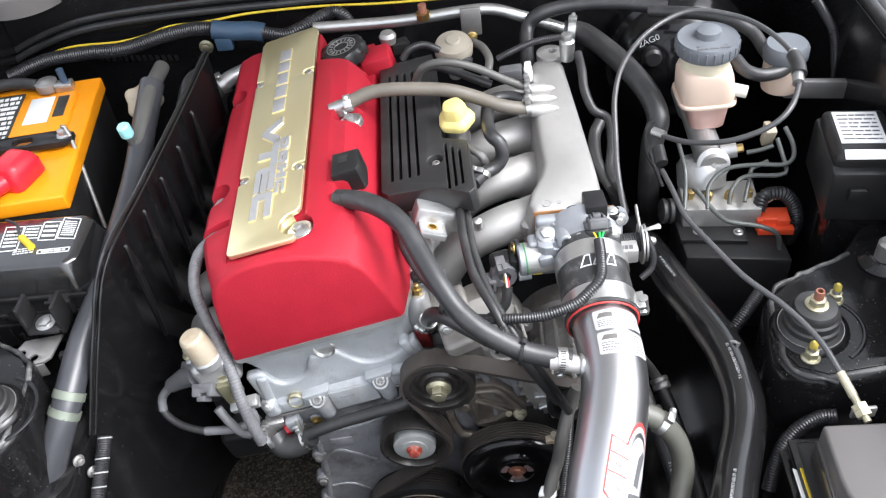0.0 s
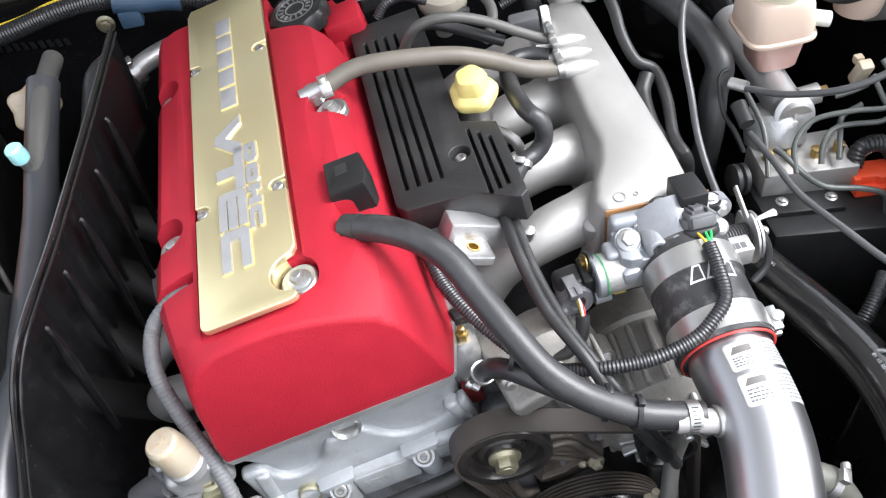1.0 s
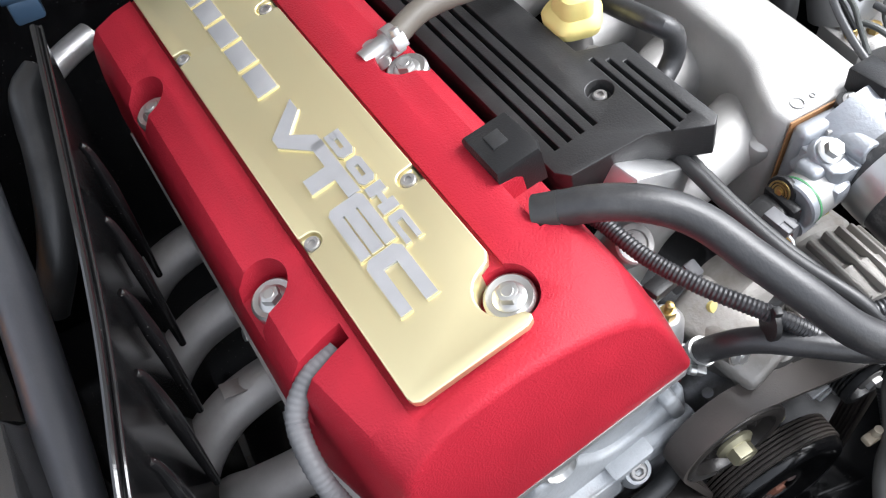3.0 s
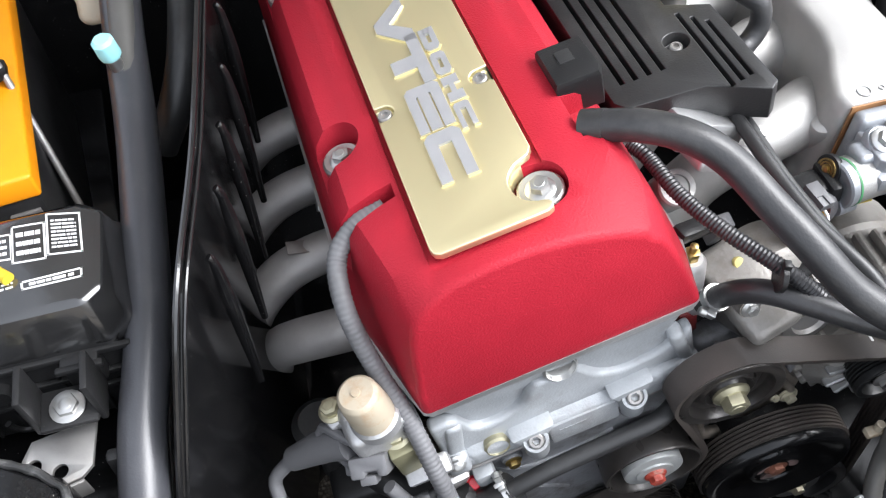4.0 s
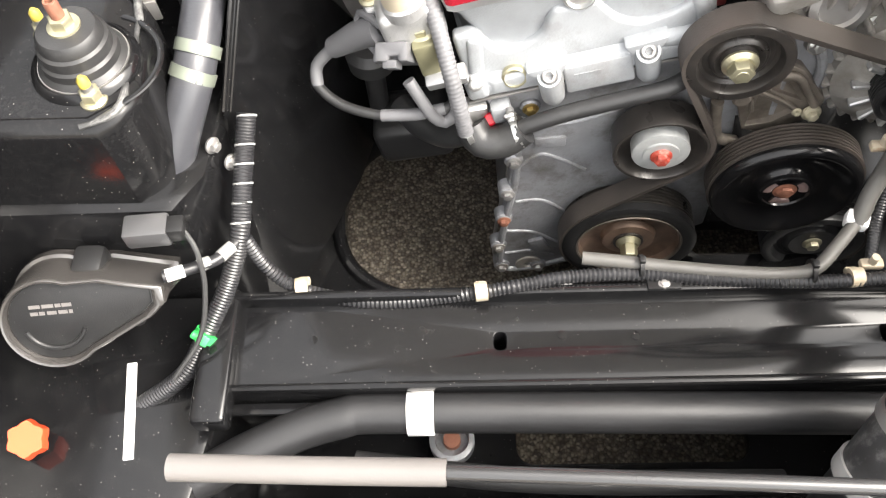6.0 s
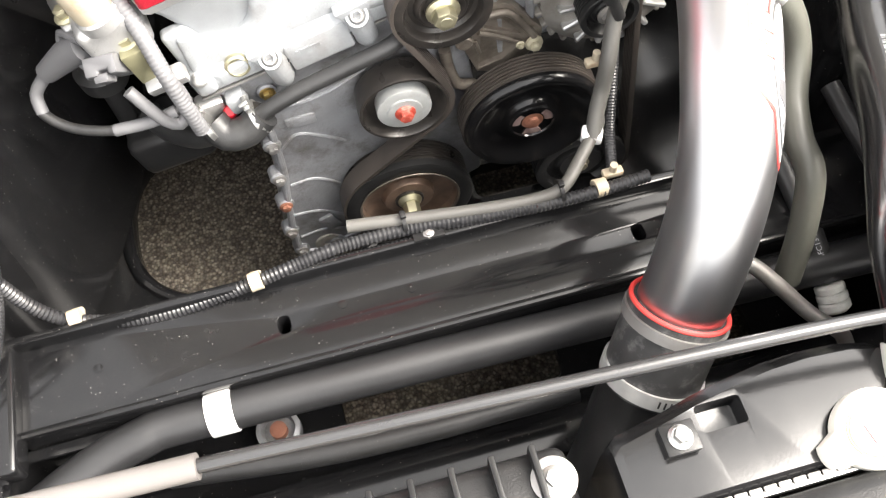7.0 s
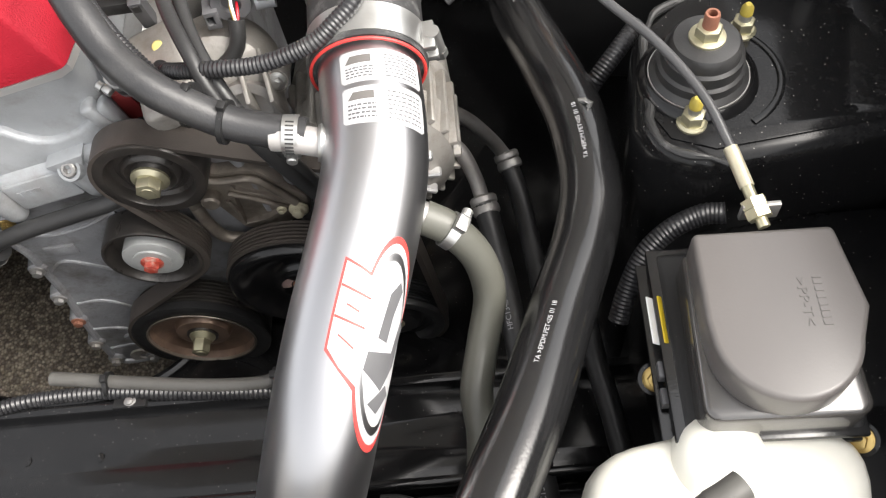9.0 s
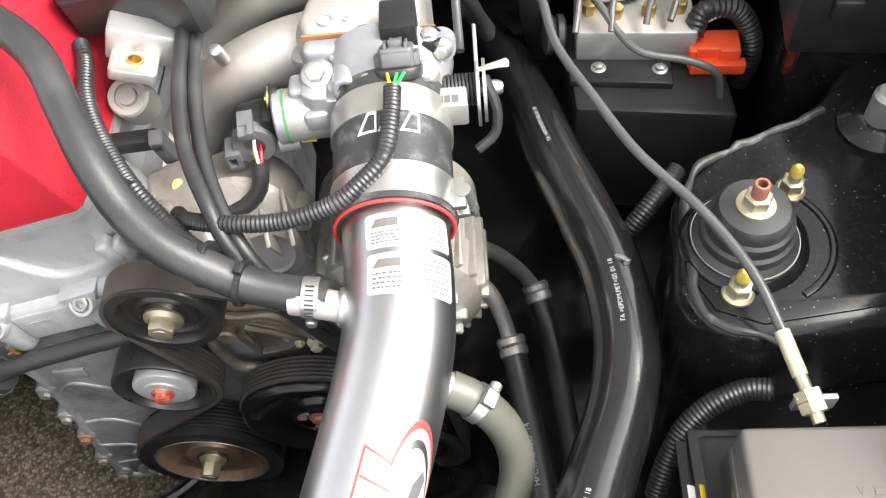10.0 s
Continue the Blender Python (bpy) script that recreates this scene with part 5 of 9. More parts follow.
def intake_pipe():
    ob = thing("intake_pipe", "polished gunmetal intake pipe with stickers and a red-edged badge", "intake pipe")
    part("pipe", T(PIPE_LINE, 0.038, seg=56, step=0.004), PIPE, ob, angle=60)
    fr = line_frames(PIPE_LINE)
    for s0, s1, seed in ((0.0645, 0.0895, 3), (0.0935, 0.1215, 4)):
        lab = part("sticker", wrap(PR([(s0 + 0.002, 26), (s0, 23), (s0, -66), (s0 + 0.002, -70), (s1 - 0.002, -70), (s1, -66), (s1, 23), (s1 - 0.002, 26)], 0.0001, 0.0004), fr, 0.038), SILVERLABEL, ob, "white sticker with dark print")
        part("sticker_logo", wrap(PR([(s0 + 0.004, 14), (s0 + 0.010, 20), (s0 + 0.010, -8), (s0 + 0.004, -8)], 0.0004, 0.0006), fr, 0.038), GREYPLASTIC, lab)
        part("sticker_print", wrap(bars(s0 + 0.0125, s1 - 0.003, 20, -10, 4, seed, 0.0004, 0.0006, along_y=True, fill=0.42, word=(0.06, 0.16)), fr, 0.038), CONNGREY, lab)
        part("sticker_print", wrap(bars(s0 + 0.003, s1 - 0.002, -22, -64, 7, seed + 9, 0.0004, 0.0006, along_y=True, fill=0.32, word=(0.05, 0.14)), fr, 0.038), CONNGREY, lab)
    # badge: red border, silver field, dark diagonal figure
    def egg(k):
        return [(0.258 + 0.066 * k * math.cos(a), -60 - 9 * math.cos(a) + (36 * k - 2) * math.sin(a)) for a in [2 * math.pi * q / 48 for q in range(48)]]
    blade = [(0.213, 0), (0.2165, -18), (0.221, -36), (0.248, -38), (0.291, -40), (0.279, -17), (0.269, 0)]
    part("badge_border", wrap(PR(egg(1.0), 0.0001, 0.0005), fr, 0.038), REDRING, ob, "red badge border")
    part("badge_border", wrap(PR(blade, 0.0001, 0.00045), fr, 0.038), REDRING, ob)
    part("badge_field", wrap(PR(egg(0.93), 0.0005, 0.0007), fr, 0.038), SILVERLABEL, ob, "pale silver badge field")
    part("badge_field", wrap(PR(egg(0.84), 0.0007, 0.0009), fr, 0.038), PIPE, ob)
    part("badge_field", wrap(PR(egg(0.76), 0.0009, 0.0011), fr, 0.038), SILVERLABEL, ob)
    part("badge_field", wrap(PR([(0.2152, -2.5), (0.2185, -18), (0.2225, -33), (0.248, -35.2), (0.286, -37), (0.277, -17), (0.2675, -2.5)], 0.00045, 0.0007), fr, 0.038), CASTBRIGHT, ob)
    for q in ([(0.276, -40), (0.265, -42), (0.264, -74), (0.240, -82), (0.246, -88), (0.272, -82), (0.287, -66)], [(0.256, -50), (0.228, -54), (0.219, -64), (0.224, -70), (0.240, -64), (0.258, -62)], [(0.294, -52), (0.300, -66), (0.290, -82), (0.284, -74)]):
        part("badge_figure", wrap(PR(q, 0.0011, 0.0014), fr, 0.038), CONNGREY, ob, "dark grey figure")
    for q in ([(0.2295, -3), (0.2310, -3), (0.2355, -34), (0.2340, -34)], [(0.2475, -3), (0.2490, -3), (0.2530, -34.5), (0.2515, -34.5)], [(0.2400, -12), (0.2412, -12), (0.2440, -25), (0.2428, -25)], [(0.258, -10), (0.2592, -10), (0.266, -27), (0.2646, -27)]):
        part("badge_line", wrap(PR(q, 0.0007, 0.001), fr, 0.038), REDRING, ob)
    # breather spigot and side spigot
    part("spigot", T([(0.085, 0.672, 0.705), (0.062, 0.675, 0.711), (0.050, 0.677, 0.712)], 0.0105, seg=22), HEADER, ob)
    part("weld", LA([(0.013, -0.002), (0.014, 0.0), (0.013, 0.003)], 24, aim((0.0835, 0.672, 0.7055), (1, 0, -0.2))), STEEL, ob)
    part("spigot", T([(0.138, 0.632, 0.675), (0.158, 0.625, 0.662), (0.166, 0.622, 0.657)], 0.0105, seg=22), DULLSTEEL, ob)
    return ob


intake_pipe()


def band(parent, at, direction, r, width=0.013, turn=0, bolt_out=True, mt=None):
    """A smooth T-bolt band with its trunnion."""
    bm = bmesh.new()
    lathe(bm, [(r, -width / 2), (r + 0.0014, -width / 2), (r + 0.0016, 0), (r + 0.0014, width / 2), (r, width / 2)], 56)
    bm.transform(aim(at, direction))
    ob = part("band", bm, mt or STEEL, parent, "smooth steel band")
    if bolt_out:
        m = aim(at, direction, turn)
        b2 = bmesh.new()
        lathe(b2, [(0.0055, -0.011), (0.0055, 0.011)], 14, m @ pose(r + 0.008, 0, 0, 90, 0, 0))
        prism(b2, hexagon(0.0062), 0.012, 0.020, m @ pose(r + 0.008, 0, 0, 90, 0, 0), 0.001)
        box(b2, 0.010, 0.006, width, m @ pose(r + 0.004, 0.006, 0), 0.001)
        box(b2, 0.010, 0.006, width, m @ pose(r + 0.004, -0.006, 0), 0.001)
        part("t_bolt", b2, STEEL, ob)
    return ob


def intake_coupler():
    ob = thing("intake_coupler", "black silicone intake coupler with steel bands and white print", "coupler")
    pts = [(0.1165, 0.842, 0.720), (0.1170, 0.790, 0.712), (0.1185, 0.733, 0.7062)]
    part("sleeve", T(pts, 0.0440, seg=56, step=0.004), SILICONE, ob)
    d = (0.012, -0.99, -0.135)
    band(ob, (0.1168, 0.816, 0.7160), d, 0.0443, 0.024, 0, False)
    band(ob, (0.1181, 0.751, 0.7076), d, 0.0443, 0.024, 8, True)
    part("red_edge", cord((0.1185, 0.7325, 0.7061), d, 0.0425, 0.0013), REDRING, ob, "red moulded edge")
    fr = line_frames(pts)
    white = mat("white_print", (0.72, 0.72, 0.72), 0.5)
    quad = [((0.040, 16), (0.052, 26), (0.052, -40), (0.040, -40))]
    for a in (14, -6, -26):
        outer = [(0.0375, a + 2), (0.0555, a + 12), (0.0555, a - 7), (0.0375, a - 7)]
        b = PR(outer, 0.0001, 0.0005)
        inner = PR([(0.0395, a + 0.8), (0.0535, a + 8.5), (0.0535, a - 5.2), (0.0395, a - 5.2)], -0.01, 0.01)
        part("print_block", wrap(carve(b, [inner]), fr, 0.044), white, ob, "plain white printed shape")
    return ob


intake_coupler()


def lower_coupler():
    ob = thing("lower_coupler", "black lower intake coupler with red edge and worm clamps", "coupler")
    d = Vector((-0.030, -0.036, -0.065))
    a = Vector((0.031, 0.4255, 0.525))
    pts = [tuple(a + d * k) for k in (0.0, 0.5, 1.05)]
    part("sleeve", T(pts, 0.0435, seg=52), SILICONE, ob)
    part("red_edge", cord(tuple(a), tuple(-d), 0.0425, 0.0022), REDRING, ob, "red moulded edge")
    clamp_ring(ob, tuple(a + d * 0.16), tuple(d), 0.0448, 0.010, mt_dark, True, 200)
    worm = clamp_ring(ob, tuple(a + d * 0.92), tuple(d), 0.0448, 0.014, WORMBAND, True, 160)
    slots = bmesh.new()
    for k in range(26):
        box(slots, 0.0016, 0.0005, 0.007, aim(tuple(a + d * 0.92), tuple(d)) @ pose(0, 0, 0, 0, 0, 6.5 * k + 180) @ pose(0, 0.0461, 0))
    part("worm_slots", slots, NEARBLACK, worm)
    duct = thing("intake_duct", "black plastic duct running down in front of the crossmember", "duct")
    part("duct", T([tuple(a + d * 0.9), tuple(a + d * 1.5), (-0.045, 0.335, 0.38), (-0.09, 0.30, 0.28), (-0.12, 0.28, 0.18)], 0.042, seg=44), PLASTIC, duct)
    return ob


mt_dark = DULLSTEEL
lower_coupler()


# throttle body
def throttle_body():
    ob = thing("throttle_assembly", "grey cast throttle body with sensors, springs and linkage", "throttle body")
    ax = (0.0, -0.99, -0.13)
    part("gasket", B(0.1025, 0.0016, 0.1005, pose(0.103, 0.8830, 0.7068, 0, 0, 0)), GASKET, ob, "thin orange-brown gasket")
    part("flange", carve(B(0.102, 0.016, 0.100, pose(0.103, 0.874, 0.7065)), [], 0.006, 3), THROTTLE, ob)
    part("bore", LA([(0.050, -0.016), (0.047, 0.004), (0.044, 0.012), (0.043, 0.030)], 48, aim((0.1155, 0.862, 0.7225), ax)), THROTTLE, ob)
    part("upper_body", carve(PR([(0.052, 0.834), (0.060, 0.829), (0.150, 0.829), (0.152, 0.868), (0.052, 0.868)], 0.70, 0.744), [B(0.010, 0.05, 0.012, pose(0.0765, 0.83, 0.746)), B(0.012, 0.04, 0.010, pose(0.0975, 0.825, 0.746))], 0.004, 3), THROTTLE, ob)
    part("big_bolt_boss", LA([(0.015, -0.03), (0.014, -0.002), (0.0125, 0.0)], 30, aim((0.064, 0.851, 0.746), (0, -0.45, 0.9))), THROTTLE, ob)
    bolt(ob, (0.064, 0.851, 0.746), (0, -0.45, 0.9), 0.0078, 0.009, washer=0.011)
    m = aim((0.087, 0.836, 0.747), (0, -0.97, 0.15))
    part("boss", carve(LA([(0.0115, -0.036), (0.0105, 0.004), (0.0095, 0.006)], 30, m), [LA([(0.0058, -0.012), (0.0058, 0.05)], 20, m)], 0.0008), THROTTLE, ob)
    lug = [(0.0095 * math.cos(radians(a)), 0.0095 * math.sin(radians(a)) + 0.006) for a in range(0, 181, 15)] + [(-0.0095, -0.022), (0.0095, -0.022)]
    m = aim((0.1055, 0.832, 0.746), (0, -0.97, 0.15), 0)
    up = m.inverted().to_3x3() @ Vector((0, 0, 1))
    m = m @ pose(0, 0, 0, 0, 0, math.degrees(math.atan2(up.y, up.x)) - 90)
    part("stop_lug", carve(PR(lug, -0.030, 0.003, m), [LA([(0.0028, -0.01), (0.0028, 0.05)], 16, m @ pose(0, 0.006, 0))], 0.0012), THROTTLE, ob)
    part("rib", B(0.022, 0.004, 0.005, pose(0.084, 0.862, 0.749, 0, 4, -14), 0.0015), CASTBRIGHT, ob)
    part("rib", B(0.020, 0.020, 0.018, pose(0.060, 0.833, 0.722, 0, 0, 10), 0.005), THROTTLE, ob)
    for x, z in ((0.158, 0.752), (0.155, 0.695)):
        part("bolt_boss", LA([(0.011, -0.014), (0.011, 0.0)], 22, aim((x, 0.862, z), (0, -1, 0.25))), THROTTLE, ob)
        bolt(ob, (x, 0.862, z), (0, -1, 0.25), 0.0060, 0.007)
    part("vent_post", LA([(0.0095, -0.02), (0.0085, 0.008), (0.006, 0.011)], 24, aim((0.147, 0.842, 0.748), (0, -0.5, 0.85))), CASTBRIGHT, ob)
    part("stop_block", carve(B(0.034, 0.020, 0.022, pose(0.158, 0.826, 0.728)), [], 0.002, 2), CASTBRIGHT, ob)
    part("stop_block_marks", bars(0.145, 0.170, 0.818, 0.828, 1, 61, 0.7390, 0.7394, fill=0.7), CONNGREY, ob)
    # idle air housing on the side
    side = aim((0.070, 0.846, 0.715), (-1, -0.12, 0.0))
    part("idle_housing", LA([(0.020, 0), (0.021, 0.012), (0.021, 0.034), (0.019, 0.038)], 32, side), CASTBRIGHT, ob)
    part("idle_seal", LA([(0.0212, 0.0345), (0.0216, 0.0345), (0.0216, 0.0365), (0.0212, 0.0365)], 32, side), SEALGREEN, ob, "thin green seal")
    part("idle_cap", LA([(0.0212, 0.0365), (0.0212, 0.043), (0.0195, 0.0445)], 36, side), THROTTLE, ob)
    part("idle_ear", LA([(0.008, 0.030), (0.008, 0.046)], 22, side @ pose(0.010, -0.017, 0)), THROTTLE, ob)
    part("idle_tag", B(0.012, 0.0006, 0.003, pose(0.050, 0.8262, 0.703, -10, 0, 0)), DULLYELLOW, ob, "small yellow tag")
    part("idle_bridge", B(0.040, 0.022, 0.016, pose(0.060, 0.850, 0.734), 0.005, 3), THROTTLE, ob)
    # position sensor on top
    part("bush", LA([(0.0115, -0.012), (0.0115, 0.004), (0.009, 0.005)], 26, pose(0.102, 0.872, 0.759)), RUBBER, ob)
    bolt(ob, (0.102, 0.872, 0.7635), (0, -0.2, 1), 0.0052, 0.005)
    sn = part("sensor", carve(B(0.027, 0.036, 0.030, pose(0.128, 0.874, 0.764, -6, 0, 2)), [], 0.002, 2), PLASTIC, ob, "black position sensor")
    part("sensor_ear", LA([(0.0105, -0.006), (0.0105, 0.004)], 26, pose(0.149, 0.868, 0.757)), PLASTIC, sn)
    part("sensor_ear", B(0.020, 0.012, 0.008, pose(0.139, 0.866, 0.757), 0.003), PLASTIC, sn)
    bolt(ob, (0.149, 0.868, 0.761), (0, -0.2, 1), 0.0052, 0.005)
    mc = pose(0.1265, 0.846, 0.765, -32, 0, 2)
    part("collar", carve(PR(ellipse(0, 0, 0.0185, 0.0185, 36, 2.6), -0.016, -0.007, mc), [], 0.002, 2), RUBBER, sn, "black oval connector shroud")
    con = part("connector", carve(PR(rounded(-0.0125, -0.0140, 0.0125, 0.0150, 0.004), -0.012, 0.007, mc), [], 0.002, 2), CONNGREY, ob, "grey sensor connector")
    for side in (-1, 1):
        part("wing", carve(PR([(side * 0.0125, -0.011), (side * 0.0165, -0.006), (side * 0.0165, 0.006), (side * 0.0125, 0.012)], -0.010, 0.002, mc), [], 0.001, 2), CONNGREY, con)
        part("rail", B(0.0022, 0.026, 0.004, mc @ pose(side * 0.0075, 0.0, 0.008), 0.0007), CONNGREY, con)
    part("latch", carve(B(0.0095, 0.022, 0.006, mc @ pose(0, 0.003, 0.0085)), [B(0.004, 0.010, 0.01, mc @ pose(0, 0.008, 0.011))], 0.0012, 2), CONNGREY, con)
    part("lip", B(0.021, 0.004, 0.010, mc @ pose(0, -0.0145, -0.001), 0.0012), CONNGREY, con)
    for mt, dx in ((YELLOW, -0.006), (GREEN, 0.001), (GREEN, 0.006)):
        part("wire", T([(0.126 + dx, 0.836, 0.762), (0.126 + dx, 0.826, 0.766), (0.125 + dx * 0.5, 0.814, 0.768), (0.124 + dx * 0.2, 0.802, 0.766)], 0.0012, seg=8), mt, con)
    # linkage
    part("spring", T([(0.158 + 0.0022 * k / 8 * 1.25, 0.846 + 0.0115 * math.cos(2 * math.pi * k / 8), 0.724 + 0.0115 * math.sin(2 * math.pi * k / 8)) for k in range(73)], 0.0013, seg=6, step=0.004), NEARBLACK, ob, "black return spring")
    part("shaft", LA([(0.006, 0), (0.006, 0.048), (0.004, 0.052)], 18, aim((0.150, 0.846, 0.724), (1, 0, 0))), STEEL, ob)
    part("cam_plate", carve(LA([(0.027, 0), (0.027, 0.0025)], 36, aim((0.182, 0.846, 0.722), (1, 0, 0))), [B(0.02, 0.03, 0.02, pose(0.183, 0.866, 0.744))], 0.0006), STEEL, ob, "zinc throttle cam")
    part("cam_plate", LA([(0.024, 0), (0.024, 0.0025)], 36, aim((0.187, 0.846, 0.722), (1, 0, 0))), DULLSTEEL, ob)
    part("lever", carve(PR([(-0.016, -0.002), (0.004, -0.0035), (0.016, -0.006), (0.018, 0.0), (0.016, 0.005), (-0.016, 0.003)], -0.0012, 0.0012, pose(0.195, 0.846, 0.746, 20, -8, 8) @ Matrix.Scale(0.7, 4)), [], 0.0004), DULLSTEEL, ob)
    part("cable_post", B(0.003, 0.045, 0.008, pose(0.183, 0.866, 0.742, 20, 0, 0), 0.001), DULLSTEEL, ob)
    part("linkage_hose", T([(0.188, 0.842, 0.740), (0.196, 0.83, 0.72), (0.194, 0.822, 0.70), (0.180, 0.815, 0.690)], 0.004, seg=10), DUSTYRUBBER, ob)
    return ob


throttle_body()


def map_sensor():
    ob = thing("pressure_sensor", "black sensor with a brass screw and a grey connector", "sensor")
    face = aim((0.027, 0.852, 0.724), (-1, -0.12, 0.25))
    part("flange", carve(LA([(0.0125, 0), (0.0125, 0.006)], 30, face), [], 0.001, 2), PLASTIC, ob)
    part("flange", carve(B(0.010, 0.034, 0.026, pose(0.022, 0.846, 0.712, 0, -8, 0)), [], 0.003, 2), PLASTIC, ob)
    part("body", carve(B(0.030, 0.030, 0.028, pose(0.006, 0.846, 0.706, 0, -6, 8)), [], 0.007, 3), PLASTIC, ob)
    for r in (0.0095, 0.0070, 0.0046):
        part("screw_ring", hoop([(r, 0.006), (r, 0.0075), (r - 0.0014, 0.0075), (r - 0.0014, 0.006)], 28, face), BRASS, ob, "brass screw rings")
    part("screw", LA([(0.0030, 0.006), (0.0030, 0.0090), (0.0015, 0.0095)], 16, face), BRASS, ob)
    plug = aim((0.006, 0.836, 0.702), (0.10, -0.93, 0.12))
    con = part("connector", LA([(0.0150, -0.008), (0.0175, 0.0), (0.0175, 0.010), (0.0160, 0.0135), (0.0085, 0.0135), (0.0078, 0.009)], 36, plug), CONNGREY, ob, "grey round connector")
    part("housing", carve(B(0.012, 0.024, 0.008, pose(0.004, 0.831, 0.7195, 4, 0, 8)), [B(0.006, 0.012, 0.004, pose(0.003, 0.822, 0.7235, 4, 0, 8))], 0.002, 2), CONNGREY, con)
    part("side_latch", carve(B(0.012, 0.020, 0.018, pose(-0.011, 0.826, 0.694, 0, 0, 8)), [B(0.006, 0.03, 0.008, pose(-0.011, 0.815, 0.694, 0, 0, 8))], 0.0015, 2), CONNGREY, con)
    for mt, dx, dz in ((YELLOW, -0.001, 0.004), (REDPL, 0.003, -0.001), (WHITE, 0.0, 0.007)):
        part("wire", T([(0.008 + dx, 0.828, 0.702 + dz), (0.009 + dx, 0.818, 0.700 + dz), (0.010 + dx * 0.4, 0.811, 0.692)], 0.0013, seg=8), mt, con)
    part("loom", T([(0.010, 0.815, 0.695), (0.006, 0.804, 0.676), (-0.010, 0.800, 0.660), (-0.030, 0.806, 0.655)], 0.0068, seg=12), RUBBER, ob)
    return ob


map_sensor()


def coil_bracket():
    ob = thing("coil_bracket", "machined aluminium bracket under the coil cover", "bracket")
    m = pose(-0.074, 0.925, 0.746, -8, 22, 4)
    part("block", B(0.066, 0.074, 0.028, m, 0.003), CAST, ob)
    part("tongue", carve(PR(rounded(-0.028, -0.064, 0.008, -0.030, 0.004), -0.013, -0.004, m), [LA([(0.0065, -0.1), (0.0065, 0.1)], 20, m @ pose(-0.010, -0.046, 0))], 0.001), CAST, ob)
    part("bush", LA([(0.0068, -0.012), (0.0068, -0.0035), (0.005, -0.0035), (0.005, -0.011)], 20, m @ pose(-0.010, -0.046, 0)), BRASS, ob)
    return ob


coil_bracket()

ip = thing("injector_plug", "small grey two-slot connector beside the runner", "connector")
part("shell", carve(B(0.012, 0.014, 0.040, pose(*(-0.073, 0.843, 0.690), 18, 0, 6)), [], 0.002, 2), CONNGREY, ip)
part("slot", B(0.006, 0.003, 0.008, pose(*(-0.073, 0.843, 0.690), 18, 0, 6) @ pose(0, -0.007, 0.014)), NEARBLACK, ip)
part("bracket", B(0.040, 0.016, 0.012, pose(*(-0.073, 0.843, 0.690), 0, 10, 14) @ pose(-0.022, 0.006, 0.004), 0.003), PLASTIC, ip)
yc = thing("drain_cap", "pale yellow round cap under the vacuum lines", "cap")
part("cap", LA([(0.0058, -0.01), (0.0058, 0.003), (0.0048, 0.005), (0.002, 0.0055)], 22, aim((-0.063, 0.818, 0.670), (0.1, -0.6, 0.8))), YELLOWCAP, yc)


def purge_valve():
    ob = thing("purge_valve", "pale yellow knobbed valve on a steel body by the manifold", "valve")
    at = (-0.040, 1.052, 0.0)
    part("body", LA([(0.017, 0.740), (0.019, 0.765), (0.016, 0.775), (0.016, 0.786)], 28, pose(*at)), DULLSTEEL, ob)
    part("cap", LA([(0.016, -0.016), (0.0245, -0.012), (0.0255, -0.005), (0.0235, -0.001), (0.0175, 0.003), (0.0165, 0.015), (0.0145, 0.020), (0.008, 0.023)], 48, pose(at[0], at[1], 0.800, 6, -6, 0), lobes=5, depth=0.05, lobe_range=(1, 6)), YELLOWCAP, ob, "pale yellow lobed cap")
    part("arm", T([(-0.04, 1.045, 0.762), (-0.025, 1.020, 0.766), (-0.008, 1.005, 0.760), (0.0, 1.0, 0.735)], 0.006, seg=12), DULLSTEEL, ob)
    return ob


purge_valve()
hose("recirculation_hose", [(0.060, 1.119, 0.770), (0.036, 1.127, 0.772), (0.012, 1.116, 0.774), (0.004, 1.071, 0.780), (0.006, 1.006, 0.796), (0.018, 0.993, 0.788), (0.019, 0.988, 0.768), (0.008, 0.983, 0.756), (-0.009, 0.972, 0.756), (-0.022, 0.953, 0.756)], 0.0095, DUSTYRUBBER, "curved dark rubber hose by the yellow valve")
clips = thing("hose_clip", "zinc spring clip on the curved hose", "clip")
clamp_ring(clips, (-0.009, 0.972, 0.756), (0.4, 0.75, 0.5), 0.0100, 0.006, STEEL)


# more engine hoses
def strap(name, at, direction, r, label, mt=None):
    ob = thing(name, label, "strap")
    part("band", LA([(r, -0.002), (r + 0.0012, -0.002), (r + 0.0012, 0.002), (r, 0.002)], 28, aim(at, direction)), mt or PLASTIC, ob)
    part("lock", B(0.007, 0.005, 0.006, aim(at, direction) @ pose(0, r + 0.003, 0), 0.001), mt or PLASTIC, ob)
    return ob


hose("injector_harness", [(-0.132, 0.909, 0.745), (-0.124, 0.89, 0.745), (-0.115, 0.849, 0.742), (-0.096, 0.809, 0.738), (-0.069, 0.769, 0.733), (-0.048, 0.748, 0.72), (-0.029, 0.734, 0.7)], 0.0068, CONDUIT, "black corrugated injector harness under the breather hose", "harness", ribs=0.0008, pitch=0.0032)
hose("vacuum_line", [(-0.043, 0.912, 0.757), (-0.0425, 0.892, 0.756), (-0.0396, 0.847, 0.752), (-0.030, 0.792, 0.744), (-0.0085, 0.742, 0.732), (0.006, 0.718, 0.708), (0.03, 0.705, 0.66), (0.06, 0.700, 0.60)], 0.0058, RUBBER, "black vacuum line below the manifold")
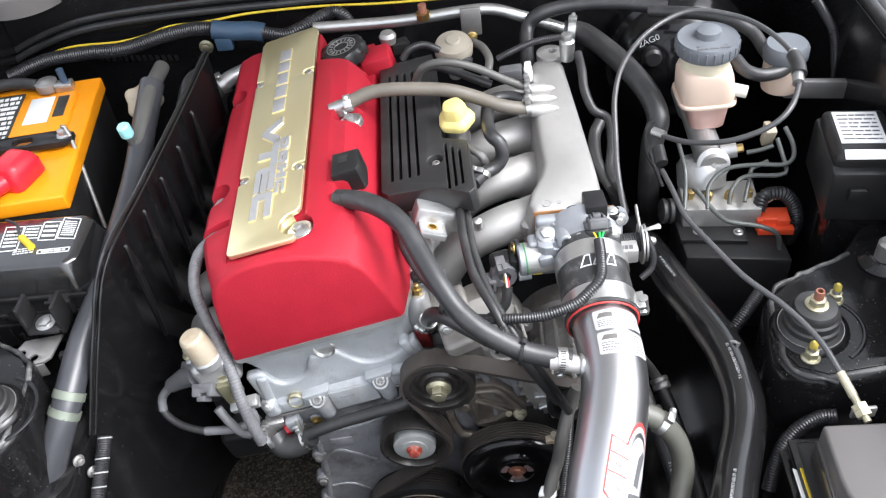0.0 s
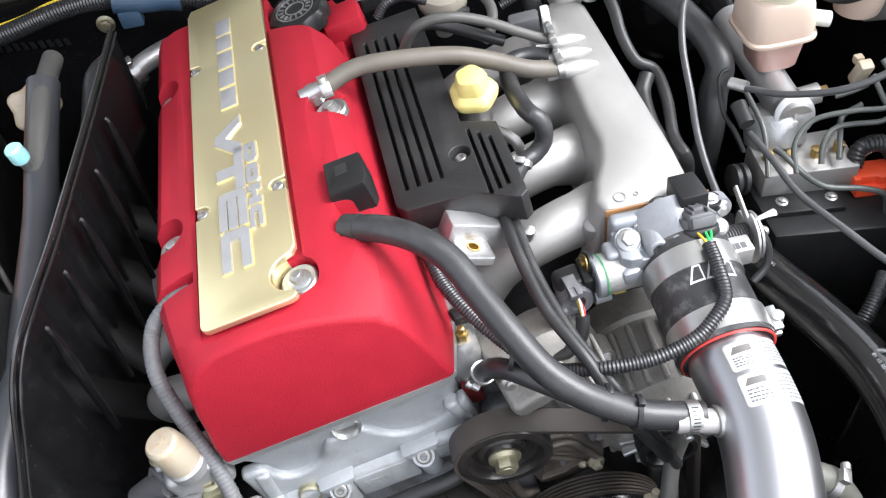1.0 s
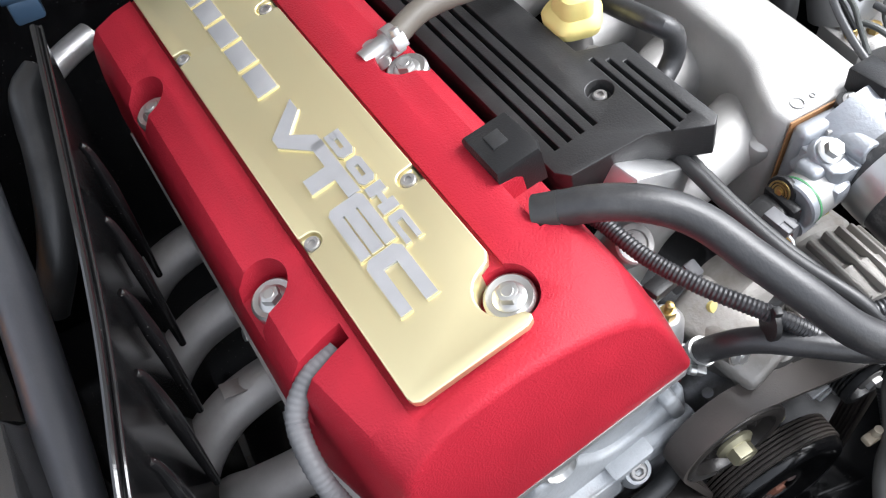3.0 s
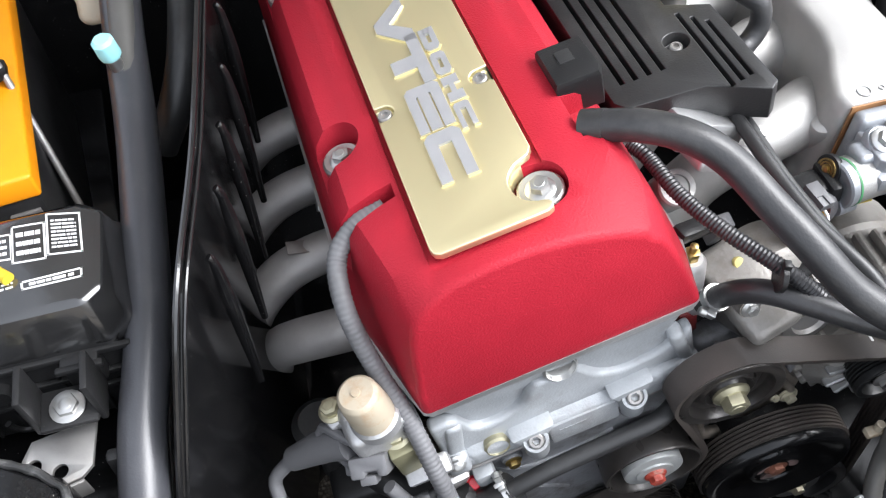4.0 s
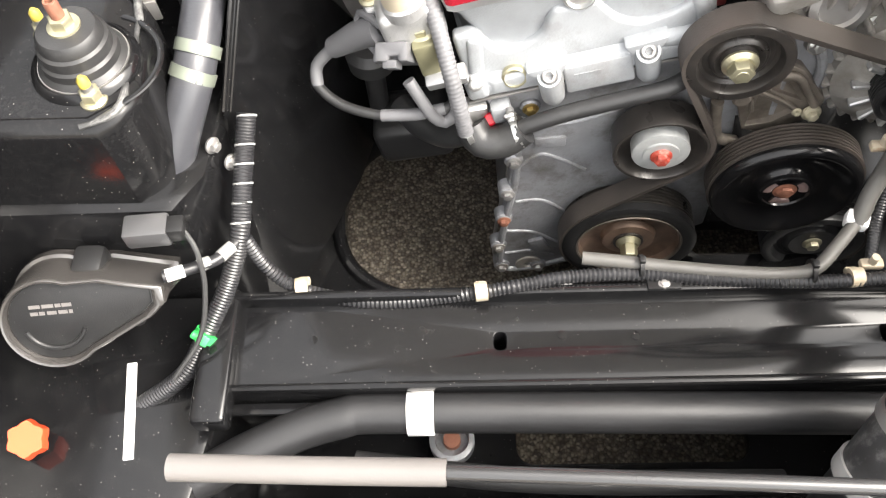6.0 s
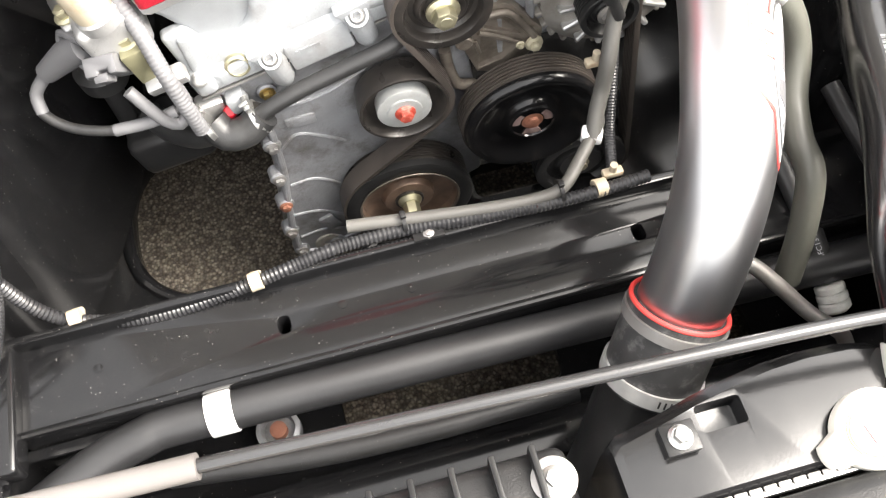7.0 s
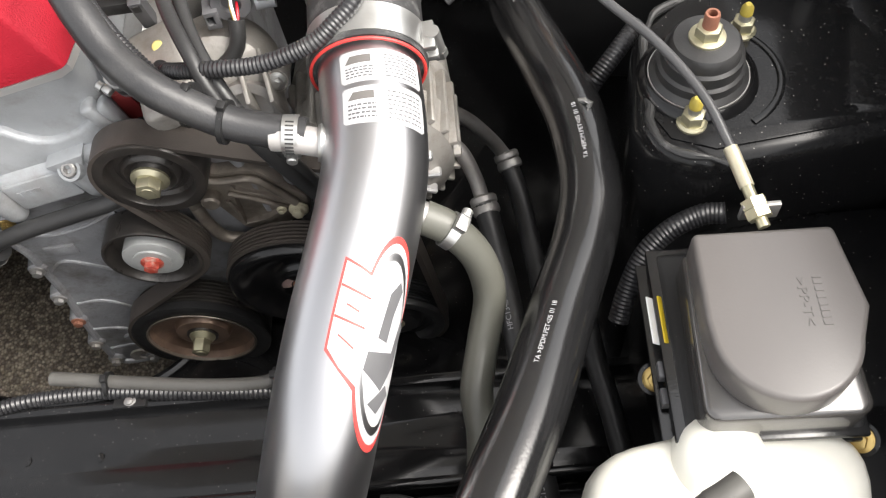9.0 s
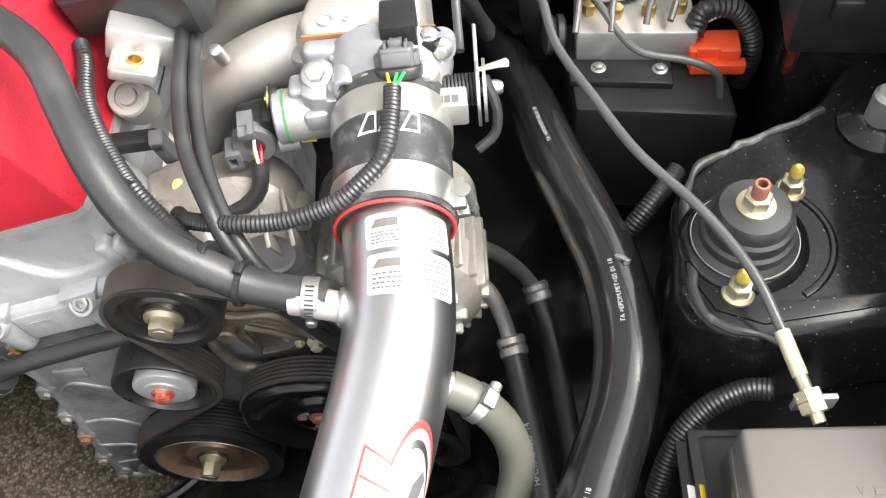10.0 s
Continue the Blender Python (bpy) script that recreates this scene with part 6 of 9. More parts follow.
hose("vacuum_line", [(-0.034, 0.915, 0.752), (-0.034, 0.8957, 0.751), (-0.0285, 0.8343, 0.742), (-0.0140, 0.774, 0.731), (0.0066, 0.730, 0.716), (0.022, 0.714, 0.69), (0.05, 0.708, 0.63), (0.075, 0.705, 0.57)], 0.0058, RUBBER, "black vacuum line below the manifold")
hc = thing("hose_clamp", "steel worm clamp on the breather hose", "clamp")
hring = clamp_ring(hc, (0.063, 0.6785, 0.7105), (1, -0.05, -0.15), 0.0130, 0.011, STEEL, True, 180)
slots = bmesh.new()
for k in range(22):
    box(slots, 0.0012, 0.0005, 0.006, aim((0.063, 0.6785, 0.7105), (1, -0.05, -0.15)) @ pose(0, 0, 0, 0, 0, 13 * k) @ pose(0, 0.0143, 0))
part("slots", slots, NEARBLACK, hring)
vc = thing("hose_clamp", "zinc spring clamp on the vent hose", "clamp")
clamp_ring(vc, (-0.191, 1.086, 0.815), (1, 0.15, 0.15), 0.0115, 0.010, STEEL, True, 60)
part("nipple", LA([(0.009, -0.02), (0.009, 0.02)], 22, aim((-0.199, 1.087, 0.812), (1, 0.15, 0.25))), STEEL, vc)
part("nipple_base", LA([(0.012, 0), (0.012, 0.012), (0.009, 0.016)], 24, aim(ew(0.083, 0.135, -0.026), ed(0, 0, 1))), STEEL, vc)
for x, y, z in [(0.069, 1.144, 0.774), (0.067, 1.119, 0.773), (0.065, 1.093, 0.771)]:
    ob = thing("hose_clip", "small steel clip on a manifold nipple", "clip", "manifold clips")
    clamp_ring(ob, (x, y, z), (1, 0.05, 0.1), 0.0095, 0.007, STEEL)
strap("cable_tie", (-0.07, 0.763, 0.728), (1, -0.35, -0.1), 0.0115, "black cable tie on the water hose")
strap("cable_tie", (-0.005, 0.698, 0.73), (1, -0.3, -0.15), 0.0150, "black cable tie round two hoses")
strap("cable_tie", (0.019, 0.686, 0.722), (1, -0.25, -0.12), 0.0150, "black cable tie round two hoses")
wc = thing("hose_clip", "zinc spring clip on the water hose", "clip")
clamp_ring(wc, (-0.095, 0.792, 0.668), (0.15, -0.35, 0.9), 0.0108, 0.007, STEEL, True, 120, lug=0.008)


def water_outlet():
    ob = thing("water_outlet", "small cast water outlet with a brass bleed screw", "water outlet")
    part("body", LA([(0.016, 0.62), (0.017, 0.66), (0.014, 0.685), (0.010, 0.69)], 28, pose(-0.107, 0.822, 0)), CAST, ob)
    part("arm", T([(-0.107, 0.815, 0.640), (-0.101, 0.806, 0.640), (-0.098, 0.800, 0.655)], 0.0092, seg=18), CAST, ob)
    part("bleed_screw", PR(hexagon(0.0065), 0.688, 0.699, pose(-0.107, 0.822, 0), 0.001), BRASS, ob)
    part("tip", LA([(0.0035, 0.698), (0.0035, 0.706), (0.002, 0.707)], 14, pose(-0.107, 0.822, 0)), BRASS, ob)
    part("flange", B(0.05, 0.03, 0.014, pose(-0.118, 0.83, 0.64, 0, -12, 0), 0.004), CAST, ob)
    return ob


water_outlet()
blk = thing("red_block", "dull red plastic block beside the head", "block")
part("block", B(0.018, 0.014, 0.034, pose(-0.106, 0.806, 0.622, 0, -10, 0), 0.003), REDDARK, blk)


def pump_housing():
    ob = thing("pump_housing", "grey cast pump housing behind the belt", "housing")
    part("casting", LA([(0.052, 0), (0.055, 0.02), (0.050, 0.045), (0.035, 0.055)], 40, aim((-0.025, 0.84, 0.615), (0.1, -0.9, 0.35))), CASTGRIME, ob)
    part("face", LA([(0.030, 0.053), (0.030, 0.058), (0.022, 0.060), (0.020, 0.056)], 36, aim((-0.005, 0.835, 0.605), (0.1, -0.9, 0.25))), DULLSTEEL, ob)
    part("arm", B(0.05, 0.09, 0.03, pose(-0.06, 0.80, 0.655, 10, -15, 12), 0.008, 3), CASTGRIME, ob)
    part("web", B(0.13, 0.03, 0.15, pose(-0.025, 0.80, 0.535, 0, -10, 0), 0.012, 3), GRIMY, ob)
    for k in range(3):
        part("web_rib", T([(-0.08 + 0.03 * k, 0.783, 0.60), (-0.06 + 0.035 * k, 0.781, 0.54), (-0.05 + 0.03 * k, 0.783, 0.47)], 0.005, seg=10), GRIMY, ob)
    for k in range(5):
        part("rib", B(0.004, 0.05, 0.05, pose(-0.055 + 0.020 * k, 0.800, 0.630, 20, -8, 10), 0.0012), CASTGRIME, ob)
    for x, y, z in ((-0.072, 0.775, 0.668), (-0.030, 0.782, 0.655), (0.030, 0.795, 0.640), (0.045, 0.790, 0.585), (-0.005, 0.778, 0.572)):
        part("boss", LA([(0.011, -0.03), (0.010, 0.0)], 22, aim((x, y, z), (0.05, -0.9, 0.3))), CASTGRIME, ob)
        bolt(ob, (x, y, z), (0.05, -0.9, 0.3), 0.0058, 0.006, material=STEEL)
    return ob


pump_housing()


def alternator():
    ob = thing("alternator", "grey finned alternator behind the intake pipe", "alternator")
    m = aim((0.097, 0.90, 0.536), (0, -1, 0))
    part("body", LA([(0.060, 0), (0.076, 0.006), (0.079, 0.04), (0.075, 0.045), (0.075, 0.085), (0.079, 0.09), (0.076, 0.125), (0.055, 0.140), (0.02, 0.145)], 56, m), CASTGRIME, ob)
    for k in range(26):
        a = 2 * math.pi * k / 26
        part("fin", B(0.015, 0.0060, 0.074, m @ pose(0.076 * math.cos(a), 0.076 * math.sin(a), 0.088, 0, 0, math.degrees(a)), 0.0025, 2), CASTGRIME, ob)
    for k in range(14):
        a = 2 * math.pi * k / 14
        part("front_fin", B(0.006, 0.030, 0.010, m @ pose(0.048 * math.cos(a), 0.048 * math.sin(a), 0.141, 0, 0, math.degrees(a) + 90), 0.0015, 1), CAST, ob)
    return ob


alternator()
altp = pulley("alternator_pulley", "small dark ribbed alternator pulley", (0.080, 0.732, 0.540), 0.031, 0.030, "ribbed", hub=0.012)
bolt(altp, (0, 0, -0.004), (0, 0, 1), 0.009, 0.008, material=DULLSTEEL)
acp = pulley("compressor_pulley", "dusty dark compressor pulley low at the front", (0.080, 0.737, 0.262), 0.060, 0.034, "ribbed", hub=0.03, material=DUSTYRUBBER)
bolt(acp, (0, 0, -0.004), (0, 0, 1), 0.008, 0.008, material=ZINCCREAM)

def belt_loop(arcs, width, y, thick=0.0040, ribs=6):
    """A ribbed belt along arcs (x, z, radius, from, to in degrees), joined by straight runs; the ribs face the loop's inside."""
    pts = []
    for x, z, r, a0, a1 in arcs:
        n = max(4, int(abs(a1 - a0) / 6))
        for k in range(n + 1):
            a = radians(a0 + (a1 - a0) * k / n)
            pts.append(Vector((x + r * math.cos(a), z + r * math.sin(a))))
    n = len(pts)
    secs = []
    for i in range(n):
        t = (pts[(i + 1) % n] - pts[i - 1]).normalized()
        inn = Vector((-t.y, t.x))
        p, q = pts[i] - inn * thick * 0.5, pts[i] + inn * thick * 0.5
        sec = [Vector((p.x, y + width, p.y)), Vector((p.x, y, p.y))]
        for k in range(ribs):
            for f, d in ((0.0, 0.0), (0.25, 0.0022), (0.75, 0.0022)):
                c = q + inn * d
                sec.append(Vector((c.x, y + width * (k + f) / ribs, c.y)))
        sec.append(Vector((q.x, y + width, q.y)))
        secs.append(sec)
    bm = loft(bmesh.new(), secs + secs[:1], close_ends=False)
    bmesh.ops.remove_doubles(bm, verts=bm.verts, dist=1e-6)
    bmesh.ops.recalc_face_normals(bm, faces=bm.faces)
    return bm


belt = tagged(part("drive_belt", belt_loop([(-0.09, 0.596, 0.0490, 84, 205.7), (-0.138, 0.464, 0.0515, 25.7, -50), (-0.147, 0.283, 0.0815, 130, 278), (0.080, 0.262, 0.0625, 278, 362), (0.080, 0.540, 0.0335, 0, 84)], 0.026, 0.737), BELT), "worn dark brown ribbed drive belt round the pulleys", "belt", "belt drive")


# exhaust side
def exhaust_header():
    ob = thing("exhaust_header", "dull grey steel exhaust header tubes beside the head", "exhaust header")
    for y in (1.185, 1.092, 0.999):
        part("tube", T([(-0.365, y, 0.585), (-0.40, y, 0.585), (-0.445, y - 0.006, 0.570), (-0.485, y - 0.016, 0.525), (-0.51, y - 0.03, 0.45), (-0.515, y - 0.02, 0.36)], 0.0215, seg=24), HEADER, ob)
    part("tube", T([(-0.365, 0.905, 0.585), (-0.40, 0.906, 0.582), (-0.44, 0.920, 0.560), (-0.465, 0.955, 0.50), (-0.48, 0.99, 0.42), (-0.49, 1.02, 0.34)], 0.0215, seg=24), HEADER, ob)
    for y in (1.185, 1.092, 0.999, 0.905):
        part("port_flange", B(0.012, 0.066, 0.056, pose(-0.378, y, 0.59, 0, -12, 0), 0.006), HEADER, ob)
        bolt(ob, (-0.386, y + 0.036, 0.612), (-1, 0, 0.3), 0.0065, 0.008)
    part("stamp", B(0.024, 0.016, 0.0015, pose(-0.420, 0.997, 0.604, 0, 12, 0), 0.0005), DULLSTEEL, ob, "stamped mark")
    return ob


exhaust_header()


def spool_valve():
    ob = thing("spool_valve", "spool valve with a stained cream cap and zinc bolts", "valve", m=E)
    part("cap", LA([(0.0182, -0.132), (0.0184, -0.122), (0.0176, -0.102), (0.0168, -0.094), (0.0160, -0.0905), (0.0135, -0.0882), (0.004, -0.0878)], 40, pose(-0.1425, -0.167, 0)), CREAM, ob, "cream cap with rusty stains")
    part("cap_center", LA([(0.004, -0.0880), (0.0035, -0.0866)], 16, pose(-0.1425, -0.167, 0)), CREAM, ob)
    part("body", carve(B(0.058, 0.044, 0.046, pose(-0.144, -0.158, -0.160, 0, 0, 8)), [], 0.008, 3), CAST, ob)
    part("neck", LA([(0.0205, -0.142), (0.0205, -0.131), (0.018, -0.128)], 36, pose(-0.1425, -0.167, 0)), CAST, ob)
    part("block", carve(B(0.022, 0.024, 0.040, pose(-0.137, -0.178, -0.190, 0, 0, 4)), [], 0.003, 2), OLIVEZINC, ob, "olive zinc valve block")
    part("foot", carve(B(0.040, 0.018, 0.014, pose(-0.126, -0.190, -0.214, 20, 0, 0)), [], 0.003, 2), CAST, ob)
    part("ear", B(0.026, 0.018, 0.010, pose(-0.172, -0.146, -0.148, 0, 0, 20), 0.004), CAST, ob)
    bolt(ob, (-0.176, -0.142, -0.143), (0, 0, 1), 0.0080, 0.010, material=YZINC)
    bolt(ob, (-0.137, -0.172, -0.170), (0, -0.2, 1), 0.0085, 0.010, material=YZINC)
    mc = pose(-0.164, -0.182, -0.178, 34, 0, -14)
    con = part("connector", carve(B(0.032, 0.018, 0.028, mc), [B(0.010, 0.02, 0.010, mc @ pose(0.002, -0.014, 0.010))], 0.003, 2), CONNGREY, ob, "grey connector")
    part("latch", carve(B(0.014, 0.008, 0.016, mc @ pose(-0.002, -0.011, 0.004)), [], 0.0015, 2), CONNGREY, con)
    part("ear", B(0.010, 0.012, 0.010, mc @ pose(-0.019, -0.002, -0.006), 0.002), CONNGREY, con)
    part("boot", carve(B(0.024, 0.016, 0.020, mc @ pose(0.004, 0, -0.022)), [], 0.004, 2), CONNGREY, con)
    part("lead", T([(-0.160, -0.196, -0.202), (-0.154, -0.204, -0.222), (-0.149, -0.2067, -0.246), (-0.140, -0.207, -0.258), (-0.128, -0.203, -0.252), (-0.122, -0.199, -0.236), (-0.121, -0.196, -0.215)], 0.0062, seg=12), GREYCONDUIT, ob)
    for k in range(2):
        part("wire_loop", T([(-0.160, -0.180, -0.158 + 0.004 * k), (-0.176, -0.164, -0.150), (-0.190 + 0.006 * k, -0.148, -0.152), (-0.196 + 0.008 * k, -0.152, -0.166), (-0.184, -0.172, -0.180), (-0.172, -0.186, -0.180)], 0.0038, seg=10), CONNGREY, ob)
    return ob


spool_valve()
hose("head_harness", [(-0.345, 0.885, 0.768), (-0.368, 0.878, 0.762), (-0.388, 0.862, 0.748), (-0.391, 0.828, 0.728), (-0.380, 0.801, 0.685), (-0.362, 0.770, 0.636), (-0.350, 0.738, 0.598), (-0.343, 0.726, 0.565), (-0.338, 0.722, 0.53)], 0.0080, GREYCONDUIT, "grey corrugated harness over the valve cover edge", "harness", ribs=0.0006, pitch=0.0042)
LEAD = [(-0.412, 0.777, 0.615), (-0.433, 0.787, 0.6), (-0.464, 0.795, 0.575), (-0.483, 0.791, 0.555), (-0.484, 0.779, 0.54), (-0.46, 0.761, 0.53), (-0.42, 0.746, 0.53), (-0.384, 0.742, 0.535), (-0.357, 0.744, 0.54), (-0.342, 0.754, 0.545)]
lead = hose("oxygen_lead", LEAD, 0.0052, RUBBER, "dark sensor lead in a loop, wrapped in grey tape", "harness")
for a, b in ((2, 5), (6, 9)):
    part("tape", T(LEAD[a:b], 0.0062, seg=12), GREYCONDUIT, lead, "grey tape wrap")
part("boot", T(LEAD[0:3], 0.0145, seg=18, radii=[0.0145, 0.0140, 0.0105]), CONNGREY, lead, "dark grey boot")
hose("water_pipe", [(-0.292, 0.742, 0.498), (-0.275, 0.742, 0.512), (-0.235, 0.745, 0.527), (-0.185, 0.748, 0.540), (-0.140, 0.752, 0.552), (-0.11, 0.77, 0.56)], 0.0085, RUBBER, "black rubber water pipe across the engine front")
hose("elbow_hose", [(-0.333, 0.753, 0.5), (-0.322, 0.742, 0.488), (-0.3, 0.74, 0.49), (-0.28, 0.744, 0.505)], 0.0170, RUBBER, "fat black elbow hose with spring clips")
for q in ((-0.286, 0.745, 0.5), (-0.334, 0.75, 0.5)):
    ob = thing("hose_clip", "zinc spring clip on the elbow hose", "clip", "elbow clips")
    clamp_ring(ob, q, (0.9, 0.1, 0.3), 0.0178, 0.006, STEEL)
    part("ear", B(0.004, 0.016, 0.010, aim(q, (0.9, 0.1, 0.3)) @ pose(0, 0.024, 0, 0, 0, 20), 0.001), STEEL, ob)
tag = thing("red_plug", "small red plastic plug on a grey sensor", "plug")
part("plug", LA([(0.007, 0), (0.007, 0.010), (0.005, 0.012)], 18, aim((-0.313, 0.766, 0.493), (0, -0.6, 0.8))), REDPL, tag)
part("sensor", B(0.028, 0.020, 0.028, pose(-0.330, 0.770, 0.505, 10, 0, 10), 0.005), CAST, tag)
hose("bypass_pipe", [(-0.413, 0.85, 0.42), (-0.393, 0.822, 0.42), (-0.36, 0.796, 0.43), (-0.332, 0.78, 0.46)], 0.0150, RUBBER, "black lower water hose")
mnt = thing("engine_mount", "dark engine mount beside the block", "mount")
part("bracket", B(0.09, 0.07, 0.06, pose(-0.40, 0.845, 0.39, 0, -10, 0), 0.012, 3), PLASTIC, mnt)
part("cup", LA([(0.026, 0.0), (0.028, 0.02), (0.02, 0.028)], 28, pose(-0.44, 0.86, 0.48)), RUBBER, mnt)
part("post", LA([(0.012, 0.0), (0.012, 0.09)], 18, pose(-0.44, 0.86, 0.395)), PLASTIC, mnt)


# left side
def quad_frame(parent, quad, width=0.0016, lift=0.0006, name="label_frame", mt=None):
    """A thin printed outline along four corners."""
    q = [Vector(p) for p in quad]
    bm = bmesh.new()
    for a, b in zip(q, q[1:] + q[:1]):
        d = b - a
        m = Matrix.Translation((a + b) / 2) @ Matrix.Rotation(math.atan2(d.y, d.x), 4, "Z")
        box(bm, d.length + width, width, lift, m)
    return part(name, bm, mt or WHITE, parent)


def quad_bars(parent, quad, rows, seed, name="label_print", mt=None, fill=0.45, margin=0.12):
    a, b, c, d = [Vector(p) for p in quad]
    bm = bars(margin, 1 - margin, margin, 1 - margin, rows, seed, 0.0, 1.0, fill=fill)
    for v in bm.verts:
        u, w, h = v.co
        v.co = (a.lerp(b, u)).lerp(d.lerp(c, u), w) + Vector((0, 0, h * 0.0005))
    return part(name, bm, mt or WHITE, parent)


def battery():
    base = pose(-0.616, 1.020, 0.745, 0, 0, 6.0)
    ob = thing("battery", "black car battery with an orange top and printed labels", "battery", m=base)
    part("case", carve(B(0.194, 0.319, 0.18, pose(-0.099, 0.161, -0.112)), [], 0.006, 2), PLASTIC, ob)
    for k in range(5):
        part("case_rib", B(0.026, 0.004, 0.010, pose(-0.02 - 0.036 * k, -0.0005, -0.040), 0.0015), GREYPLASTIC, ob)
    part("top", carve(B(0.200, 0.325, 0.026, pose(-0.100, 0.1625, -0.010)), [B(0.11, 0.10, 0.02, pose(-0.155, 0.05, 0.006))], 0.007, 3), ORANGE, ob, "orange battery top")
    part("raised_lid", B(0.150, 0.110, 0.008, pose(-0.105, 0.225, 0.004), 0.003), ORANGE, ob)
    part("dark_label", B(0.060, 0.140, 0.0012, pose(-0.150, 0.225, 0.0088), 0.0004), NEARBLACK, ob, "black printed label")
    part("label_print", bars(-0.176, -0.124, 0.160, 0.29, 9, 5, 0.0094, 0.0099, along_y=False), WHITE, ob)
    part("white_label", B(0.040, 0.075, 0.0012, pose(-0.085, 0.235, 0.0088), 0.0004), WHITE, ob, "white label")
    part("dark_label", B(0.018, 0.060, 0.0012, pose(-0.050, 0.240, 0.0088), 0.0004), NEARBLACK, ob)
    part("post", LA([(0.013, 0.0), (0.012, 0.022), (0.009, 0.024)], 24, pose(-0.085, 0.305, 0.0)), DULLSTEEL, ob)
    return ob, base


bat, BM = battery()


def battery_clamp():
    ob = thing("battery_clamp", "black hold-down bar across the battery with a zinc nut", "clamp", m=BM)
    bar_out = [(-0.02, 0.115), (-0.005, 0.125), (-0.005, 0.140), (-0.025, 0.150), (-0.20, 0.150), (-0.23, 0.140), (-0.23, 0.120)]
    part("bar", carve(PR(bar_out, 0.010, 0.020), [PR(rounded(-0.10, 0.123, -0.068, 0.142, 0.009), -0.1, 0.1)], 0.003, 2), PLASTIC, ob)
    bolt(ob, (-0.020, 0.133, 0.020), (0, 0, 1), 0.008, 0.010)
    part("hook_rod", T([(-0.018, 0.133, 0.035), (-0.010, 0.130, 0.02), (0.008, 0.06, -0.10), (0.018, 0.0, -0.24)], 0.0035, seg=10), DULLSTEEL, ob, "long steel hook rod")
    return ob


battery_clamp()


def terminal(name, label, m, mt):
    ob = thing(name, label, "battery terminal", m=m)
    part("boot", carve(loft(bmesh.new(), [[Vector((x * s, y * s, z)) for x, y in rounded(-0.026, -0.030, 0.026, 0.034, 0.012)] for z, s in ((0.0, 1.0), (0.022, 0.98), (0.036, 0.80), (0.042, 0.55))]), [], 0.003, 2), mt, ob, "red plastic terminal boot")
    part("tail", T([(0, -0.02, 0.016), (-0.012, -0.05, 0.014), (-0.04, -0.085, 0.0)], 0.014, seg=18), mt, ob)
    part("cable", T([(-0.035, -0.08, 0.004), (-0.06, -0.10, -0.005), (-0.11, -0.12, -0.02)], 0.012, seg=16), RUBBER, ob)
    return ob


terminal("battery_terminal", "red plastic boot over the battery terminal", BM @ pose(-0.075, 0.055, 0.004, 0, 0, -25), REDPL)
nt2 = thing("ground_terminal", "lead terminal with a blue-marked bolt on the battery", "battery terminal", m=BM)
part("clamp", LA([(0.019, 0.006), (0.019, 0.020), (0.013, 0.022)], 28, pose(-0.085, 0.305, 0.0)), DULLSTEEL, nt2)
part("lug", B(0.030, 0.020, 0.016, pose(-0.055, 0.300, 0.010), 0.003), STEEL, nt2)
part("bolt", LA([(0.006, 0.0), (0.006, 0.03)], 14, pose(-0.052, 0.300, 0.012)), BLUE, nt2, "blue-marked bolt")
part("cable", T([(-0.10, 0.308, 0.014), (-0.14, 0.318, 0.018), (-0.19, 0.312, 0.014), (-0.26, 0.27, -0.02)], 0.010, seg=16), RUBBER, nt2)
bt = slab("battery_tray", "black battery tray", [(-0.83, 1.02), (-0.60, 1.02), (-0.62, 1.37), (-0.83, 1.37)], 0.52, 0.545, PAINT, bevel=0.004)
part("tray_leg", B(0.20, 0.30, 0.31, pose(-0.72, 1.19, 0.366), 0.01), PAINT, bt)


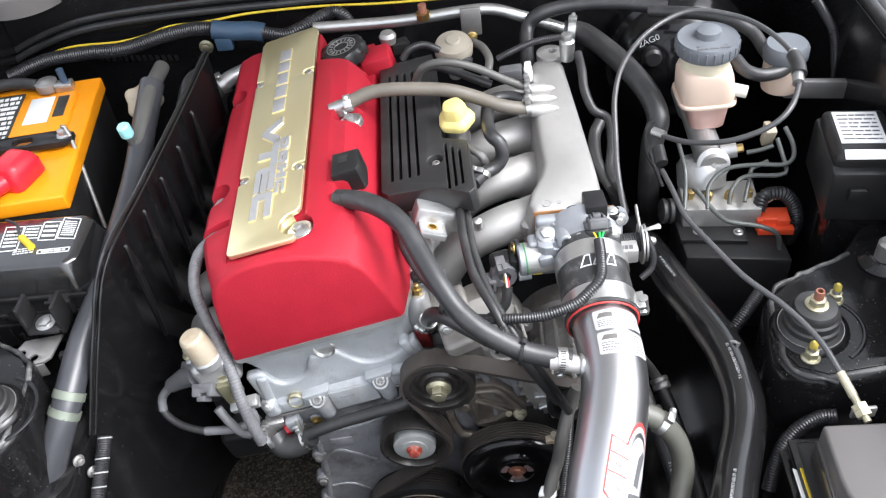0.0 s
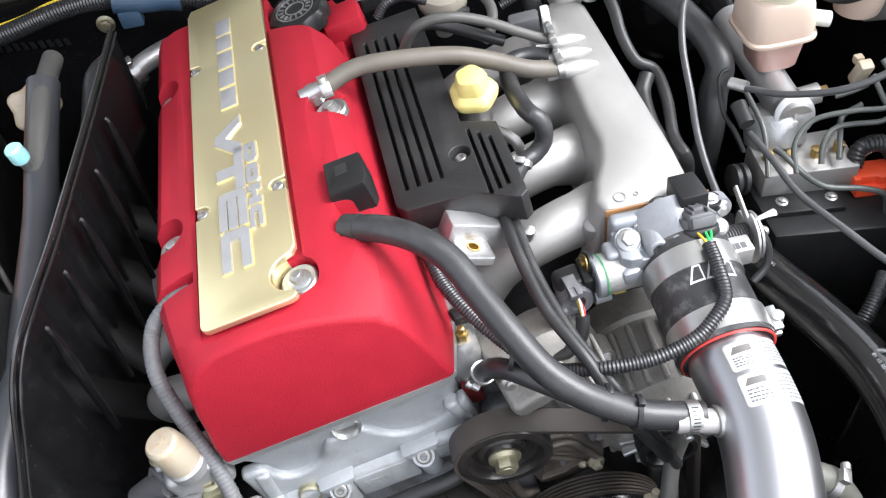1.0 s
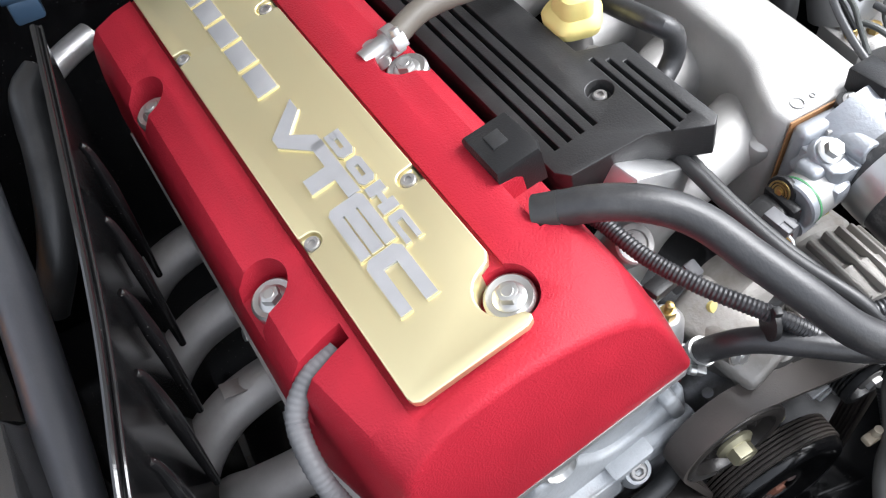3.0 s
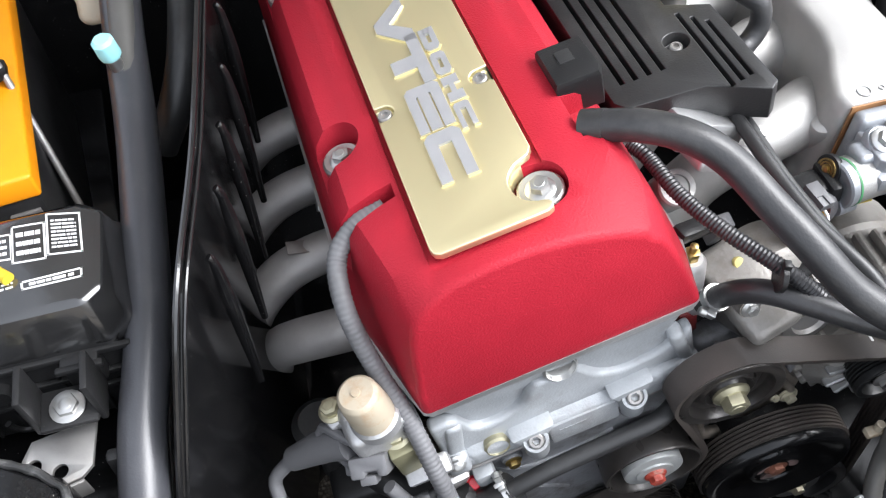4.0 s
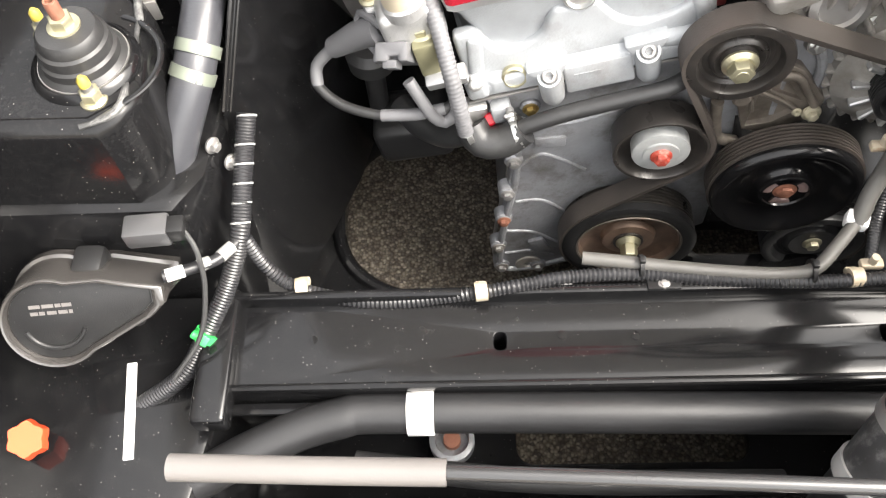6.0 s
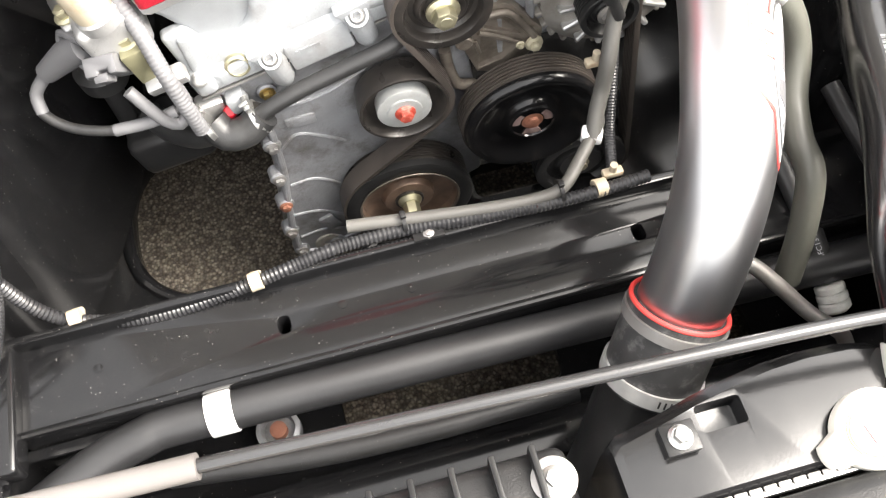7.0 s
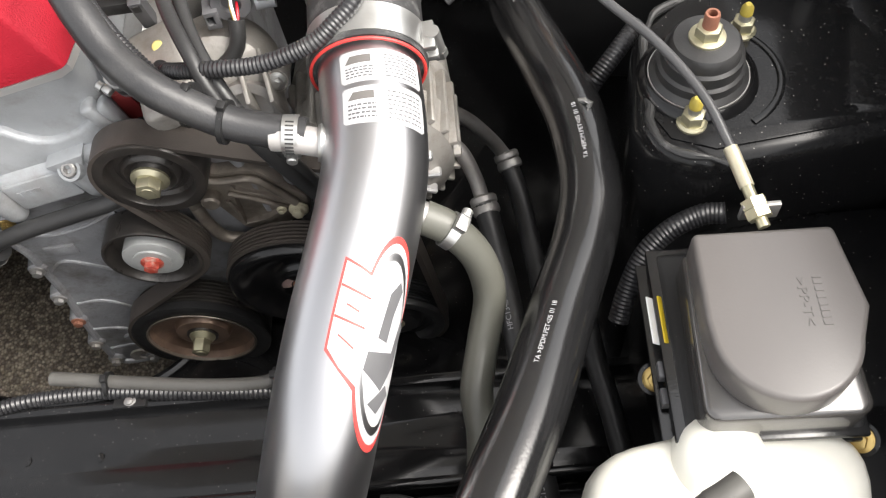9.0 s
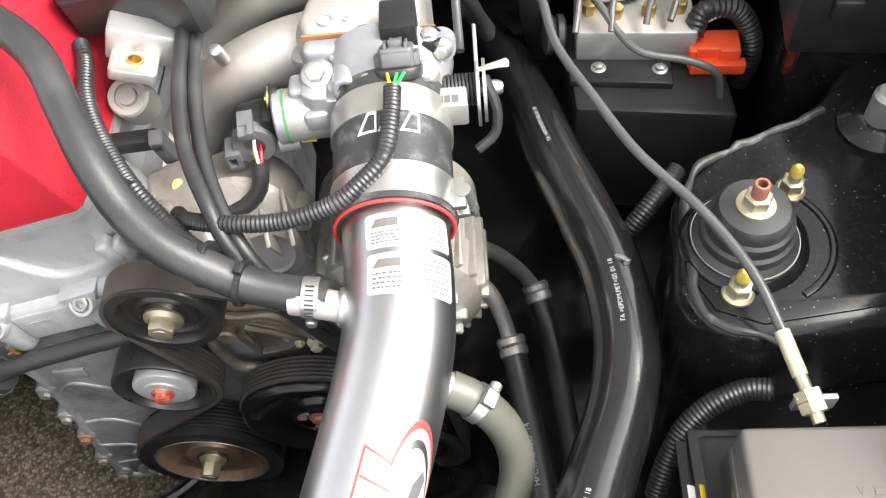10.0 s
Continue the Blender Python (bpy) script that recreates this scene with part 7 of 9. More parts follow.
def fuse_box():
    ob = thing("fuse_box", "black plastic fuse box with white printed diagrams on the lid", "fuse box")
    body = [(-0.76, 0.876), (-0.574, 0.876), (-0.558, 0.892), (-0.556, 0.985), (-0.575, 1.0), (-0.76, 1.0)]
    part("base", carve(PR(body, 0.590, 0.690), [], 0.006, 2), PLASTIC, ob)
    secs = [[Vector((-0.66 + (x + 0.66) * s, 0.932 + (y - 0.932) * s2, z)) for x, y in body] for z, s, s2 in ((0.686, 1.03, 1.03), (0.700, 1.03, 1.03), (0.716, 0.97, 0.90), (0.734, 0.93, 0.84), (0.738, 0.90, 0.80))]
    part("lid", carve(loft(bmesh.new(), secs), [], 0.005, 3), FUSEBLACK, ob, angle=45)
    part("lid_seam", B(0.20, 0.005, 0.006, pose(-0.66, 0.873, 0.690), 0.001), PLASTIC, ob)
    lat = part("latch", B(0.030, 0.014, 0.030, pose(-0.600, 0.869, 0.678), 0.003), PLASTIC, ob)
    part("latch_bar", B(0.036, 0.006, 0.006, pose(-0.600, 0.861, 0.690), 0.0015), PLASTIC, lat)
    for z in (0.66, 0.64):
        part("rib", B(0.18, 0.005, 0.005, pose(-0.665, 0.873, z), 0.001), PLASTIC, ob)
    for k in range(7):
        part("body_rib", B(0.0025, 0.005, 0.075, pose(-0.745 + 0.024 * k, 0.8745, 0.635), 0.0008), PLASTIC, ob)
    part("clip_loop", T([tuple(Vector((-0.668, 0.866, 0.628)) + Vector((0.012 * math.cos(radians(a)), 0, 0.016 * math.sin(radians(a))))) for a in range(180, 361, 20)], 0.0028, seg=8), PLASTIC, ob)
    part("tie_lug", LA([(0.010, 0), (0.010, 0.01)], 18, aim((-0.672, 0.876, 0.665), (0, -1, 0))), PLASTIC, ob)
    for quad, rows, seed in (([(-0.607, 0.982, 0.738), (-0.581, 0.976, 0.738), (-0.579, 0.935, 0.738), (-0.605, 0.939, 0.738)], 8, 1), ([(-0.634, 0.976, 0.738), (-0.609, 0.974, 0.738), (-0.607, 0.936, 0.738), (-0.632, 0.938, 0.738)], 3, 2),
                             ([(-0.66, 0.97, 0.738), (-0.635, 0.969, 0.738), (-0.633, 0.943, 0.738), (-0.658, 0.945, 0.738)], 3, 3), ([(-0.625, 0.917, 0.738), (-0.58, 0.918, 0.738), (-0.58, 0.91, 0.738), (-0.624, 0.91, 0.738)], 1, 4), ([(-0.689, 0.972, 0.738), (-0.662, 0.97, 0.738), (-0.657, 0.921, 0.738), (-0.683, 0.921, 0.738)], 5, 6)):
        quad_frame(ob, quad)
        quad_bars(ob, quad, rows, seed)
    quad_bars(ob, [(-0.666, 0.926, 0.738), (-0.627, 0.927, 0.738), (-0.626, 0.911, 0.738), (-0.664, 0.908, 0.738)], 3, 8, fill=0.4)
    br = part("bracket", B(0.045, 0.036, 0.006, pose(-0.613, 0.838, 0.674), 0.003), PLASTIC, ob)
    part("bracket_side", B(0.006, 0.034, 0.05, pose(-0.589, 0.842, 0.690), 0.002), PLASTIC, br)
    part("bracket_side", B(0.006, 0.034, 0.05, pose(-0.637, 0.842, 0.690), 0.002), PLASTIC, br)
    bolt(ob, (-0.613, 0.836, 0.677), (0, -0.1, 1), 0.0095, 0.006, washer=0.013)
    return ob


fuse_box()
fb = thing("support_bracket", "bare steel support bracket with two holes", "bracket")
part("plate", carve(PR([(-0.672, 0.782), (-0.664, 0.777), (-0.612, 0.788), (-0.604, 0.796), (-0.600, 0.836), (-0.650, 0.828)], 0.650, 0.654), [LA([(0.0060, 0.5), (0.0060, 0.8)], 20, pose(x, y, 0)) for x, y in ((-0.648, 0.806), (-0.628, 0.797))], 0.001), DULLSTEEL, fb)
part("fold", B(0.060, 0.003, 0.022, pose(-0.640, 0.780, 0.642, 0, 0, 11), 0.001), DULLSTEEL, fb)
part("leg", B(0.03, 0.012, 0.30, pose(-0.590, 0.800, 0.505, 0, 4, 0), 0.004), PLASTIC, fb)
tie = thing("wire_splice", "yellow crimp splice on a thin black wire", "wire")
part("splice", T([(-0.655, 0.942, 0.742), (-0.633, 0.92, 0.742)], 0.0052, seg=14, step=0.004), YELLOW, tie)
part("wire", T([(-0.684, 0.973, 0.75), (-0.663, 0.959, 0.752), (-0.658, 0.947, 0.747), (-0.653, 0.939, 0.743)], 0.0022, seg=8), NEARBLACK, tie)


def shroud():
    ob = thing("side_shroud", "tall black heat shroud panel with ribs and a folded edge", "shroud")
    top = [(-0.435, 1.275, 0.815), (-0.452, 1.14, 0.805), (-0.475, 0.97, 0.794), (-0.503, 0.845, 0.772), (-0.530, 0.790, 0.690), (-0.566, 0.730, 0.565), (-0.586, 0.690, 0.455), (-0.604, 0.645, 0.335)]
    foot = [(-0.455, 1.29), (-0.46, 1.17), (-0.465, 1.02), (-0.47, 0.92), (-0.485, 0.86), (-0.518, 0.775), (-0.552, 0.71), (-0.585, 0.64)]
    secs = []
    for p, q in zip(top, foot):
        mid = (p[0] * 0.6 + q[0] * 0.4, p[1] * 0.6 + q[1] * 0.4, p[2] * 0.6 + 0.26 * 0.4)
        secs.append([Vector(p), Vector((p[0] + 0.004, p[1], p[2])), Vector((mid[0] + 0.004, mid[1], mid[2])), Vector((q[0] + 0.004, q[1], 0.26)), Vector((q[0], q[1], 0.26)), Vector(mid)])
    part("panel", loft(bmesh.new(), secs), PAINT, ob)
    part("edge", T(top[:6], 0.0026, seg=8), GLOSSHOSE, ob, "folded edge")
    part("edge", T([(x + 0.0055, y + 0.002, z - 0.004) for x, y, z in top[:6]], 0.0018, seg=8), GLOSSHOSE, ob)
    for x, y, z in [(-0.440, 1.141, 0.785), (-0.446, 1.062, 0.780), (-0.455, 0.993, 0.779), (-0.465, 0.928, 0.776), (-0.478, 0.869, 0.769)]:
        part("bead", T([(x, y, z + 0.006), (x + 0.003, y - 0.001, z - 0.004), (x + 0.004, y - 0.006, z - 0.06), (x + 0.003, y - 0.010, z - 0.16)], 0.006, seg=12, radii=[0.003, 0.0062, 0.0050, 0.0032]), PAINT, ob)
    return ob


shroud()
hose("heater_hose", [(-0.448, 1.268, 0.775), (-0.464, 1.253, 0.77), (-0.471, 1.225, 0.755), (-0.474, 1.206, 0.745), (-0.486, 1.162, 0.72), (-0.504, 1.135, 0.69), (-0.53, 1.125, 0.65)], 0.0165, RUBBER, "black textured heater hose behind the shroud")
hose("refrigerant_pipe", [(-0.522, 1.30, 0.78), (-0.526, 1.22, 0.778), (-0.532, 1.15, 0.752), (-0.534, 1.10, 0.728)], 0.0125, GREYHOSE, "dull grey refrigerant pipe", "pipe")
capl = thing("service_valve", "pale cyan capped service valve on the pipe", "cap")
part("cap", LA([(0.0095, 0), (0.0105, 0.004), (0.0100, 0.018), (0.007, 0.021)], 24, aim((-0.540, 1.128, 0.768), (-0.1, -0.1, 1)), lobes=8, depth=0.03), CYAN, capl)
part("stem", LA([(0.0065, -0.025), (0.0065, 0.002)], 18, aim((-0.540, 1.128, 0.768), (-0.1, -0.1, 1))), STEEL, capl)
pad = thing("foam_pad", "yellowed foam pad behind the pipe", "pad")
part("pad", carve(LA([(0.028, 0), (0.030, 0.012), (0.026, 0.018)], 28, aim((-0.551, 1.255, 0.745), (0.1, -0.8, 0.5)), lobes=5, depth=0.12), [], 0.003), CREAM, pad)
cl = thing("hose_clamp", "pair of greenish zinc clamps on the coolant hose", "clamp")
clamp_ring(cl, (-0.5725, 0.746, 0.632), (0.25, 0.75, 0.55), 0.0196, 0.011, PALEGREEN, False)
clamp_ring(cl, (-0.5785, 0.728, 0.619), (0.35, 0.70, 0.60), 0.0196, 0.011, PALEGREEN, False)


def horn():
    ob = thing("horn_cover", "round black plastic horn cover with a dark grey connector", "horn")
    m = aim((-0.688, 0.546, 0.500), (0.14, -0.80, 0.58), 0)
    right = m.inverted().to_3x3() @ Vector((1, 0, 0))
    m = m @ pose(0, 0, 0, 0, 0, math.degrees(math.atan2(right.y, right.x)))
    def drop(k):
        arc = [(-0.031 + 0.046 * k * math.cos(radians(a)), -0.003 + 0.046 * k * math.sin(radians(a))) for a in range(65, 316, 10)]
        return arc + [(-0.031 + 0.092 * k, -0.003 + 0.000 * k), (-0.031 + 0.104 * k, -0.003 + 0.012 * k), (-0.031 + 0.104 * k, -0.003 + 0.029 * k), (-0.031 + 0.050 * k, -0.003 + 0.042 * k)]
    secs = [[m @ Vector((x, y, z)) for x, y in drop(k)] for k, z in ((1.06, -0.062), (1.06, -0.050), (1.0, -0.048), (1.0, -0.004), (0.985, -0.001), (0.96, 0.0), (0.92, -0.0005), (0.89, -0.003), (0.87, -0.010))]
    part("dome", loft(bmesh.new(), secs), LIDBLACK, ob, angle=40)
    part("face", carve(PR([(x, y) for x, y in drop(0.865)], -0.0115, -0.0085, m), [], 0.001), PLASTIC, ob, "dark recessed face")
    part("face_ring", T([tuple(m @ Vector((-0.031 + 0.028 * math.cos(radians(a)), -0.003 + 0.028 * math.sin(radians(a)), -0.008))) for a in range(200, 341, 10)], 0.0022, seg=8), PLASTIC, ob)
    part("face_marks", bars(-0.050, -0.012, 0.002, 0.016, 2, 41, -0.0086, -0.0080, fill=0.5), GREYPLASTIC, ob).data.transform(m)
    part("mount_post", B(0.03, 0.03, 0.16, pose(-0.69, 0.60, 0.44), 0.006), PLASTIC, ob)
    con = part("connector", B(0.040, 0.024, 0.022, pose(-0.622, 0.607, 0.552, 0, 0, 4), 0.003), CABLE, ob, "dark grey connector")
    part("plug", B(0.016, 0.018, 0.018, pose(-0.596, 0.608, 0.553, 0, 0, 4), 0.002), PLASTIC, con)
    part("wire", T([(-0.590, 0.606, 0.552), (-0.580, 0.592, 0.54), (-0.578, 0.57, 0.51), (-0.59, 0.54, 0.47), (-0.62, 0.51, 0.44)], 0.0025, seg=8), NEARBLACK, con)
    return ob


horn()
fh = hose("fender_harness", [(-0.542, 0.722, 0.57), (-0.546, 0.697, 0.55), (-0.549, 0.66, 0.53), (-0.554, 0.626, 0.505), (-0.571, 0.591, 0.47), (-0.594, 0.553, 0.445), (-0.618, 0.523, 0.42), (-0.671, 0.5, 0.39)], 0.0095, CONDUIT, "black corrugated harness with pale tape marks", "harness", ribs=0.0008, pitch=0.0032)
for k, q in enumerate([(-0.542, 0.72, 0.568), (-0.545, 0.698, 0.553), (-0.547, 0.683, 0.543), (-0.548, 0.667, 0.534), (-0.55, 0.652, 0.524), (-0.552, 0.636, 0.514)]):
    part("tape_ring", LA([(0.0096, -0.0009), (0.0099, 0), (0.0096, 0.0009)], 22, aim(q, (-0.05, 0.75, 0.5))), TAPEGREY, fh, "pale tape ring")
BRANCH = [(-0.554, 0.623, 0.505), (-0.57, 0.6, 0.51), (-0.588, 0.589, 0.515), (-0.615, 0.577, 0.52)]
branch = hose("branch_lead", BRANCH, 0.0055, CONDUIT, "black branch lead with white tape wraps", "lead")
for k in range(3):
    a, b = Vector(BRANCH[k]), Vector(BRANCH[k + 1])
    part("tape_wrap", T([tuple(a.lerp(b, 0.35)), tuple(a.lerp(b, 0.9))], 0.0062, seg=12), WHITE if k == 2 else TAPEGREY, branch, "white tape wrap")
gc = thing("green_clip", "bright green clip on the harness", "clip")
clamp_ring(gc, (-0.594, 0.552, 0.445), (0.5, 0.6, 0.4), 0.0105, 0.009, GREEN, True, 30)
hose("rail_harness", [(-0.55, 0.626, 0.505), (-0.54, 0.618, 0.47), (-0.522, 0.609, 0.445), (-0.495, 0.601, 0.435), (-0.45, 0.593, 0.43), (-0.406, 0.591, 0.43), (-0.361, 0.593, 0.435), (-0.326, 0.593, 0.443), (-0.29, 0.597, 0.447), (-0.242, 0.605, 0.447), (-0.172, 0.606, 0.447), (-0.093, 0.598, 0.447), (-0.031, 0.594, 0.447), (0.031, 0.594, 0.447), (0.084, 0.597, 0.447)], 0.0072, CONDUIT, "black corrugated harness lying along the crossmember", "harness", ribs=0.0014, pitch=0.0045)
hose("overflow_tube", [(-0.227, 0.623, 0.452), (-0.198, 0.619, 0.452), (-0.145, 0.611, 0.452), (-0.083, 0.603, 0.452), (-0.031, 0.6, 0.452), (-0.006, 0.604, 0.456), (0.016, 0.624, 0.46), (0.042, 0.652, 0.464), (0.071, 0.683, 0.47)], 0.0068, GREYHOSE, "grey rubber tube tied along the crossmember")
for n, q in (("wire_clip", (-0.327, 0.592, 0.446)), ("wire_clip", (-0.505, 0.605, 0.44)), ("wire_clip", (0.032, 0.597, 0.447))):
    ob = thing(n, "cream plastic wire clip on the harness", "clip", "wire clips")
    part("clip", LA([(0.0085, -0.006), (0.0095, -0.006), (0.0095, 0.006), (0.0085, 0.006)], 24, aim(q, (1, 0.1 if n else 0, 0))), CREAM, ob)
    part("foot", B(0.012, 0.012, 0.008, Matrix.Translation(q) @ pose(0, 0.008, -0.007), 0.002), CREAM, ob)
for q in [(-0.171, 0.613, 0.45), (-0.01, 0.602, 0.452)]:
    strap("cable_tie", q, (1, 0, 0), 0.011, "black cable tie on the crossmember harness")
tb2 = thing("harness_bracket", "small black metal bracket on the crossmember", "bracket")
part("plate", B(0.032, 0.014, 0.004, pose(-0.150, 0.596, 0.445, -10, 0, 0), 0.001), PLASTIC, tb2)
bolt(tb2, (-0.150, 0.595, 0.447), (0, 0, 1), 0.004, 0.003, material=DULLSTEEL)
wcn = thing("white_connector", "white plastic connector on the grey tube", "connector")
part("shell", B(0.022, 0.016, 0.016, aim((0.040, 0.651, 0.463), (0.35, 0.8, 0.15)), 0.003), WHITE, wcn)
hose("pump_lead", [(0.04, 0.647, 0.463), (0.048, 0.665, 0.48), (0.057, 0.679, 0.5), (0.063, 0.689, 0.53), (0.076, 0.716, 0.56), (0.088, 0.727, 0.59)], 0.0085, GREYHOSE, "grey lead rising behind the pipe", "lead")
hose("pump_harness", [(0.05, 0.611, 0.445), (0.06, 0.651, 0.46), (0.067, 0.677, 0.49), (0.074, 0.701, 0.52), (0.078, 0.724, 0.55)], 0.006, CONDUIT, "black corrugated harness by the pump pulley", "harness", ribs=0.0007, pitch=0.0032)
for q in [(0.054, 0.698, 0.52), (0.05, 0.611, 0.447)]:
    ob = thing("wire_clip", "cream plastic wire clip near the pulley", "clip", "wire clips")
    part("clip", B(0.022, 0.010, 0.008, Matrix.Translation(q), 0.002), CREAM, ob)
    part("pin", LA([(0.004, 0), (0.004, 0.014)], 12, Matrix.Translation(q)), CREAM, ob)
for q in [(-0.575, 0.694, 0.56), (-0.562, 0.689, 0.54)]:
    ob = thing("body_bolt", "pale zinc bolt with a washer on the body side", "bolt", "body bolts")
    bolt(ob, q, (0.85, -0.5, 0.1), 0.0058, 0.007, washer=0.0075, material=DULLSTEEL)
slab("side_rail", "black painted body side rail", [(XL, 0.62), (-0.60, 0.62), (-0.575, 0.66), (-0.56, 0.78), (-0.555, 1.02), (-0.60, 1.05), (XL, 1.05)], 0.20, 0.56, PAINT, bevel=0.015)
slab("headlamp_panel", "black painted panel in front of the strut tower", [(XL, 0.30), (-0.62, 0.30), (-0.585, 0.50), (-0.585, 0.62), (XL, 0.62)], 0.20, 0.40, PAINT, bevel=0.01)
wp = thing("white_strip", "narrow white plastic strip low at the corner", "strip")
part("strip", B(0.010, 0.10, 0.004, pose(*(-0.674, 0.494, 0.4), 0, 0, 8), 0.001), WHITE, wp)
oc = thing("orange_connector", "small orange connector at the lamp corner", "connector")
part("shell", LA([(0.016, 0), (0.018, 0.006), (0.016, 0.02)], 24, aim((-0.761, 0.463, 0.41), (0.2, -0.3, 1)), lobes=6, depth=0.1), ORANGECONN, oc)


# front: radiator and lower bars
def radiator():
    ob = thing("radiator", "black radiator with a glossy plastic fan shroud top", "radiator")
    sec = lambda y, z: [Vector((x, y, z)) for x in (-0.075, 0.12, 0.30, 0.43)]
    prof = [(0.318, 0.22), (0.325, 0.56), (0.322, 0.598), (0.312, 0.606), (0.262, 0.606), (0.25, 0.60), (0.25, 0.22)]
    arch = [(-0.085, -0.010), (-0.078, -0.004), (-0.045, 0.002), (-0.016, 0.009), (0.012, 0.014), (0.042, 0.018), (0.07, 0.019), (0.10, 0.017), (0.122, 0.012), (0.128, -0.012), (0.20, -0.014), (0.285, -0.014)]
    bm = loft(bmesh.new(), [[Vector((x, y + (dy if y > 0.3 else 0), z + (0.006 if z > 0.605 and dy > 0 else 0))) for y, z in prof] for x, dy in arch])
    part("shroud", carve(bm, [PR(rounded(-0.022, 0.300, 0.012, 0.320, 0.003), 0.588, 0.65)], 0.004, 3), SHROUD, ob, "glossy black arched fan shroud")
    part("core_edge", B(0.385, 0.004, 0.008, pose(0.0925, 0.252, 0.605), 0.001), STEEL, ob, "bright crimped seam")
    for k in range(37):
        part("crimp_tab", B(0.0092, 0.0045, 0.0020, pose(-0.098 + 0.0105 * k, 0.2545, 0.6092, 12, 0, 0), 0.0006, 1), DULLSTEEL, ob)
    part("tank", B(0.38, 0.050, 0.045, pose(0.093, 0.222, 0.600), 0.012, 3), PLASTIC, ob, "black radiator tank")
    for x in (-0.041, 0.222):
        br = part("bracket", B(0.025, 0.022, 0.004, pose(x, 0.300, 0.620), 0.0015), PLASTIC, ob)
        part("bracket_leg", B(0.003, 0.020, 0.040, pose(x - 0.011, 0.300, 0.600), 0.001), PLASTIC, br)
        part("bracket_leg", B(0.003, 0.020, 0.040, pose(x + 0.011, 0.300, 0.600), 0.001), PLASTIC, br)
        bolt(ob, (x, 0.300, 0.622), (0, 0, 1), 0.0060, 0.010)
    return ob


radiator()


def fan_motor():
    ob = thing("condenser_mount", "dark ribbed plastic mount in front of the crossmember", "mount")
    part("body", B(0.20, 0.06, 0.06, pose(-0.21, 0.300, 0.545), 0.010, 3), PLASTIC, ob)
    for k in range(6):
        part("rib", B(0.005, 0.062, 0.020, pose(-0.285 + 0.03 * k, 0.300, 0.578), 0.0015), PLASTIC, ob)
    for x in (-0.255, -0.125):
        bolt(ob, (x, 0.305, 0.577), (0, 0, 1), 0.0070, 0.008)
        part("ring", LA([(0.016, 0), (0.017, 0.003), (0.013, 0.004)], 28, pose(x, 0.305, 0.574)), DULLSTEEL, ob)
    return ob


fan_motor()


def radiator_cap():
    ob = thing("radiator_filler", "white-metal radiator cap with a yellow warning disc", "radiator cap", m=pose(0.087, 0.272, 0.612, 8, 0, 14))
    out = [(0.030 * math.cos(a) * (1 + (0.42 if abs(math.cos(a)) > 0.92 else 0)), 0.027 * math.sin(a)) for a in [2 * math.pi * k / 40 for k in range(40)]]
    part("cap", PR(out, 0.0, 0.014, bevel=0.005, seg=3), WHITEPL, ob)
    part("disc", LA([(0.0185, 0.014), (0.0185, 0.0148), (0.0165, 0.0148)], 32, pose(-0.006, 0, 0)), YELLOW, ob, "yellow-green ring")
    part("disc_center", LA([(0.0165, 0.0142), (0.0165, 0.0152)], 28, pose(-0.006, 0, 0)), GREYPLASTIC, ob, "dark label disc")
    part("warning", LA([(0.008, 0.0150), (0.008, 0.0158)], 3, pose(-0.006, 0, 0)), REDPL, ob, "red warning sign")
    part("neck", LA([(0.02, -0.03), (0.02, 0.0)], 28), STEEL, ob)
    return ob


radiator_cap()
hs = thing("hood_stop", "pale grey round rubber-centred hood stop", "hood stop", m=pose(0.262, 0.268, 0.612))
part("ring", hoop([(0.018, 0), (0.030, 0), (0.030, 0.012), (0.027, 0.015), (0.020, 0.015), (0.019, 0.010)], 40), CLAMPWHITE, hs)
part("hub", LA([(0.019, 0.0), (0.019, 0.011), (0.016, 0.013), (0.011, 0.013), (0.0095, 0.009)], 32), CONNGREY, hs)
part("socket", hoop([(0.0105, 0.0125), (0.0105, 0.0150), (0.0085, 0.0150), (0.0080, 0.0125)], 28), RUBBER, hs, "black rubber socket rim")
# a flat dark disc stands for the shade in the hub's hole
part("socket_shade", LA([(0.0082, 0.0092), (0.0082, 0.0098)], 24), NEARBLACK, hs, "dark disc standing for the shaded hole")
part("plate", B(0.05, 0.10, 0.006, pose(0.006, -0.06, 0.002), 0.003), WHITEPL, hs)
BOTTLE_HOSE = [(0.32, 0.414, 0.678), (0.307, 0.408, 0.676), (0.288, 0.397, 0.668), (0.262, 0.375, 0.658), (0.234, 0.345, 0.65), (0.206, 0.315, 0.645), (0.181, 0.294, 0.638), (0.159, 0.282, 0.63), (0.137, 0.275, 0.62)]
bottle_hose = hose("bottle_hose", BOTTLE_HOSE, 0.0085, GREYHOSE, "grey rubber hose from the bottle to the radiator neck")
hose("bottle_hose_boot", [(0.326, 0.417, 0.678), (0.315, 0.411, 0.677), (0.306, 0.407, 0.675)], 0.0095, GREYHOSE, "thicker end boot of the bottle hose", "boot")
uc = thing("spring_clamp", "white-coated spring clamp on the radiator hose", "clamp")
m_uc = aim((0.144, 0.306, 0.616), (0.25, 0.88, 0.42))
part("band", carve(LA([(0.0252, -0.012), (0.0270, -0.012), (0.0270, 0.012), (0.0252, 0.012)], 44, m_uc), [B(0.03, 0.03, 0.012, m_uc @ pose(0.012, 0.022, 0))], 0.001), CLAMPWHITE, uc)
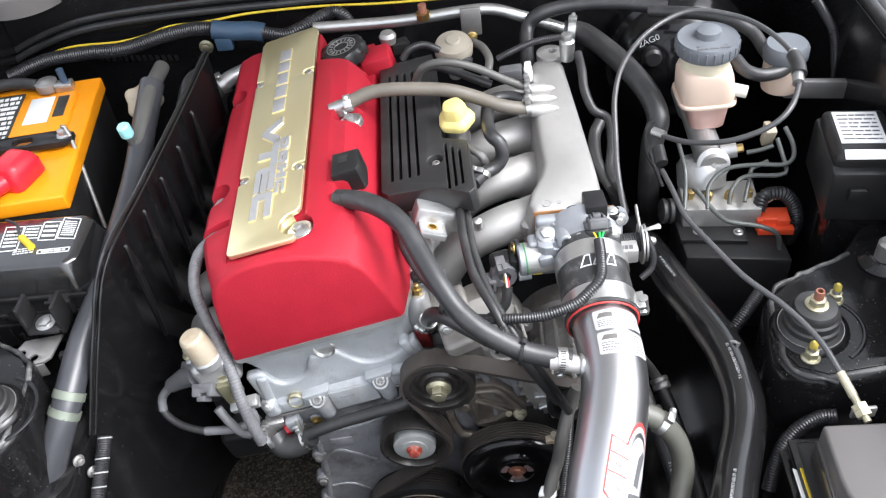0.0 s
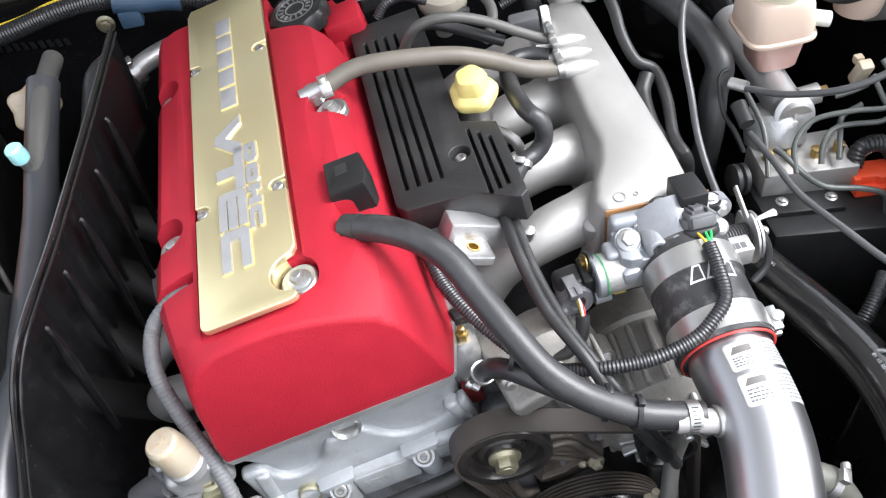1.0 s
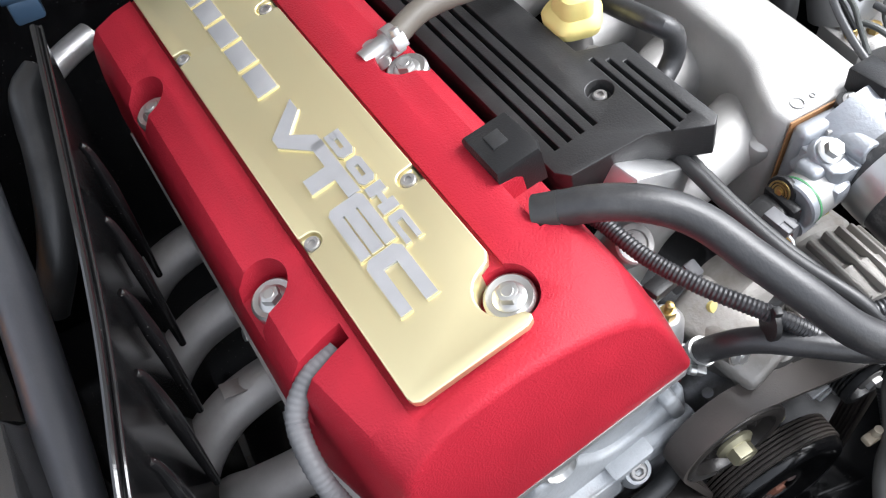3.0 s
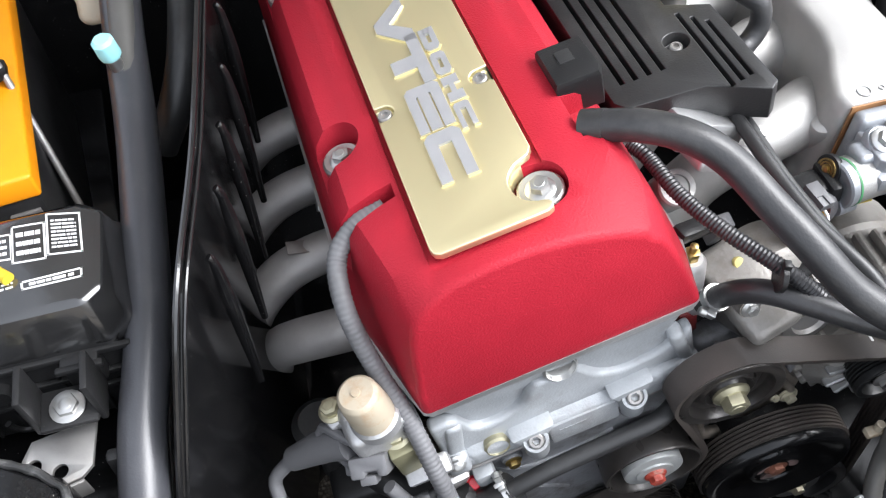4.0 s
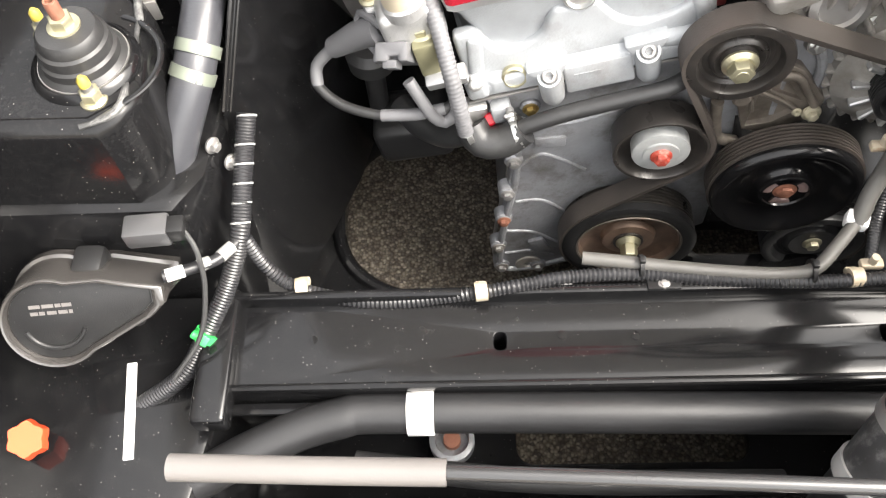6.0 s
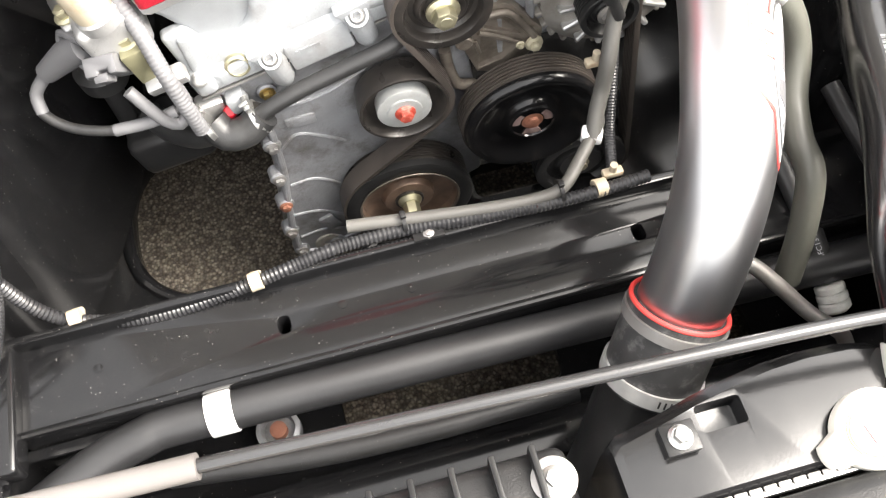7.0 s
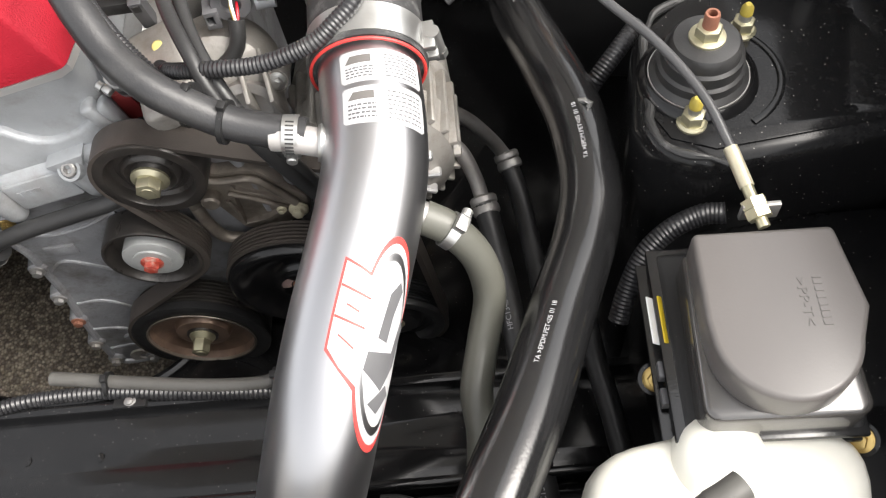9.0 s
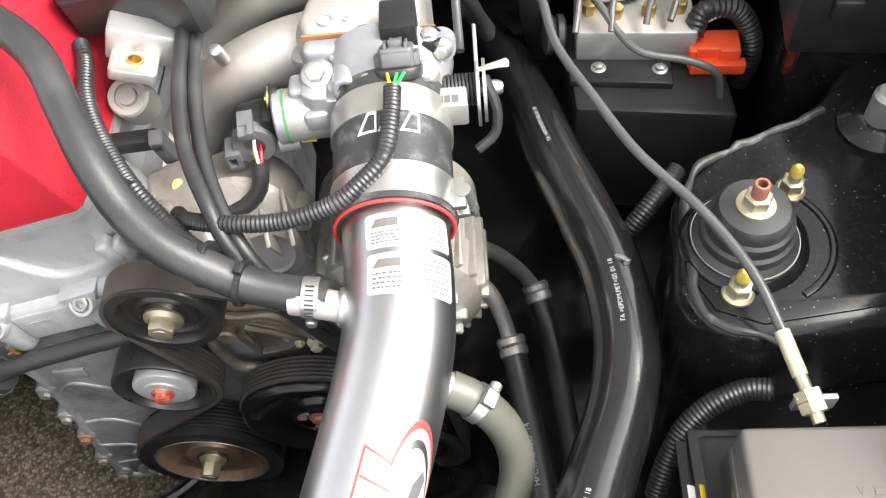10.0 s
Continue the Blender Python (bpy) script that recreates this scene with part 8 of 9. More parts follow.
part("ear", carve(B(0.022, 0.007, 0.026, m_uc @ pose(-0.026, 0.012, 0, 0, 0, 50)), [B(0.012, 0.03, 0.013, m_uc @ pose(-0.028, 0.012, 0, 0, 0, 50))], 0.001), CLAMPWHITE, uc)
part("ear", B(0.008, 0.012, 0.020, m_uc @ pose(-0.010, 0.026, 0), 0.001), STEEL, uc)
band2 = thing("tube_clip", "white plastic clip on the grey tube", "clip")
part("clip", carve(LA([(0.0206, -0.013), (0.0222, -0.013), (0.0222, 0.013), (0.0206, 0.013)], 36, aim((-0.388, 0.487, 0.398), (1, 0, 0))), [], 0.0008), WHITE, band2)
part("tab", B(0.022, 0.030, 0.003, pose(-0.386, 0.505, 0.416, 20, 0, 0), 0.001), DULLSTEEL, band2)
hose("lower_bar", [(-0.455, 0.45, 0.36), (-0.319, 0.433, 0.36), (-0.212, 0.427, 0.36), (-0.107, 0.426, 0.36), (-0.044, 0.425, 0.36)], 0.012, PLASTIC, "black lower bar in front of the crossmember", "bar")
lb = thing("tow_mount", "dirty round mount below the grey tube", "mount")
part("ring", LA([(0.026, 0), (0.026, 0.016), (0.020, 0.018), (0.018, 0.006)], 36, pose(-0.365, 0.512, 0.215)), GRIMY, lb)
part("center", LA([(0.010, 0), (0.010, 0.016)], 20, pose(-0.365, 0.512, 0.215)), RUST, lb)
# Black sheet added for the dark brackets and the shaded road beneath.
slab("lower_panel", "black sheet with long openings, for dark brackets and shade below", [(XL, 0.43), (XR, 0.43), (XR, 0.60), (XL, 0.60)], 0.18, 0.196, PAINT, bevel=0.003, holes=[rounded(-0.290, 0.492, -0.020, 0.580, 0.02), rounded(0.10, 0.46, 0.22, 0.56, 0.02)])
slab("lower_beam", "black lower beam below the radiator", [(XL, 0.38), (XR, 0.38), (XR, 0.43), (XL, 0.43)], 0.16, 0.30, PAINT, bevel=0.01)

# Out-of-view panel, added to keep light from the road ahead off the bay.
slab("front_light_block", "unseen black panel added to block ground light at the front", [(XL - 0.03, 0.13), (XR + 0.03, 0.13), (XR + 0.03, 0.18), (XL - 0.03, 0.18)], 0.02, 0.50, PAINT, bevel=0.008)

hose("lamp_harness", [(0.462, 0.430, 0.545), (0.446, 0.398, 0.55), (0.424, 0.366, 0.55), (0.410, 0.345, 0.53), (0.406, 0.326, 0.49), (0.408, 0.306, 0.46), (0.418, 0.277, 0.42)], 0.0078, CONDUIT, "black corrugated harness behind the bottle", "harness", ribs=0.0014, pitch=0.0045)
lr = thing("harness_ring", "cream plastic ring on the lamp harness", "clip")
part("ring", LA([(0.0100, -0.005), (0.0115, -0.005), (0.0115, 0.005), (0.0100, 0.005)], 24, aim((0.407, 0.294, 0.45), (0, 0.7, 0.7))), CREAM, lr)
lamp_plug = thing("lamp_plug", "bright orange lamp plug with loose black wires", "connector")
q = (0.385, 0.302, 0.45)
part("shell", carve(LA([(0.012, 0), (0.014, 0.006), (0.013, 0.020), (0.009, 0.026)], 20, aim(q, (-0.3, 0.2, 0.9)), lobes=5, depth=0.14), [], 0.001), ORANGECONN, lamp_plug)
for k in range(4):
    part("wire", T([(q[0] + 0.004 * k, q[1] - 0.005, q[2]), (q[0] + 0.02 + 0.006 * k, q[1] - 0.03 - 0.004 * k, q[2] - 0.02), (q[0] + 0.05, q[1] - 0.03 + 0.01 * k, q[2] - 0.01 * k)], 0.0014, seg=6), NEARBLACK, lamp_plug)
fan_plug = thing("fan_plug", "dark grey fan connector with a red-brown lead", "connector")
q = (0.262, 0.309, 0.58)
part("shell", carve(B(0.050, 0.020, 0.018, pose(*q, 0, 0, -20)), [B(0.012, 0.03, 0.006, pose(q[0] + 0.008, q[1], q[2] + 0.010, 0, 0, -20))], 0.002, 2), CONNGREY, fan_plug)
part("lead", T([(0.179, 0.335, 0.58), (0.195, 0.329, 0.585), (0.209, 0.324, 0.585), (0.227, 0.317, 0.583)], 0.0052, seg=10), REDDARK, fan_plug, "red-brown lead")


# right side
def relay_box():
    m = pose(0.372, 0.523, 0.6, 0, 0, -2)
    ob = thing("relay_box", "glossy black relay box with a stepped lid and yellow tag", "relay box", m=m)
    part("base", carve(B(0.118, 0.140, 0.045, pose(-0.002, 0.006, 0.008)), [], 0.006, 3), PLASTIC, ob)
    part("base_rim", B(0.124, 0.146, 0.006, pose(-0.004, 0.006, 0.026), 0.002), GLOSSHOSE, ob)
    part("base_rim", B(0.122, 0.144, 0.005, pose(-0.003, 0.006, 0.012), 0.002), GLOSSHOSE, ob)
    part("base_rim", B(0.130, 0.150, 0.004, pose(-0.005, 0.006, 0.001), 0.0015), GLOSSHOSE, ob)
    low = [(-0.048, 0.056), (0.048, 0.056), (0.052, -0.058), (0.044, -0.064), (-0.046, -0.064), (-0.052, -0.057)]
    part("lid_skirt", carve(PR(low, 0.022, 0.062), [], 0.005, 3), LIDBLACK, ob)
    arc = [(0.0 + 0.046 * math.cos(radians(a)), -0.0175 + 0.046 * math.sin(radians(a))) for a in range(190, 351, 10)]
    top = [(-0.046, 0.055), (0.045, 0.055), (0.0535, -0.004)] + [(x, y) for x, y in reversed(arc)] + [(-0.047, -0.008)]
    # same plastic as the skirt; the paler colour stands for reflected sky
    part("lid", carve(PR(top, 0.06, 0.090), [], 0.004, 3), LIDGREY, ob, "raised lid top, coloured paler for its sky sheen")
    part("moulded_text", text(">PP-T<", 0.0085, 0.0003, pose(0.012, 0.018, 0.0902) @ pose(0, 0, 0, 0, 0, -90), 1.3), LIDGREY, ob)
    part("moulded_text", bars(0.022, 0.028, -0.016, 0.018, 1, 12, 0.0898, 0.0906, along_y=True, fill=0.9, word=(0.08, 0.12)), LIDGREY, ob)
    part("tag", B(0.0012, 0.036, 0.014, pose(-0.0655, 0.022, 0.026, 0, -50, 0), 0.0003), WHITE, ob, "white and yellow tag")
    part("tag_edge", B(0.0014, 0.036, 0.004, pose(-0.0615, 0.022, 0.0295, 0, -50, 0), 0.0003), YELLOW, ob)
    part("clip_row", B(0.006, 0.012, 0.010, pose(-0.066, -0.012, 0.018), 0.001), CONNGREY, ob)
    part("clip_row", B(0.006, 0.012, 0.010, pose(-0.066, -0.030, 0.014), 0.001), CONNGREY, ob)
    part("foot", LA([(0.014, -0.02), (0.014, -0.008), (0.009, -0.004)], 20, pose(0.045, -0.082, 0.0)), PLASTIC, ob)
    return ob


relay_box()
for q, d in (((0.307, 0.521, 0.585), (-0.1, -0.5, 0.85)), ((0.429, 0.459, 0.605), (-0.6, -0.4, 0.7))):
    ob = thing("body_bolt", "yellow zinc bolt with a washer on the body side", "bolt", "body bolts")
    bolt(ob, q, d, 0.0062, 0.006, washer=0.0095, material=BRASS)
    part("boss", LA([(0.012, -0.10), (0.0125, 0.0)], 24, aim(q, d)), PAINT, ob)
slab("side_rail", "black painted body side rail", [(0.33, 0.42), (XR, 0.42), (XR, 0.66), (0.325, 0.66)], 0.20, 0.575, PAINT, bevel=0.015)
slab("headlamp_panel", "black painted panel beside the bottle", [(0.44, 0.20), (XR, 0.20), (XR, 0.44), (0.44, 0.44)], 0.2, 0.56, PAINT, bevel=0.01)
hose("clutch_cable", [(0.233, 0.964, 0.74), (0.238, 0.921, 0.74), (0.245, 0.874, 0.735), (0.267, 0.823, 0.73), (0.292, 0.771, 0.725), (0.327, 0.722, 0.72), (0.352, 0.676, 0.712), (0.365, 0.636, 0.7)], 0.0036, CABLE, "black throttle cable over the strut tower", "cable")
cf = thing("cable_end", "zinc threaded cable end with nuts", "cable end")
c0, c1 = [(0.364, 0.637, 0.701), (0.376, 0.58, 0.688)]
part("ferrule", T([c0, tuple(Vector(c0).lerp(Vector(c1), 0.5))], 0.0050, seg=16, step=0.004), ZINCCREAM, cf, "cream zinc cable ferrule")
part("thread", T([tuple(Vector(c0).lerp(Vector(c1), 0.45)), c1], 0.0042, seg=14, step=0.003), YZINC, cf)
dcab = Vector(c1) - Vector(c0)
for u in (0.66, 0.78):
    q = Vector(c0).lerp(Vector(c1), u)
    part("nut", PR(hexagon(0.0088), 0, 0.007, aim(tuple(q), tuple(dcab)), 0.001), YZINC, cf)
part("bracket", B(0.026, 0.004, 0.016, pose(*Vector(c0).lerp(Vector(c1), 0.74)) @ pose(0.004, 0, -0.006), 0.001), DULLSTEEL, cf)
hose("relay_harness", [(0.373, 0.629, 0.63), (0.356, 0.632, 0.625), (0.333, 0.627, 0.615), (0.314, 0.616, 0.6), (0.301, 0.599, 0.58), (0.292, 0.581, 0.56)], 0.0085, CONDUIT, "black corrugated harness to the relay box", "harness", ribs=0.0008, pitch=0.0032)
hose("tower_harness", [(0.345, 0.837, 0.62), (0.326, 0.816, 0.615), (0.306, 0.799, 0.6), (0.293, 0.794, 0.58)], 0.0085, CONDUIT, "black corrugated harness under the cable", "harness", ribs=0.0008, pitch=0.0032)
tc = thing("tower_stud", "dark steel capped stud on the strut tower", "stud")
part("cup", LA([(0.030, 0), (0.030, 0.004), (0.022, 0.012), (0.018, 0.014)], 32, pose(*(0.487, 0.823, 0.672))), PAINT, tc)
part("cap", LA([(0.012, 0), (0.012, 0.034), (0.009, 0.038)], 24, pose(0.485, 0.82, 0.676)), DULLSTEEL, tc)
hose("refrigerant_line", [(0.172, 0.835, 0.53), (0.192, 0.842, 0.50), (0.212, 0.846, 0.462), (0.224, 0.842, 0.440)], 0.0075, DULLSTEEL, "bent dull steel refrigerant line", "pipe")
hose("refrigerant_hose", [(0.226, 0.838, 0.436), (0.236, 0.80, 0.42), (0.245, 0.72, 0.41), (0.25, 0.62, 0.40), (0.25, 0.5, 0.38)], 0.0105, RUBBER, "black rubber refrigerant hose low down")
hose("refrigerant_line", [(0.158, 0.792, 0.545), (0.178, 0.786, 0.53), (0.190, 0.772, 0.505), (0.196, 0.756, 0.486)], 0.0075, DULLSTEEL, "bent dull steel refrigerant line", "pipe")
RH = [(0.196, 0.757, 0.487), (0.203, 0.72, 0.475), (0.211, 0.66, 0.462), (0.219, 0.57, 0.445), (0.226, 0.50, 0.42), (0.231, 0.455, 0.395)]
rhose = hose("refrigerant_hose", RH, 0.0115, RUBBER, "black refrigerant hose with white print")
for q, d in (((0.226, 0.842, 0.438), (0.25, -0.75, -0.5)), ((0.1965, 0.756, 0.486), (0.2, -0.9, -0.4))):
    ob = thing("crimp_collar", "steel crimp collar on a refrigerant hose", "collar", "crimp collars")
    part("collar", LA([(0.0115, -0.004), (0.0135, -0.002), (0.0135, 0.003), (0.012, 0.005), (0.0135, 0.008), (0.0135, 0.013), (0.012, 0.015)], 28, aim(q, d)), DULLSTEEL, ob)
bel = thing("hose_fitting", "ribbed steel hose fitting, coloured white for its shine", "fitting")
# the white colour stands in for the shine of bare steel
part("bellows", LA([(0.012, 0), (0.015, 0.002), (0.015, 0.007), (0.013, 0.009), (0.0155, 0.011), (0.0155, 0.016), (0.013, 0.018), (0.0155, 0.020), (0.0155, 0.026), (0.011, 0.030)], 32, aim((0.230, 0.452, 0.395), (0.1, -0.8, -0.55))), CLAMPWHITE, bel)
stp = hose("steel_pipe", [(0.106, 0.463, 0.5), (0.122, 0.455, 0.49), (0.145, 0.437, 0.47), (0.174, 0.415, 0.44), (0.203, 0.395, 0.42), (0.214, 0.386, 0.4)], 0.0075, DULLSTEEL, "bent steel pipe below the intake pipe", "pipe")
part("sleeve", T([(0.092, 0.464, 0.5), (0.104, 0.4635, 0.5), (0.114, 0.461, 0.497)], 0.0115, seg=18), RUBBER, stp, "black rubber sleeve")
hose("ac_drain", [(0.274, 0.616, 0.5), (0.279, 0.577, 0.49), (0.286, 0.539, 0.48), (0.292, 0.498, 0.47)], 0.010, PLASTIC, "black metal pipe beside the radiator hose", "pipe")
rh = thing("idle_hose_clamp", "pale spring clamp on the bypass hose", "clamp")
clamp_ring(rh, (0.169, 0.621, 0.654), (0.75, -0.35, -0.55), 0.0130, 0.008, STEEL)
notch = thing("hose_bracket", "small steel clip beside the radiator hose", "clip")
part("clip", T([(0.278, 0.741, 0.64), (0.287, 0.734, 0.645), (0.281, 0.734, 0.63), (0.279, 0.743, 0.62)], 0.0025, seg=8), STEEL, notch)
HOSE_LINE = [(0.185, 1.15, 0.515), (0.205, 1.08, 0.543), (0.220, 1.02, 0.565), (0.232, 0.96, 0.58), (0.245, 0.88, 0.60), (0.264, 0.80, 0.615), (0.278, 0.74, 0.618), (0.281, 0.68, 0.615), (0.270, 0.63, 0.612), (0.245, 0.57, 0.618), (0.213, 0.49, 0.632), (0.182, 0.426, 0.640), (0.162, 0.383, 0.640), (0.151, 0.335, 0.630), (0.142, 0.300, 0.612), (0.136, 0.275, 0.59)]
frh = line_frames(HOSE_LINE)


def hose_words(words, size, s, angle, frames, r):
    """Small print along a hose, read from its front end towards the back."""
    bm = text(words, size, 0.0001, pose(0, 0, 0.0002))
    for v in bm.verts:
        v.co.x, v.co.y = s - v.co.x, angle + math.degrees(v.co.y / r)
    return wrap(bm, frames, r)


for k, s0 in enumerate((0.245, 0.435, 0.625, 0.815)):
    part("printed_words", hose_words("TA >EPDM.PET<05 01 18", 0.0050, s0 + 0.055, 6, frh, 0.0248), HOSEPRINT, radhose, "white printed words")

for s0 in (0.135, 0.295):
    part("printed_words", hose_words("HFC134a 15LP 14", 0.0075, s0, 10, line_frames(RH), 0.0115), HOSEPRINT, rhose, "white printed words")


# rear right: brakes
def brake_reservoir():
    ob = thing("brake_reservoir", "translucent brake fluid reservoir with a slate grey cap", "reservoir")
    x, y = 0.320, 1.118
    cap = part("cap", LA([(0.042, 0.0), (0.0435, 0.004), (0.0435, 0.018), (0.0415, 0.022), (0.040, 0.0215), (0.018, 0.024), (0.0165, 0.033), (0.011, 0.035)], 60, pose(x, y, 0.824)), RESCAP, ob, "slate grey ribbed cap")
    for k in range(24):
        part("cap_rib", B(0.0022, 0.0025, 0.016, pose(x, y, 0.8345, 0, 0, 15 * k) @ pose(0.0436, 0, 0), 0.0006, 1), RESCAP, cap)
    part("cap_print", bars(x - 0.022, x + 0.022, y - 0.036, y - 0.022, 2, 71, 0.8463, 0.8468, fill=0.5), CONNGREY, cap)
    def ring(z, rx, ry, dx, dy, p):
        return [Vector((x + dx + a, y + dy + b, z)) for a, b in ellipse(0, 0, rx * 0.86, ry * 0.86, 40, p)]
    part("neck", LA([(0.034, 0.795), (0.034, 0.826)], 40, pose(x, y, 0)), CREAMRES, ob, "cream reservoir neck")
    bm = loft(bmesh.new(), [ring(0.752, 0.045, 0.043, 0.004, 0, 4.5), ring(0.760, 0.046, 0.044, 0.004, 0, 4.5), ring(0.790, 0.044, 0.042, 0.001, 0, 4.0), ring(0.801, 0.041, 0.040, 0, 0, 3.0), ring(0.803, 0.036, 0.036, 0, 0, 2.5)])
    part("tank", carve(bm, [], 0.002, 2, 40), RESPL, ob, "pale peach translucent tank", angle=50)
    bm = loft(bmesh.new(), [ring(0.702, 0.027, 0.026, 0.009, 0.0, 4), ring(0.706, 0.030, 0.029, 0.009, 0.0, 4.5), ring(0.744, 0.036, 0.034, 0.007, 0, 4.5), ring(0.754, 0.038, 0.036, 0.005, 0, 4.5)])
    part("lower_tank", carve(bm, [], 0.002, 2, 40), PINKRES, ob, "pinkish fluid-filled lower tank", angle=50)
    bm = loft(bmesh.new(), [ring(0.748, 0.047, 0.045, 0.004, 0, 4.5), ring(0.7495, 0.049, 0.047, 0.004, 0, 4.5), ring(0.753, 0.049, 0.047, 0.004, 0, 4.5), ring(0.7545, 0.047, 0.045, 0.004, 0, 4.5)])
    part("seam", bm, RESPL, ob)
    part("spout", T([(x + 0.026, y - 0.012, 0.768), (x + 0.044, y - 0.020, 0.766), (x + 0.058, y - 0.025, 0.764)], 0.009, seg=20), WHITEPL, ob)
    return ob


brake_reservoir()


def master_cylinder():
    ob = thing("master_cylinder", "cast aluminium brake master cylinder under the reservoir", "master cylinder")
    part("barrel", LA([(0.021, 0), (0.021, 0.14), (0.024, 0.145), (0.024, 0.20)], 32, aim((0.325, 1.030, 0.680), (0.02, 1, 0.03))), CAST, ob)
    part("neck", LA([(0.017, 0.668), (0.016, 0.71)], 24, pose(0.327, 1.110, 0)), CAST, ob)
    part("end_face", LA([(0.024, 0), (0.024, 0.012), (0.020, 0.014)], 36, aim((0.325, 1.042, 0.680), (-0.05, -0.85, 0.5))), CAST, ob)
    part("end_pin", LA([(0.003, 0), (0.003, 0.016)], 12, aim((0.325, 1.042, 0.680), (-0.05, -0.85, 0.5))), DULLSTEEL, ob)
    part("side_port", LA([(0.012, 0), (0.012, 0.022)], 22, aim((0.340, 1.055, 0.690), (1, -0.1, 0.2))), CAST, ob)
    part("fitting", PR(hexagon(0.0065), 0.020, 0.032, aim((0.340, 1.055, 0.690), (1, -0.1, 0.2)), 0.001), BRASS, ob)
    return ob


master_cylinder()


def brake_booster():
    ob = thing("brake_booster", "large black brake booster drum on the firewall", "brake booster", m=aim((0.355, 1.40, 0.640), (-0.02, -1, 0.08)))
    part("drum", LA([(0.120, -0.06), (0.124, 0.0), (0.128, 0.004), (0.128, 0.010), (0.118, 0.016), (0.105, 0.050), (0.070, 0.075), (0.030, 0.085), (0.022, 0.16)], 64), PAINT, ob)
    part("valve", LA([(0.014, 0), (0.016, 0.02), (0.012, 0.026)], 24, pose(-0.06, 0.045, 0.066)), RUBBER, ob)
    return ob


bb = brake_booster()
mark = part("stencil", text("2AG0", 0.014, 0.0004, look((0.292, 1.330, 0.712), (0.42, 1.95, 0.36)) @ pose(-0.020, -0.006, 0, 0, 0, 24), 1.1), HOSEPRINT, None, "white stencilled code")
mark.parent = bb
mark.matrix_parent_inverse = bb.matrix_world.inverted()


def abs_unit():
    ob = thing("brake_modulator", "cast brake modulator with brass fittings on a black box", "brake modulator")
    part("box", carve(PR([(0.270, 0.928), (0.414, 0.905), (0.414, 1.02), (0.270, 1.03)], 0.46, 0.605), [], 0.006, 2), PLASTIC, ob)
    part("lid", carve(PR([(0.268, 0.958), (0.362, 0.944), (0.368, 1.03), (0.268, 1.035)], 0.602, 0.612), [], 0.003, 2), PLASTIC, ob)
    part("block", carve(PR([(0.276, 0.985), (0.384, 0.972), (0.388, 1.040), (0.280, 1.045)], 0.610, 0.645), [], 0.003, 2), CASTBRIGHT, ob)
    part("motor", LA([(0.035, 0), (0.036, 0.03), (0.03, 0.04)], 36, aim((0.315, 1.045, 0.640), (0, 0.4, 0.9))), CAST, ob)
    part("mount_rubber", LA([(0.014, 0), (0.019, 0.003), (0.019, 0.008), (0.015, 0.010), (0.019, 0.013), (0.019, 0.018), (0.014, 0.021)], 28, aim((0.268, 1.01, 0.622), (-1, 0, 0.1))), RUBBER, ob)
    for x, y in ((0.290, 1.012), (0.314, 1.004), (0.344, 1.003), (0.372, 1.004)):
        part("fitting", PR(hexagon(0.0068), 0.645, 0.656, pose(x, y, 0), 0.001), BRASS, ob)
    for x, y in ((0.296, 0.972), (0.352, 0.964)):
        bolt(ob, (x, y, 0.612), (0, 0, 1), 0.005, 0.004)
    return ob


abs_unit()
oc2 = thing("orange_connector", "bright orange-red connector on the modulator", "connector")
part("shell", carve(B(0.046, 0.030, 0.022, pose(0.402, 0.978, 0.618, 0, 0, -6)), [B(0.02, 0.01, 0.03, pose(0.395, 0.963, 0.622, 0, 0, -6))], 0.002, 2), ORANGECONN, oc2)
part("lip", B(0.050, 0.012, 0.012, pose(0.404, 0.962, 0.612, 0, 0, -6), 0.002), ORANGECONN, oc2)
hose("modulator_harness", [(0.382, 0.982, 0.635), (0.389, 0.991, 0.65), (0.403, 0.993, 0.655), (0.421, 0.993, 0.65), (0.436, 0.989, 0.63), (0.442, 0.985, 0.6), (0.44, 0.991, 0.56)], 0.0105, CONDUIT, "black corrugated harness of the modulator", "harness", ribs=0.0013, pitch=0.0045)
hose("white_lead", [(0.38, 0.98, 0.634), (0.391, 0.99, 0.645), (0.406, 0.99, 0.654)], 0.0060, WHITEPL, "white taped lead at the modulator plug", "lead")
BP = "thin grey steel brake pipe bent over the modulator"
hose("brake_pipe", [(0.305, 0.972, 0.655), (0.311, 0.998, 0.675), (0.337, 1.014, 0.69), (0.377, 1.006, 0.7), (0.409, 0.995, 0.705), (0.424, 1.001, 0.71), (0.428, 1.02, 0.72), (0.421, 1.041, 0.735)], 0.0032, BRAKEPIPE, BP, "pipe", seg=10)
hose("brake_pipe", [(0.337, 0.978, 0.655), (0.343, 0.993, 0.67), (0.364, 1.006, 0.68), (0.406, 0.991, 0.69), (0.416, 0.996, 0.695), (0.415, 1.016, 0.705), (0.411, 1.036, 0.72)], 0.0032, BRAKEPIPE, BP, "pipe", seg=10)
hose("brake_pipe", [(0.359, 0.98, 0.655), (0.371, 1.008, 0.67), (0.377, 1.021, 0.68), (0.4, 1.024, 0.69)], 0.0032, BRAKEPIPE, BP, "pipe", seg=10)
